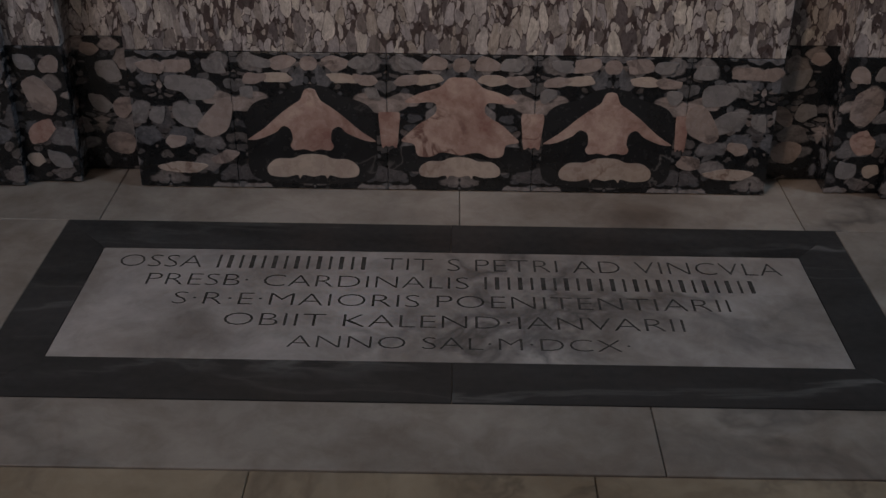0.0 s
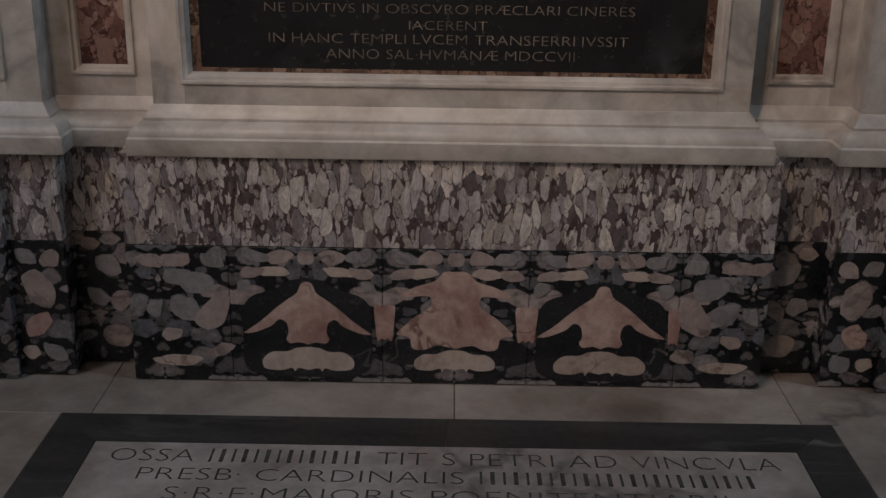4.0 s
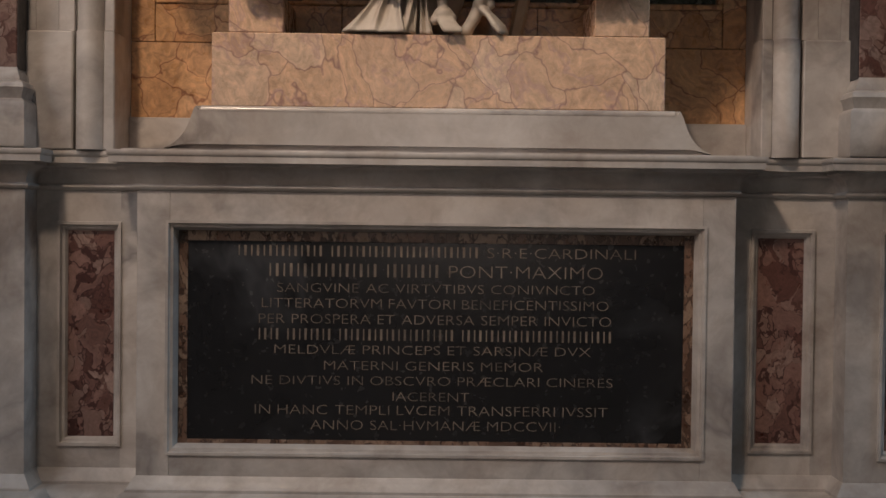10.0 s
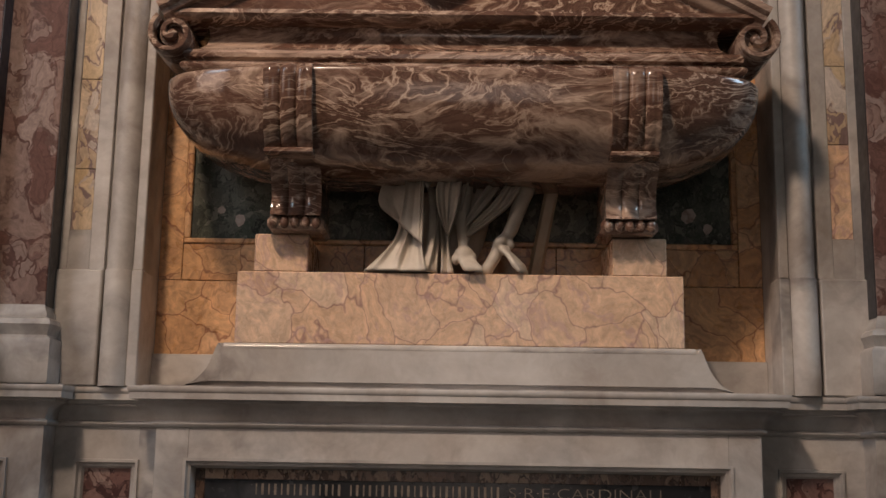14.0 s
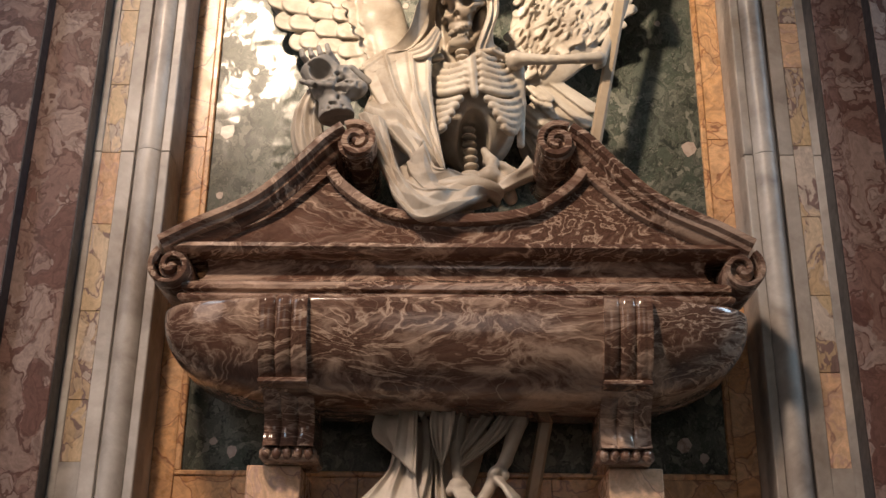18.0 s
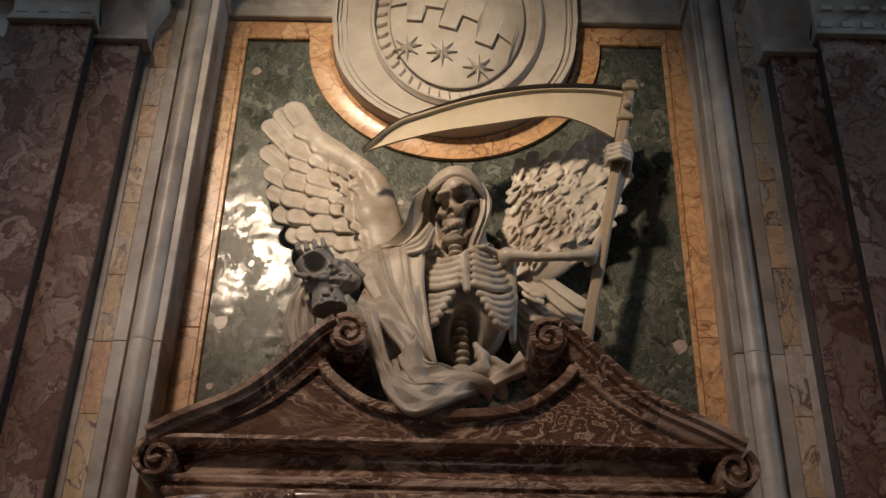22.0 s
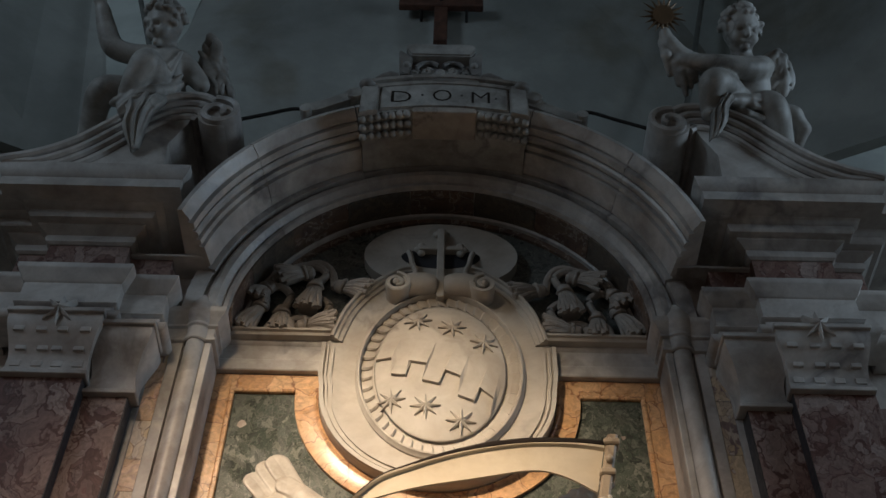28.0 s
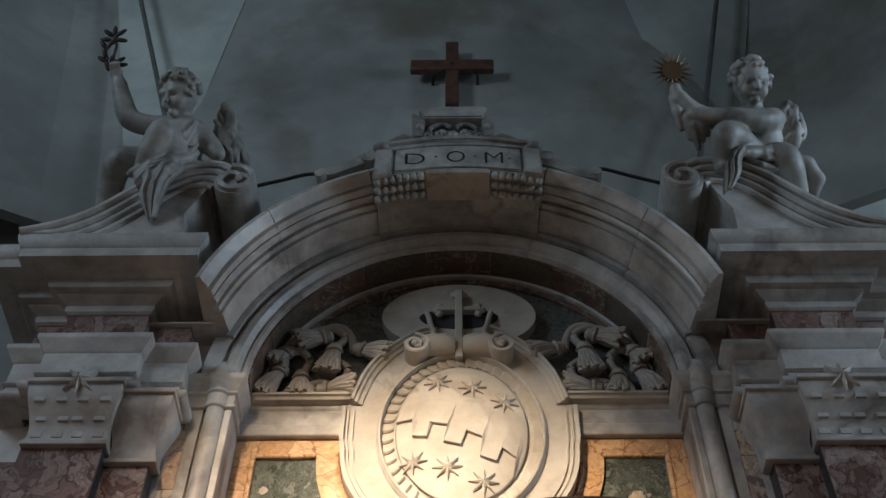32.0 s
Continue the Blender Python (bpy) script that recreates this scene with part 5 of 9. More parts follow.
for s in (-1, 1):
    slope = smooth_line([(s * 0.378, 3.118), (s * 0.462, 3.040), (s * 0.530, 2.982), (s * 0.620, 2.934), (s * 0.735, 2.892)], 6)
    part("slope_band", band_sweep(slope, [(0.016, -0.150), (0.014, -0.166), (-0.010, -0.168), (-0.016, -0.160), (-0.016, 0.0), (0.016, 0.0)]), SARC, sarc, "raised band along the slope", smooth=True)
    rail = tp if s < 0 else [(-x, z) for x, z in reversed(tp)]
    r = part("scrolled_rail", band_sweep(rail, RAIL), SARC, sarc, "moulded rail rising to the scrolls", smooth=True)
    up = flip(spiral(-0.303, 3.192, 0.060, 0.012, 125, -1.6, 44), s)
    if s > 0:
        up = up[::-1]
    prof = [(0.012, -0.205), (0.008, -0.212), (-0.008, -0.212), (-0.011, -0.205), (-0.011, 0.14), (0.012, 0.14)]
    part("upper_scroll", band_sweep(up, prof), SARC, r, "rolled scroll", smooth=True)
    core = bmesh.new()
    bmesh.ops.create_cone(core, cap_ends=True, segments=28, radius1=0.056, radius2=0.056, depth=0.30, matrix=Matrix.Translation((s * 0.303, -0.04, 3.188)) @ Matrix.Rotation(radians(90), 4, 'X'))
    part("upper_roll", core, SARC, r, "rolled core of the scroll", smooth=True)
    part("eye", ball((s * 0.303, -0.195, 3.192), 0.014, 12), SARC, r, smooth="all")
    lo = flip(spiral(-0.822, 2.785, 0.066, 0.012, 128, 1.45, 44), s)
    if s > 0:
        lo = lo[::-1]
    part("ear_scroll", band_sweep(lo, [(0.009, -0.20), (0.005, -0.207), (-0.007, -0.207), (-0.010, -0.20), (-0.010, 0.02), (0.009, 0.02)]), SARC, r, "curled ear at the end of the lid", smooth=True)
    core = bmesh.new()
    bmesh.ops.create_cone(core, cap_ends=True, segments=24, radius1=0.038, radius2=0.038, depth=0.17, matrix=Matrix.Translation((s * 0.822, -0.10, 2.785)) @ Matrix.Rotation(radians(90), 4, 'X'))
    part("ear_roll", core, SARC, r, smooth=True)
    part("eye", ball((s * 0.822, -0.19, 2.782), 0.016, 12), SARC, r, smooth="all")


# ---- pilasters beside the niche ----
ZS = 4.90
for s in (-1, 1):
    group = "pilasters beside the niche"
    jamb = thing("niche_pilaster", "white marble pilaster with yellow breccia strip and round moulding", "pilaster", group, at=(s * 1.08, 0.1, 1.806))
    part("base_block", box(s * 1.062, s * 1.215, 0.085, 0.25, 1.806, 2.150, 0.004), WHITE, jamb, "plain white base block")
    for z0, z1 in ((2.151, 3.30), (3.302, ZS)):
        part("frame_strip", box(s * 1.062, s * 1.108, 0.100, 0.2, z0, z1, 0.002), WHITE, jamb)
        part("frame_strip", box(s * 1.172, s * 1.215, 0.100, 0.2, z0, z1, 0.002), WHITE, jamb)
    part("frame_foot", box(s * 1.108, s * 1.172, 0.100, 0.2, 2.151, 2.272, 0.0), WHITE, jamb)
    z = 2.273
    while z < ZS - 0.05:
        z1 = min(z + random.uniform(0.14, 0.32), ZS)
        part("breccia_piece", box(s * 1.109, s * 1.171, 0.103, 0.2, z, z1 - 0.002, 0.001), random.choice((BRECCIA_STRIP, BRECCIA_STRIP, ORANGE_PALE)), jamb, "yellow and white breccia inlay")
        z = z1
    for z0, z1, g in ((1.806, 2.150, 0.010), (2.151, 3.30, 0.0), (3.302, ZS, 0.0)):
        half = [(s * (1.014 + (0.041 + g * 0.4) * math.cos(a)), 0.118 - (0.046 + g) * math.sin(a)) for a in np.linspace(0, math.pi, 15)]
        bm = loft([[(x, y, zz) for x, y in half] for zz in (z0, z1)])
        part("round_moulding", bm, WHITE, jamb, "half-round marble moulding", smooth=True)
        part("fillet", box(s * (PX - g * 0.3), s * 0.974, 0.098 - g, 0.2, z0, z1, 0.003), WHITE, jamb)
    IMPOST = [(-0.03, 4.90), (0.006, 4.90), (0.014, 4.905), (0.014, 4.918), (0.004, 4.924), (0.004, 4.975), (0.016, 4.982), (0.016, 4.992), (0.008, 5.0), (0.020, 5.02), (0.038, 5.045), (0.042, 5.052), (0.042, 5.075), (-0.03, 5.078)]
    for run in ([(1.058, 0.30), (1.058, 0.102), (1.235, 0.102)], [(0.945, 0.30), (0.945, 0.098), (0.972, 0.098)]):
        run = [(s * x, y) for x, y in run]
        part("impost", plan_sweep(run if s > 0 else run[::-1], IMPOST), WHITE, jamb, "moulded capital", smooth=True)
    part("neck_ring", tube([(s * 1.014, 0.118, z) for o, z in IMPOST[1:-1]] + [(s * 1.014, 0.118, 5.16)], [0.046 + 0.7 * o for o, z in IMPOST[1:-1]] + [0.046], 24), WHITE, jamb, "ringed neck of the round moulding", smooth=True)

    outer = thing("breccia_pilaster", "rose and grey breccia pilasters on white bases under bracket capitals", "pilaster", "breccia pilasters", at=(s * 1.5, 0, 1.806))
    NX0, NX1, WX1 = 1.200, 1.372, 1.690
    NY, WY = 0.020, -0.040
    part("narrow_shaft", box(s * NX0, s * (NX1 + 0.03), NY, 0.3, 2.03, 4.55, 0.002), BRECCIA_WALL, outer, "narrow breccia shaft")
    part("wide_shaft", box(s * NX1, s * WX1, WY, 0.3, 2.03, 4.59, 0.002), BRECCIA_WALL, outer, "wide breccia shaft")
    part("outer_shaft", box(s * WX1, s * 1.83, NY, 0.3, 2.03, 4.55, 0.002), BRECCIA_WALL, outer)
    # thin near-black sheets on the inner returns of both shafts
    part("dark_edge", box(s * (NX0 - 0.003), s * NX0, NY + 0.003, 0.12, 2.03, 4.53, 0), NEAR_BLACK, outer, "thin near-black sheet on the side of the shaft")
    part("dark_edge", box(s * (NX1 - 0.003), s * NX1, WY + 0.003, NY, 2.03, 4.57, 0), NEAR_BLACK, outer, "thin near-black sheet on the side of the shaft")
    bp = [(NX0, 0.12), (NX0, NY), (NX1, NY), (NX1, WY), (WX1, WY), (WX1, NY), (1.83, NY), (1.83, 0.3)]
    bp = [(s * x, y) for x, y in (bp if s > 0 else bp[::-1])]
    part("base_moulding", plan_sweep(bp, [(-0.05, 1.806), (0.03, 1.806), (0.034, 1.812), (0.034, 1.93), (0.028, 1.938), (0.020, 1.944), (0.024, 1.962), (0.030, 1.975), (0.024, 1.990), (0.012, 1.996), (0.012, 2.008), (0.004, 2.020), (0.0, 2.034), (-0.05, 2.034)]), WHITE, outer, "white marble base moulding", smooth=True)

    def bracket(name, xc, wb, wt, yb, z0, z1, reach, label, waist=0.0):
        rings = []
        for i in range(13):
            t = i / 12
            zz = z0 + (z1 - z0) * t
            e = min(1, max(0, (t - 0.08) / 0.80))
            e = e ** 2 * (3 - 2 * e)
            w = wb + (wt - wb) * e - waist * math.sin(math.pi * min(1, 1.15 * t))
            y = yb - 0.018 - reach * e + 0.012 * math.sin(math.pi * t)
            rings.append([(xc - w, y, zz), (xc + w, y, zz), (xc + w, yb + 0.1, zz), (xc - w, yb + 0.1, zz)])
        b = part(name, loft(rings), WHITE, outer, label, smooth=True)
        part("foot_fillet", box(xc - wb - 0.006, xc + wb + 0.006, yb - 0.028, yb + 0.05, z0 - 0.022, z0 - 0.001, 0.003), WHITE, b)
        part("top_fillet", box(xc - wt - 0.008, xc + wt + 0.008, yb - 0.034 - reach, yb + 0.05, z1, z1 + 0.022, 0.003), WHITE, b)
        return b
    bracket("narrow_bracket", s * 1.268, 0.098, 0.132, NY, 4.545, 4.800, 0.095, "plain flared bracket capital", 0.020)
    wide = bracket("wide_bracket", s * 1.522, 0.162, 0.186, WY, 4.585, 4.822, 0.075, "flared bracket capital with battlement reliefs", 0.010)
    for cx in (-0.115, -0.033, 0.033, 0.115):
        for row in range(3):
            zz = 4.617 + 0.068 * row
            e = min(1, max(0, (((zz - 4.585) / 0.237) - 0.08) / 0.80))
            e = e * e * (3 - 2 * e)
            y = WY - 0.018 - 0.075 * e + 0.012 * math.sin(math.pi * (zz - 4.585) / 0.237)
            sh = 0.006 * (1 if row == 1 else -1) * (1 if cx < 0 else -1)
            k = 1 + 0.1 * e
            part("battlement", box(s * 1.522 + cx * k - 0.021 + sh, s * 1.522 + cx * k + 0.021 + sh, y - 0.005, y + 0.03, zz - 0.012, zz + 0.018, 0.002), WHITE, wide)

    def star8(cx, cz, y, r, depth=0.014, turn=0.0):
        pts = []
        for i in range(16):
            a = math.pi * i / 8 + turn
            rr = r if i % 2 == 0 else r * 0.36
            pts.append((cx + rr * math.sin(a), cz + rr * math.cos(a)))
        verts = [(x, y, z) for x, z in pts] + [(x, y + depth, z) for x, z in pts] + [(cx, y - depth * 0.7, cz)]
        faces = [(i, (i + 1) % 16, 32) for i in range(16)] + [(i, 16 + i, 16 + (i + 1) % 16, (i + 1) % 16) for i in range(16)]
        return solid(verts, faces)
    part("star", star8(s * 1.512, 4.842, WY - 0.100, 0.078, 0.03), WHITE, wide, "carved eight-pointed star")

    # entablature: architrave, breccia frieze, projecting cornice
    ent = thing("entablature", "weathered white entablature with breccia frieze and jutting cornice", "entablature", "entablatures", at=(s * 1.4, 0, 4.9))
    ep = [(1.180, 0.22), (1.180, NY), (1.360, NY), (1.360, WY), (1.695, WY), (1.695, NY), (1.84, NY), (1.84, 0.3)]
    ep = [(s * x, y) for x, y in (ep if s > 0 else ep[::-1])]
    part("architrave", plan_sweep(ep, [(-0.05, 4.822), (0.060, 4.822), (0.074, 4.832), (0.080, 4.845), (0.080, 4.858), (0.030, 4.862), (0.030, 4.925), (0.040, 4.930), (0.046, 4.938), (0.040, 4.946), (0.034, 4.950), (0.034, 5.060), (0.044, 5.068), (0.056, 5.096), (0.070, 5.116), (0.074, 5.124), (0.074, 5.144), (-0.05, 5.150)]), WHITE, ent, "banded white architrave", smooth=True)
    part("frieze", plan_sweep(ep, [(-0.06, 5.150), (0.008, 5.150), (0.008, 5.325), (-0.06, 5.325)]), BRECCIA_WALL, ent, "dark rose breccia frieze")
    part("cornice", plan_sweep([(s * x, y) for x, y in ([(1.36, 0.22), (1.36, WY), (1.695, WY), (1.695, NY), (1.84, NY), (1.84, 0.3)] if s > 0 else [(1.84, 0.3), (1.84, NY), (1.695, NY), (1.695, WY), (1.36, WY), (1.36, 0.22)])], [(-0.06, 5.325), (0.014, 5.325), (0.026, 5.335), (0.030, 5.355), (0.026, 5.372), (0.046, 5.385), (0.066, 5.398), (0.068, 5.408), (0.100, 5.412), (0.108, 5.424), (0.108, 5.452), (0.128, 5.460), (0.140, 5.472), (0.225, 5.476), (0.225, 5.530), (0.232, 5.536), (0.244, 5.556), (0.250, 5.575), (0.254, 5.600), (-0.06, 5.606)]), WHITE, ent, "jutting moulded cornice", smooth=True)


# ---- the arch over the niche ----
arch = thing("arch", "moulded white marble arch over the tympanum", "arch", at=(0, 0, 5.0))
ARC_Z = 5.075
spans = [(180, 143), (143, 112), (112, 68), (68, 37), (37, 0)]
for a0, a1 in spans:
    gap = 0.06
    part("inner_voussoir", band_sweep(arc(0, ARC_Z, 1.0, 1.0, a0 - gap, a1 + gap, 20), [(-0.092, 0.30), (-0.092, 0.105), (-0.088, 0.090), (-0.072, 0.088), (-0.066, 0.098), (-0.058, 0.088), (-0.040, 0.066), (-0.014, 0.062), (0.008, 0.080), (0.014, 0.096), (0.020, 0.092), (0.024, 0.070), (0.036, 0.066), (0.10, 0.070), (0.10, 0.30)]), WHITE, arch, "rolled archivolt block", smooth=True)
spans = [(167.2, 140), (140, 112), (112, 68), (68, 40), (40, 12.8)]
for a0, a1 in spans:
    part("outer_voussoir", band_sweep(arc(0, ARC_Z, 1.0, 1.0, a0 - 0.05, a1 + 0.05, 20), [(0.016, 0.360), (0.016, 0.054), (0.046, 0.052), (0.046, 0.040), (0.034, 0.036), (0.052, -0.070), (0.074, -0.070), (0.074, -0.078), (0.062, -0.082), (0.064, -0.106), (0.090, -0.104), (0.090, -0.112), (0.082, -0.112), (0.074, -0.118), (0.070, -0.130), (0.072, -0.143), (0.082, -0.152), (0.096, -0.148), (0.096, -0.158), (0.082, -0.162), (0.084, -0.196), (0.108, -0.196), (0.108, -0.204), (0.098, -0.208), (0.106, -0.228), (0.118, -0.240), (0.128, -0.262), (0.150, -0.258), (0.150, -0.240), (0.150, 0.360)]), WHITE, arch, "jutting cornice block of the arch", smooth=True)
for s in (-1, 1):
    part("springing_block", box(s * 1.030, s * 1.358, -0.012, 0.3, 5.312, 5.326, 0.003), WHITE, arch, "flat block under the end of the arch")
for i in range(9):
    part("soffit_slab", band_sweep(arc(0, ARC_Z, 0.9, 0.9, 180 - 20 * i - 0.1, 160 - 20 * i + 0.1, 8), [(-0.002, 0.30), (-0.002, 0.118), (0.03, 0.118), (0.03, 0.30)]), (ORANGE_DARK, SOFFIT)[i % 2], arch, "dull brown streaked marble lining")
part("soffit_fillet", band_sweep(arc(0, ARC_Z, 0.9, 0.9, 180, 0, 60), [(-0.016, 0.292), (-0.016, 0.262), (-0.008, 0.256), (0.006, 0.262), (0.006, 0.292)]), WHITE, arch, smooth=True)

# ---- the tympanum ----
tym = thing("tympanum", "dark tympanum of streaked marble inside the arch", "tympanum", at=(0, YB, 4.9))
part("field", slab_shape(arc(0, ARC_Z, 0.92, 0.92, 0, 180, 48) + [(-0.94, 4.90), (0.94, 4.90)], YB + 0.02, 0.36), DARK_FIELD, tym, "dark grey-green marble field")
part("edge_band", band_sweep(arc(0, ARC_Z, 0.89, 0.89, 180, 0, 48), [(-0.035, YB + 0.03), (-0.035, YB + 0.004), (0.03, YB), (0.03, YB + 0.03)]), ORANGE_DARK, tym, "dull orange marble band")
for s in (-1, 1):
    sp = [(-0.944, YB - 0.002), (-0.42, YB - 0.002)] if s < 0 else [(0.42, YB - 0.002), (0.944, YB - 0.002)]
    part("shelf_moulding", plan_sweep(sp, [(-0.03, 4.897), (0.022, 4.897), (0.026, 4.902), (0.026, 4.955), (0.020, 4.962), (0.022, 4.975), (0.022, 5.040), (0.028, 5.046), (0.034, 5.060), (0.036, 5.070), (0.040, 5.080), (0.040, 5.093), (-0.03, 5.095)]), WHITE, tym, "white marble shelf moulding", smooth=True)

# ---- keystone with its crest ----
key = thing("keystone", "carved keystone tablet with letters and rows of drops", "keystone", at=(0, -0.2, 5.85))
def sag(z, x):
    return z - 0.02 - 0.43 * x * x


def bowed(x0, x1, z0, z1, n=8):
    xs = [x0 + (x1 - x0) * i / n for i in range(n + 1)]
    return [(x, sag(z0, x)) for x in xs] + [(x, sag(z1, x)) for x in reversed(xs)]


part("block", slab_shape(bowed(-0.388, 0.388, 6.112, 6.318), -0.282, 0.05, 0.004), STATUE_DUSTY, key)
part("back_block", box(-0.24, 0.22, -0.205, 0.25, 6.18, 6.297, 0.004), GREY_DUST, key)
part("tablet", slab_shape(bowed(-0.305, 0.305, 6.124, 6.312), -0.298, -0.25, 0.006), STATUE_DUSTY, key, "smooth lettered face")
for s in (-1, 1):
    part("side_flap", slab_shape(bowed(min(s * 0.312, s * 0.398), max(s * 0.312, s * 0.398), 6.100, 6.330), -0.312, -0.25, 0.008), STATUE_DUSTY, key)
    for r in range(3):
        for c in range(7):
            x = s * (0.176 + 0.0345 * c)
            part("drop", ball((x, -0.268 + 0.052 * r, sag(6.098, x)), 0.0195, 10), STATUE_DUSTY, key, smooth="all")
    scr = smooth_line([(s * 0.400, 6.225), (s * 0.44, 6.215), (s * 0.52, 6.165), (s * 0.60, 6.115), (s * 0.660, 6.100)], 6)
    part("wing_scroll", band_sweep(scr, [(0.012, -0.26), (0.012, 0.0), (-0.050, 0.0), (-0.050, -0.26)]), STATUE_DUSTY, key, "small scroll lying on the arch", smooth=True)
    for cx, cz, r in ((0.434, 6.225, 0.038), (0.655, 6.085, 0.028)):
        bm = bmesh.new()
        bmesh.ops.create_cone(bm, cap_ends=True, segments=20, radius1=r, radius2=r, depth=0.28, matrix=Matrix.Translation((s * cx, -0.140, cz)) @ Matrix.Rotation(radians(90), 4, 'X'))
        part("roll", bm, STATUE_DUSTY, key, smooth=True)
part("soffit_panel", box(-0.152, 0.152, -0.288, -0.125, 6.062, 6.105, 0.004), CARVED, key)
for k in range(2):
    pts = [(x, sag(6.312 + 0.024 * k, x)) for x in np.linspace(-0.362, 0.362, 17)]
    part("cap_moulding", band_sweep(pts, [(0.013, 0.0), (0.013, -0.306 - 0.02 * k), (0.0, -0.314 - 0.02 * k), (-0.011, -0.306 - 0.02 * k), (-0.011, 0.0)]), STATUE_DUSTY, key, smooth=True)
for ch, xa, xb in (("D", -0.253, -0.157), ("O", -0.055, 0.035), ("M", 0.130, 0.217)):
    bm = letter_line([ch], xa, xb, 0.100, -0.010)
    bm.transform(Matrix.Translation((0, -0.2992, sag(6.158, (xa + xb) / 2))) @ Matrix.Rotation(radians(90), 4, 'X'))
    part("engraved_letter", bm, BRONZE_DARK, key, "dark cut letter", fix=False)
for xd in (-0.105, 0.083, 0.246):
    part("engraved_dot", slab_shape([(xd - 0.007, sag(6.21, xd)), (xd, sag(6.201, xd)), (xd + 0.007, sag(6.21, xd)), (xd, sag(6.219, xd))], -0.2994, -0.296), INK, key)
for s in (-1, 1):
    part("corner_knob", ball((s * 0.372, -0.305, sag(6.335, 0.372)), 0.034, 14, (1.2, 1.0, 0.8)), GREY_DUST, key, smooth="all")
crest = thing("crest_block", "dark carved crest block with leaf curls and eared corners", "crest", at=(-0.022, -0.2, 6.297))
CXX = -0.022
part("back_block", box(CXX - 0.175, CXX + 0.175, -0.275, 0.0, 6.29, 6.52, 0.006), GREY_DUST, crest)
part("coved_top", slab_shape([(CXX + x, z) for x, z in ((-0.150, 6.492), (-0.172, 6.545), (-0.172, 6.588), (-0.160, 6.592), (-0.150, 6.580), (0.150, 6.580), (0.160, 6.592), (0.172, 6.588), (0.172, 6.545), (0.150, 6.492))], -0.335, 0.0, 0.008), STATUE_DUSTY, crest, "smooth coved top", smooth=True)
part("lower_ledge", box(CXX - 0.19, CXX + 0.19, -0.318, 0.0, 6.286, 6.318, 0.008), GREY_DUST, crest)
for s in (-1, 1):
    ear = smooth_line([(0.150, 6.330), (0.196, 6.345), (0.203, 6.42), (0.208, 6.535), (0.190, 6.540), (0.172, 6.505), (0.140, 6.480)], 4)
    part("ear", slab_shape([(CXX + s * x, z) for x, z in ear], -0.325, 0.0, 0.006), GREY_DUST, crest, "eared corner", smooth=True)
    part("ear_boss", ball((CXX + s * 0.165, -0.325, 6.405), 0.020, 12), STATUE_DUSTY, crest, smooth="all")
    part("brow", tube([(CXX + s * x, -0.295, z) for x, z in smooth_line([(0.012, 6.452), (0.045, 6.478), (0.090, 6.470), (0.118, 6.430), (0.108, 6.385)], 5)], 0.012, 8), GREY_DUST, crest, smooth=True)
    part("curl", tube([(x, -0.300, z) for x, z in spiral(CXX + s * 0.066, 6.388, 0.030, 0.008, 90, 1.4 * s, 26)], 0.008, 8), STATUE_DUSTY, crest, smooth=True)
    part("curl", tube([(x, -0.312, z) for x, z in spiral(CXX + s * 0.122, 6.350, 0.024, 0.007, 90, -1.3 * s, 22)], 0.008, 8), GREY_DUST, crest, smooth=True)
    part("cap_leaf", tube([(CXX + s * x, -0.325, sag(z, x)) for x, z in ((0.20, 6.352), (0.24, 6.362), (0.28, 6.352), (0.31, 6.345))], [0.010, 0.020, 0.014, 0.006], 10), GREY_DUST, crest, smooth=True)
part("boss", ball((CXX, -0.300, 6.372), 0.026, 14, (1, 0.8, 1.2)), STATUE_DUSTY, crest, smooth="all")
for i in range(9):
    part("bead", ball((CXX - 0.112 + 0.028 * i, -0.322, 6.322 + 0.004 * (i % 2)), 0.011, 8), GREY_DUST, crest, smooth="all")

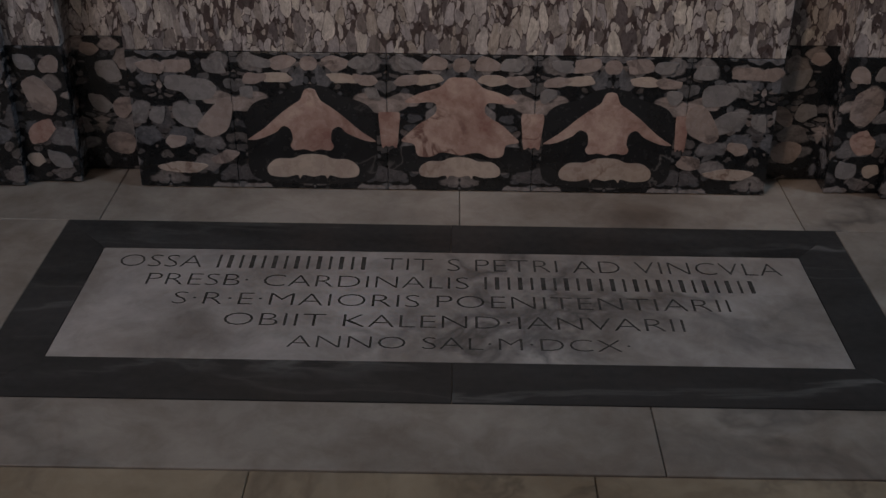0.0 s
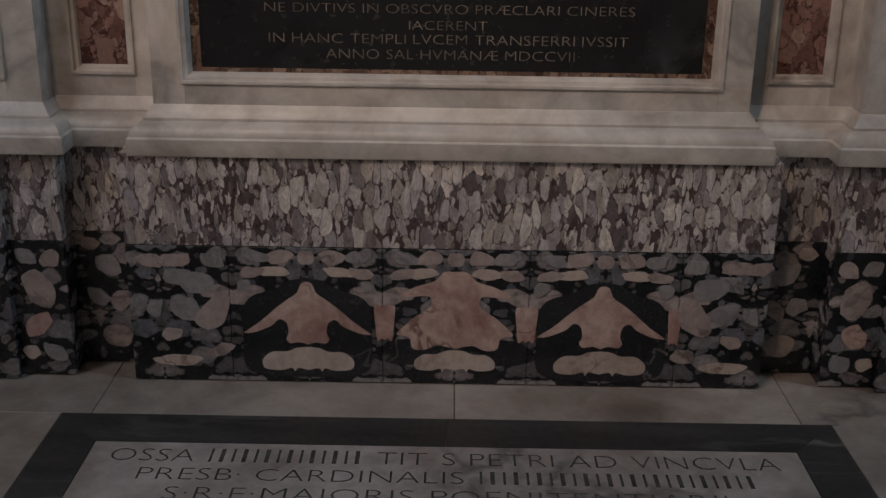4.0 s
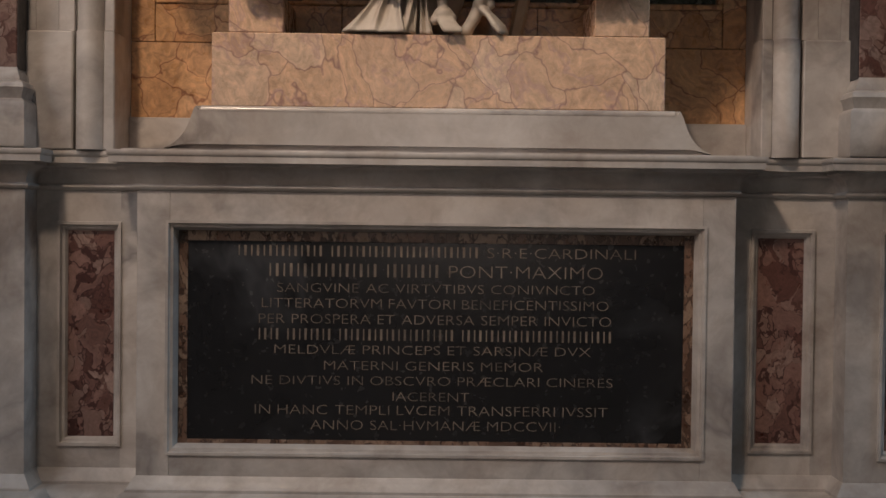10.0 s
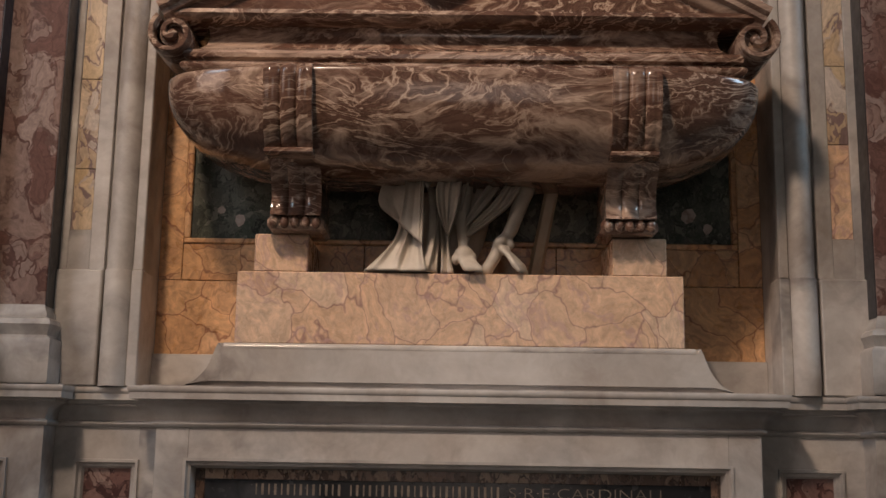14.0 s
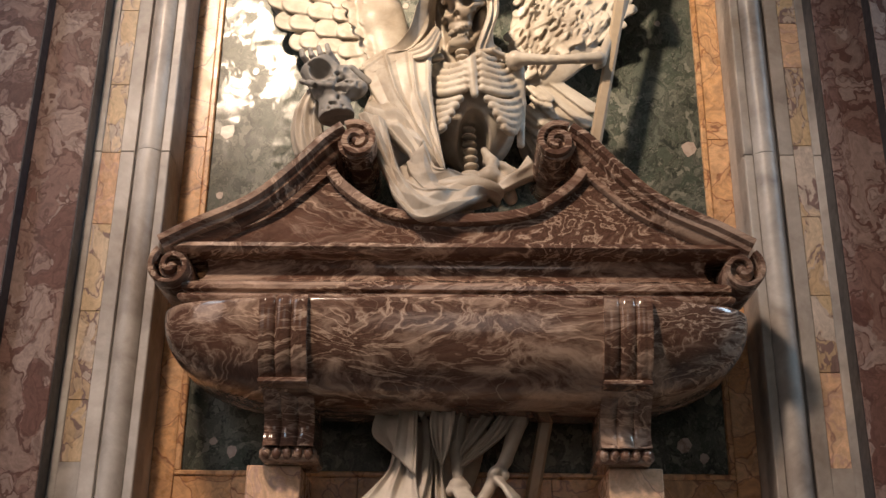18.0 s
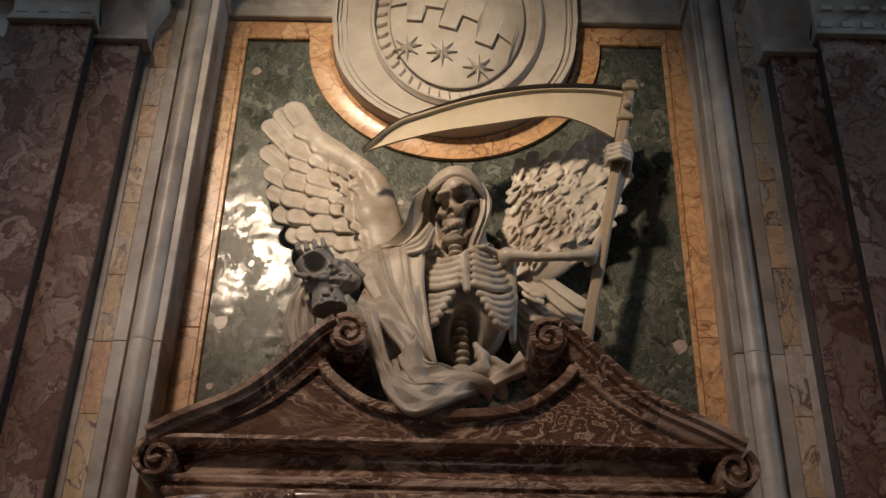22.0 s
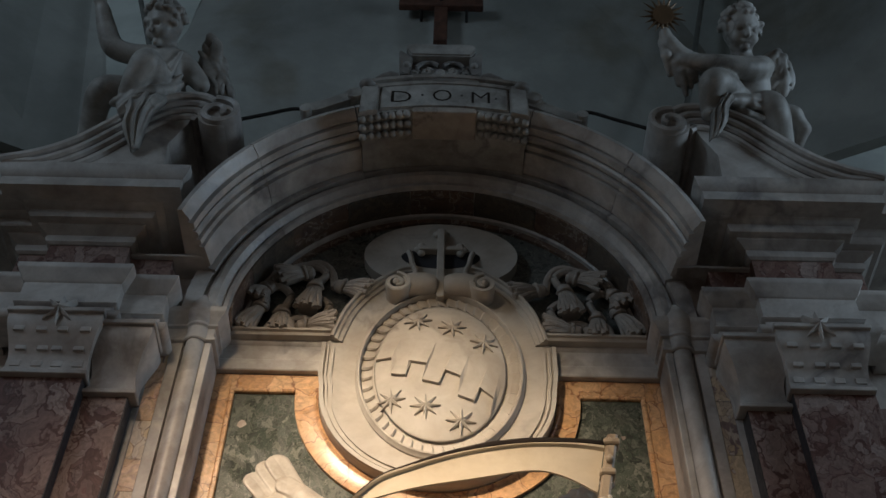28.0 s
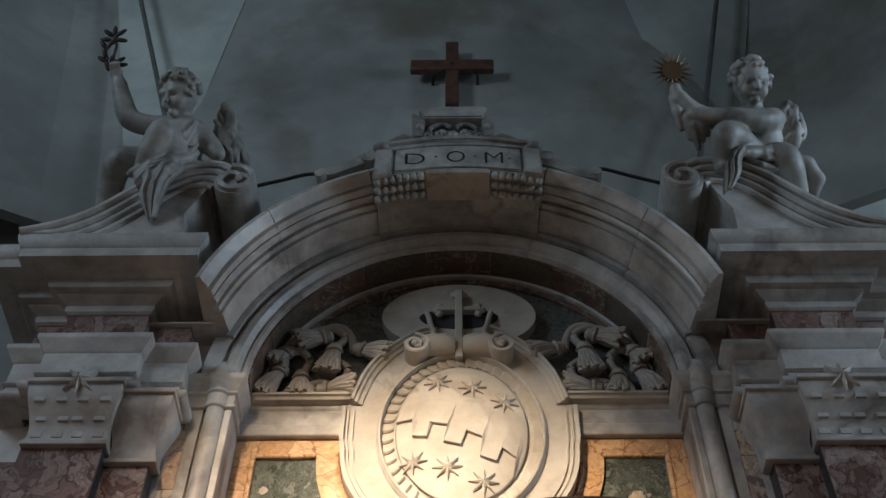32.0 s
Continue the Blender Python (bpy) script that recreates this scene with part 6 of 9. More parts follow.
# ---- curved half pediments over the cornice ----
for s in (-1, 1):
    ped = thing("scrolled_half_pediment", "ribbed marble half pediment curling into a scroll", "pediment", "half pediments", at=(s * 1.5, -0.1, 5.606))
    line = smooth_line([(1.945, 5.612), (1.80, 5.660), (1.66, 5.752), (1.54, 5.888), (1.44, 6.012), (1.335, 6.095), (1.23, 6.132), (1.135, 6.128), (1.075, 6.090)], 6)
    body = [(s * x, z) for x, z in line[:42]] + [(s * 1.19, 5.95), (s * 1.25, 5.80), (s * 1.24, 5.608)]
    part("body", slab_shape(body, -0.262, 0.36), WHITE, ped)
    for off, y in ((0.0, -0.315), (0.045, -0.300), (0.085, -0.288), (0.125, -0.278)):
        rib = []
        for i, (x, z) in enumerate(line):
            a, b = line[max(i - 1, 0)], line[min(i + 1, len(line) - 1)]
            d = math.hypot(b[0] - a[0], b[1] - a[1])
            rib.append((s * (x - (b[1] - a[1]) / d * -off * -1), max(5.612, z + (b[0] - a[0]) / d * off)))
        part("rib", band_sweep(rib, [(0.020, 0.3), (0.020, y + 0.01), (0.010, y), (-0.010, y), (-0.020, y + 0.01), (-0.020, 0.3)]), WHITE, ped, smooth=True)
    sc = spiral(1.055, 6.000, 0.105, 0.02, 80, 1.4, 44)
    sc = [(s * x, z) for x, z in sc]
    part("scroll", band_sweep(sc, [(0.016, -0.315), (0.0, -0.322), (-0.014, -0.315), (-0.014, 0.2), (0.016, 0.2)]), WHITE, ped, "end scroll", smooth=True)
    core = bmesh.new()
    bmesh.ops.create_cone(core, cap_ends=True, segments=28, radius1=0.092, radius2=0.092, depth=0.50, matrix=Matrix.Translation((s * 1.055, -0.04, 5.998)) @ Matrix.Rotation(radians(90), 4, 'X'))
    part("scroll_core", core, WHITE, ped, smooth=True)


# ---- the coat of arms ----
arms = thing("coat_of_arms", "carved marble coat of arms with stars in an oval frame", "coat of arms", at=(0, 0.2, 4.3))
OZ, OX = 4.885, 0.009
PY = 0.232


def fore(x, z):
    """The outline as it stands at the plate's front."""
    return x * 0.998, 1.6 + (z - 1.6) * 0.998


lower = arc(0, CZ, 0.495, 0.495, 180, 360, 48)
curl = smooth_line([(0.470, 5.062), (0.456, 5.125), (0.418, 5.245), (0.348, 5.365), (0.255, 5.462), (0.175, 5.520), (0.120, 5.528)], 6)
upper = [(0.506, 4.86), (0.506, 5.045)] + curl
outline = [fore(x, z) for x, z in lower + upper + [(-x, z) for x, z in reversed(upper)]]
part("back_plate", slab_shape(outline, PY, YB + 0.05, 0.004), ARMS, arms, "plain marble plate")
for grow, wide, y in ((0.010, 0.018, -0.018), (0.030, 0.008, -0.010), (0.052, 0.010, -0.009)):
    run = [(x * (1 - grow / 0.5), CZ + (z - CZ) * (1 - grow / 0.5)) for x, z in [(-x, z) for x, z in reversed(outline[49:51])] + outline[:51]]
    part("frame_fillet", band_sweep(run, [(wide / 2, PY + 0.01), (wide / 2, PY + y), (-wide / 2, PY + y), (-wide / 2, PY + 0.01)]), ARMS, arms, "raised fillet", smooth=True)
for s in (-1, 1):
    shelf = [(s * x, 5.096) for x in (0.93, 0.70, 0.468)]
    part("shelf_frame", band_sweep(shelf, [(s * n, y) for n, y in ((-0.004, 0.26), (-0.004, PY - 0.030), (0.004, PY - 0.040), (0.014, PY - 0.038), (0.018, PY - 0.026), (0.030, PY - 0.020), (0.034, PY - 0.004), (0.034, 0.26))]), ARMS, arms, "moulding running out along the shelf", smooth=True)
    line = [(s * x, z) for x, z in (fore(x, z) for x, z in curl)]
    part("scroll_frame", band_sweep(line, [(s * n, y) for n, y in ((-0.004, 0.26), (-0.004, PY - 0.030), (0.004, PY - 0.040), (0.014, PY - 0.038), (0.018, PY - 0.026), (0.030, PY - 0.023), (0.034, PY - 0.013), (0.050, PY - 0.010), (0.055, PY + 0.004), (0.055, 0.26))]), ARMS, arms, "moulded frame running up into the scroll", smooth=True)
ring = arc(0, OZ, 1, 1, 0, 360, 72)[:-1]
oval = [(OX + 0.318 * x, OZ + 0.428 * (z - OZ)) for x, z in ring]
part("oval_rim", band_sweep(oval, [(-0.044, 0.250), (-0.042, 0.222), (-0.036, 0.216), (-0.031, 0.204), (-0.024, 0.202), (-0.019, 0.212), (-0.018, 0.250)], closed=True), ARMS, arms, "rounded oval rim", smooth=True)
def rim_leaf(u0, u1):
    """A flat slanted leaf between two turns of the oval, its far end proud of the next."""
    verts = []
    for u, y in ((u0, 0.2312), (0.5 * (u0 + u1), 0.2240), (0.15 * u0 + 0.85 * u1, 0.2195), (u1, 0.2265)):
        for k, dy, du in ((0.288, 0.004, -0.022), (0.302, 0.0, 0.0), (0.324, 0.0, 0.012), (0.338, 0.004, 0.0)):
            c, q = math.cos(u + du), math.sin(u + du)
            verts.append((OX + k * c, y + dy, OZ + (k + 0.110) * q))
    faces = [(r * 4 + i, r * 4 + i + 1, r * 4 + i + 5, r * 4 + i + 4) for r in range(3) for i in range(3)]
    verts += [(x, 0.245, z) for x, y, z in verts]
    edge = [0, 1, 2, 3, 7, 11, 15, 14, 13, 12, 8, 4]
    faces += [(m, n, n + 16, m + 16) for m, n in zip(edge, edge[1:] + edge[:1])]
    return solid(verts, faces)


for i in range(46):
    u = 2 * math.pi * i / 46
    part("rim_leaf", rim_leaf(u, u + 2 * math.pi / 46 * 0.97), ARMS, arms)


def field_y(x, z, lift=0.0):
    q = min(1.0, ((x - OX) / 0.292) ** 2 + ((z - OZ) / 0.402) ** 2)
    return 0.240 - 0.058 * math.sqrt(1 - q * 0.98) - lift


rings = []
for i in range(17):
    k = 1 - (i / 16) ** 1.3 * 0.995
    rings.append([(OX + 0.280 * k * math.cos(a), field_y(OX + 0.280 * k * math.cos(a), OZ + 0.388 * k * math.sin(a)), OZ + 0.388 * k * math.sin(a)) for a in np.linspace(0, 2 * math.pi, 65)[:-1]])
part("shield_field", loft(rings), ARMS, arms, "bulging oval shield", smooth="all")
low = [(-0.245, 4.830), (-0.182, 4.831), (-0.179, 4.739), (-0.122, 4.730), (-0.112, 4.809), (-0.040, 4.794), (-0.055, 4.703), (0.011, 4.685), (0.034, 4.760), (0.096, 4.732), (0.086, 4.631), (0.149, 4.610), (0.172, 4.680), (0.226, 4.640), (0.212, 4.560)]
low = [(x * 1.05 - 0.008, z + 0.085 - 0.03 * x) for x, z in low]
high = [(x + 0.035, z + 0.128) for x, z in low]
high[-1], high[-2] = (0.262, 4.80), (0.256, 4.85)


def on_field(path_a, path_b, lift):
    verts, faces = [], []
    n = len(path_a)
    for row, lf in ((path_a, 0.0), (path_a, lift), (path_b, lift * 0.45), (path_b, 0.0)):
        verts += [(x, field_y(x, z, lf), z) for x, z in row]
    for r in range(3):
        for i in range(n - 1):
            faces.append((r * n + i, r * n + i + 1, (r + 1) * n + i + 1, (r + 1) * n + i))
    faces += [(0, n, 2 * n, 3 * n), (n - 1, 2 * n - 1, 3 * n - 1, 4 * n - 1)]
    return solid(verts, faces)


mid = [(a * 0.5 + c * 0.5, b * 0.5 + d * 0.5) for (a, b), (c, d) in zip(low, high)]
part("stepped_bend", on_field(low, mid, 0.016), ARMS, arms, "raised stepped band", fix=True)
part("stepped_bend", on_field(mid, high, 0.006), ARMS, arms, "raised stepped band", fix=True)


def star_on(cx, cz, r, turn):
    pts = []
    for i in range(16):
        a = math.pi * i / 8 + turn
        rr = r if i % 2 == 0 else r * 0.30
        pts.append((cx + rr * math.sin(a), cz + rr * math.cos(a)))
    verts = [(x, field_y(x, z, 0.009), z) for x, z in pts] + [(x, field_y(x, z, -0.004), z) for x, z in pts] + [(cx, field_y(cx, cz, 0.02), cz)]
    faces = [(i, (i + 1) % 16, 32) for i in range(16)] + [(i, 16 + i, 16 + (i + 1) % 16, (i + 1) % 16) for i in range(16)]
    return solid(verts, faces)


for cx, cz in ((-0.092, 5.055), (0.056, 5.015), (0.192, 4.930), (-0.190, 4.615), (-0.049, 4.580), (0.095, 4.510)):
    part("star", star_on(cx * 1.01, cz + (0.095 if cz > 4.8 else 0.082), 0.062, random.uniform(-0.12, 0.12)), ARMS, arms, "carved eight-pointed star")

# hat, cross and scrolls over the shield
hat = [(0.362 * x, 5.640 + 0.226 * (z - OZ)) for x, z in ring]
part("hat", slab_shape(hat, 0.238, YB + 0.03, 0.006), ARMS, arms, "flat carved hat", smooth=True)
# no opening is cut: a dark sheet puts the hollow's shade on the hat
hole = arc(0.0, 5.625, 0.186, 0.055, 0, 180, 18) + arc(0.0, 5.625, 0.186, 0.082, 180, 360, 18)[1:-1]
part("hat_hollow", slab_shape(hole, 0.2355, 0.25), NEAR_BLACK, arms, "dark sheet painted as the shaded hollow of the hat")
part("cross_stem", box(-0.018, 0.018, 0.190, 0.240, 5.31, 5.775, 0.004), ARMS, arms)
part("cross_arm", box(-0.105, 0.105, 0.200, 0.240, 5.640, 5.668, 0.004), ARMS, arms)
for cx, cz in ((-0.108, 5.654), (0.108, 5.654), (0, 5.782), (-0.092, 5.680), (-0.092, 5.628), (0.092, 5.680), (0.092, 5.628), (-0.022, 5.762), (0.022, 5.762)):
    part("trefoil", ball((cx, 0.218, cz), 0.020, 10, (1, 0.7, 1)), ARMS, arms, smooth="all")
for s in (-1, 1):
    cord = [(s * 0.150, 0.225, 5.640), (s * 0.140, 0.21, 5.59), (s * 0.132, 0.195, 5.53), (s * 0.115, 0.19, 5.47), (s * 0.120, 0.18, 5.42), (s * 0.118, 0.175, 5.39)]
    for i, p in enumerate(smooth_line(cord, 3)):
        part("cord_bead", ball(p, 0.014, 8), ARMS, arms, smooth="all")
    part("volute", band_sweep(spiral(s * 0.196, 5.345, 0.062, 0.014, 90, 1.5 * s, 40), [(0.011, 0.142), (0.006, 0.136), (-0.008, 0.136), (-0.011, 0.142), (-0.011, 0.24), (0.011, 0.24)]), ARMS, arms, "rolled scroll", smooth=True)
    part("roll", tube([(s * 0.016, 0.198, 5.385), (s * 0.03, 0.198, 5.385), (s * 0.07, 0.196, 5.384), (s * 0.12, 0.196, 5.380), (s * 0.165, 0.196, 5.368)], [0.038, 0.050, 0.058, 0.060, 0.056], 24), ARMS, arms, "rolled strap", smooth=True)
    part("eye", ball((s * 0.196, 0.142, 5.345), 0.018, 10), ARMS, arms, smooth="all")

# ---- carved tassels in the tympanum ----
def drop(z):
    return 5.56 - (5.56 - z) * 1.09


for s in (-1, 1):
    tas = thing("carved_tassels", "carved marble cords and thick tassels filling the tympanum", "carved tassels", "tassels", at=(s * 0.6, 0.25, 5.14))
    spec = [((0.785, 5.330), (0.868, 5.150)), ((0.704, 5.300), (0.700, 5.140)), ((0.585, 5.520), (0.735, 5.465)), ((0.565, 5.460), (0.592, 5.270)), ((0.485, 5.440), (0.330, 5.385)), ((0.635, 5.185), (0.465, 5.195)), ((0.770, 5.440), (0.835, 5.330))]
    for m, ((xa, za), (xb, zb)) in enumerate(spec):
        a, b = Vector((s * xa, 0.252, drop(za))), Vector((s * xb, 0.236, drop(zb)))
        d = (b - a).normalized()
        L = (b - a).length
        side = Vector((-d.z, 0, d.x))
        t = part("tassel", tube([tuple(a), tuple(a + d * 0.015), tuple(a + d * 0.035), tuple(a + d * 0.05), tuple(a + d * L * 0.6), tuple(b - d * 0.01)], [0.016, 0.032, 0.034, 0.026, 0.040, 0.046], 12), CARVED, tas, "carved tassel", smooth=True)
        part("knot", tube([tuple(a + d * 0.047 + side * 0.034 * math.cos(w) + Vector((0, -0.034 * math.sin(w), 0))) for w in np.linspace(0, math.pi, 9)], 0.009, 8), CARVED, t, smooth=True)
        for i in range(11):
            o = (i - 5) / 5
            run = []
            for f in (0.0, 0.25, 0.5, 0.75, 1.0):
                spread = 0.024 + 0.036 * f ** 1.3
                wob = 0.007 * f * math.sin(5 * f + 2.3 * i + 7 * m)
                run.append(tuple(a + d * (0.05 + (L - 0.05 + 0.016 * math.sin(2.1 * i + m)) * f) + side * (spread * o + wob) + Vector((0, -(0.016 + 0.030 * f) * math.sqrt(max(0.05, 1 - 0.85 * o * o)) - 0.008 * math.sin(math.pi * f), 0))))
            part("strand", tube(smooth_line(run, 2), [0.008 + 0.0045 * k / 8 for k in range(9)], 7), CARVED, t, smooth=True)
    for cord in ([(0.485, 5.440), (0.500, 5.520), (0.535, 5.575), (0.585, 5.590), (0.640, 5.560), (0.640, 5.510), (0.590, 5.500)], [(0.560, 5.470), (0.530, 5.520), (0.560, 5.560), (0.620, 5.575), (0.700, 5.540), (0.770, 5.470), (0.770, 5.430)], [(0.700, 5.300), (0.680, 5.380), (0.730, 5.430), (0.785, 5.400), (0.785, 5.330)], [(0.635, 5.185), (0.660, 5.230), (0.610, 5.250), (0.550, 5.235), (0.520, 5.270), (0.500, 5.330), (0.540, 5.370)]):
        part("cord", tube([(s * x, 0.262 - 0.008 * math.sin(9 * x), drop(z)) for x, z in smooth_line(cord, 6)], 0.019, 9), CARVED, tas, smooth=True)


# ---- the winged figure ----
def vane(sc, base, tip, wide, thick, y, tilt=0.0, k=0.002):
    """A flat feather with a round end; tilt lifts one long edge over the next feather."""
    (xa, za), (xb, zb) = base, tip
    L = math.hypot(xb - xa, zb - za)
    ux, uz = (xb - xa) / L, (zb - za) / L

    def dist(x, yy, z):
        s = (x - xa) * ux + (z - za) * uz
        p = -(x - xa) * uz + (z - za) * ux
        w = wide * (0.75 + 0.25 * np.clip(s / L, 0, 1))
        ds = s - np.clip(s, 0, L)
        q = np.sqrt(ds ** 2 + p ** 2)
        dy = yy - (y - tilt * p - 0.012 * np.clip(s / L, 0, 1))
        groove = 0.0012 * np.exp(-(p / 0.004) ** 2)
        return np.maximum(q - w, np.abs(dy) - thick * np.sqrt(np.clip(1 - (q / w) ** 12, 0.2, 1)) + groove)
    m = wide + 0.02
    sc.put((min(xa, xb) - m, y - 0.05, min(za, zb) - m), (max(xa, xb) + m, y + 0.05, max(za, zb) + m), dist, k)


def sheet(A, B, ridges=(), bulge=0.0, nu=22, nv=36, thick=0.016, creases=()):
    """A piece of cloth between two edge lines, with a swell and crisp folds (place across, drift, half width, height) along it."""
    def resample(pts):
        line = smooth_line(pts, 12)
        cum = [0.0]
        for p, q in zip(line, line[1:]):
            cum.append(cum[-1] + math.dist(p, q))
        return np.stack([np.interp(np.linspace(0, cum[-1], nv), cum, [p[i] for p in line]) for i in range(3)], 1)
    a, b = resample(A), resample(B)
    u = np.linspace(0, 1, nu)[None, :, None]
    g = a[:, None, :] * (1 - u) + b[:, None, :] * u
    n = np.cross(np.gradient(g, axis=0), np.gradient(g, axis=1))
    n /= np.linalg.norm(n, axis=2, keepdims=True) + 1e-9
    n *= np.where(n[:, :, 1:2] > 0, -1, 1)
    uu, vv = np.meshgrid(np.linspace(0, 1, nu), np.linspace(0, 1, nv))
    off = bulge * np.sin(math.pi * uu)
    for u0, drift, half, high in ridges:
        d = np.abs(uu - u0 - drift * vv) / half
        off = off + high * np.clip(1 - d, 0, 1) ** 1.4 * np.sin(math.pi * np.clip(vv * 0.9 + 0.08, 0, 1)) ** 0.5
    for across, along, shift, high in creases:
        w = uu * across + vv * along + shift + 0.25 * np.sin(5 * vv + 3 * uu + 6 * shift)
        off = off + high * (2 * np.abs(w - np.floor(w) - 0.5) - 0.5)
    front = g + n * off[:, :, None]
    back = front + np.array([0, thick, 0])
    v = np.concatenate([front.reshape(-1, 3), back.reshape(-1, 3)])
    N = nu * nv
    q = []
    for i in range(nv - 1):
        for j in range(nu - 1):
            k = i * nu + j
            q.append((k, k + 1, k + nu + 1, k + nu))
            q.append((N + k, N + k + nu, N + k + nu + 1, N + k + 1))
    rim = [j for j in range(nu)] + [i * nu + nu - 1 for i in range(1, nv)] + [(nv - 1) * nu + j for j in range(nu - 2, -1, -1)] + [i * nu for i in range(nv - 2, 0, -1)]
    for k, l in zip(rim, rim[1:] + rim[:1]):
        q.append((k, N + k, N + l, l))
    return v, np.array(q)


rnd = random.Random(4)
wings = Sculpt((-0.78, 0.10, 3.26), (0.68, 0.30, 4.46), 0.0042)
# the wing with spread feathers
for c, r, tn in (((-0.37, 0.245, 3.92), (0.12, 0.035, 0.24), -25), ((-0.48, 0.25, 4.08), (0.12, 0.025, 0.21), -38), ((-0.27, 0.225, 3.82), (0.08, 0.045, 0.20), -12), ((-0.55, 0.255, 3.97), (0.09, 0.02, 0.16), -60)):
    wings.egg(c, r, tn, 0.03)
wings.egg((-0.415, 0.222, 4.02), (0.095, 0.030, 0.15), -25, 0.02)
wings.egg((-0.56, 0.262, 4.15), (0.09, 0.016, 0.20), -38, 0.02)
long_ones = [((-0.612, 4.368), (-0.40, 4.05), 0.042), ((-0.655, 4.345), (-0.46, 4.06), 0.036), ((-0.692, 4.285), (-0.50, 4.05), 0.038), ((-0.682, 4.160), (-0.50, 4.00), 0.042), ((-0.660, 4.065), (-0.48, 3.95), 0.040), ((-0.640, 3.980), (-0.46, 3.90), 0.042), ((-0.608, 3.885), (-0.43, 3.85), 0.040), ((-0.550, 3.800), (-0.36, 3.80), 0.042), ((-0.492, 3.715), (-0.31, 3.75), 0.040)]
for i, (tip, base, w) in enumerate(long_ones):
    vane(wings, base, tip, w * 1.15, 0.008, 0.226 + 0.002 * (i % 2), 0.13 + 0.05 * rnd.random())
for i in range(8):
    t = i / 7
    tip = (-0.560 + 0.075 * t - 0.055 * math.sin(3 * t) + rnd.uniform(-0.012, 0.012), 4.260 - 0.54 * t + rnd.uniform(-0.008, 0.008))
    vane(wings, (tip[0] + 0.15, tip[1] - 0.085 + 0.10 * t), tip, 0.046 + rnd.uniform(-0.007, 0.008), 0.009, 0.216, rnd.uniform(0.10, 0.18))
for i in range(8):
    t = i / 7
    tip = (-0.495 + 0.085 * t - 0.045 * math.sin(3 * t) + rnd.uniform(-0.014, 0.014), 4.180 - 0.47 * t + rnd.uniform(-0.010, 0.010))
    vane(wings, (tip[0] + 0.13, tip[1] - 0.07 + 0.09 * t), tip, 0.041 + rnd.uniform(-0.007, 0.008), 0.009, 0.206, rnd.uniform(0.10, 0.18))
for i in range(7):
    t = i / 6
    tip = (-0.425 + 0.085 * t - 0.04 * math.sin(3 * t) + rnd.uniform(-0.014, 0.014), 4.095 - 0.41 * t + rnd.uniform(-0.012, 0.012))
    vane(wings, (tip[0] + 0.10, tip[1] - 0.04 + 0.06 * t), tip, 0.036, 0.008, 0.197, rnd.uniform(0.08, 0.16))
lead = smooth_line([(-0.20, 0.20, 3.64), (-0.222, 0.19, 3.79), (-0.248, 0.185, 3.91), (-0.288, 0.182, 4.01), (-0.370, 0.195, 4.100), (-0.455, 0.210, 4.160), (-0.525, 0.222, 4.235)], 4)
wings.line(lead, [0.046 - 0.022 * i / len(lead) for i in range(len(lead))], 0.035)
wings.line([(-0.250, 0.185, 3.70), (-0.295, 0.175, 3.85), (-0.355, 0.18, 3.98)], [0.055, 0.050, 0.03], 0.04)
for i in range(34):
    t = rnd.random()
    x, z = -0.375 + 0.14 * t + rnd.uniform(-0.045, 0.03), 4.04 - 0.36 * t + rnd.uniform(-0.03, 0.03)
    vane(wings, (x + 0.03, z - 0.015), (x - 0.02, z + 0.015), 0.018, 0.005, 0.150 + 0.12 * abs(x + 0.29), 0.18, 0.006)
# the wing behind the pole
for c, r, tn in (((0.36, 0.240, 3.88), (0.13, 0.035, 0.21), 18), ((0.29, 0.230, 3.78), (0.09, 0.045, 0.19), 10), ((0.47, 0.245, 3.98), (0.09, 0.03, 0.15), 25), ((0.32, 0.245, 3.45), (0.11, 0.03, 0.16), 8)):
    wings.egg(c, r, tn, 0.03)
lead = smooth_line([(0.195, 0.20, 3.64), (0.215, 0.17, 3.76), (0.245, 0.16, 3.87), (0.285, 0.165, 3.955), (0.36, 0.18, 4.01), (0.44, 0.19, 4.06), (0.52, 0.20, 4.115)], 4)
wings.line([(x + 0.012, y + 0.05, z) for x, y, z in lead], [0.034 - 0.010 * i / len(lead) for i in range(len(lead))], 0.03)
wings.egg((0.36, 0.205, 3.85), (0.15, 0.035, 0.24), 20, 0.03)
wings.egg((0.46, 0.215, 4.00), (0.10, 0.03, 0.17), 30, 0.03)
wings.egg((0.30, 0.212, 3.90), (0.075, 0.026, 0.17), 22, 0.03)
for row in range(10):
    for i in range(15):
        t = i / 14
        x, z = 0.165 + 0.042 * row + 0.075 * t + rnd.uniform(-0.014, 0.014), 3.59 + 0.44 * t + 0.026 * row + rnd.uniform(-0.018, 0.018)
        L = rnd.uniform(0.040, 0.075)
        ang = radians(rnd.uniform(20, 85))
        vane(wings, (x - 0.01, z), (x + L * math.cos(ang), z + L * math.sin(ang)), rnd.uniform(0.016, 0.027), 0.006, 0.178 + 0.002 * row + rnd.uniform(-0.006, 0.006), rnd.uniform(-0.40, 0.0), 0.004)
for i in range(150):
    x, z = rnd.uniform(0.20, 0.56), rnd.uniform(3.64, 4.12)
    wings.egg((x, 0.166, z), (0.0045, 0.012, rnd.uniform(0.010, 0.022)), rnd.uniform(10, 60), 0.003, cut=True)
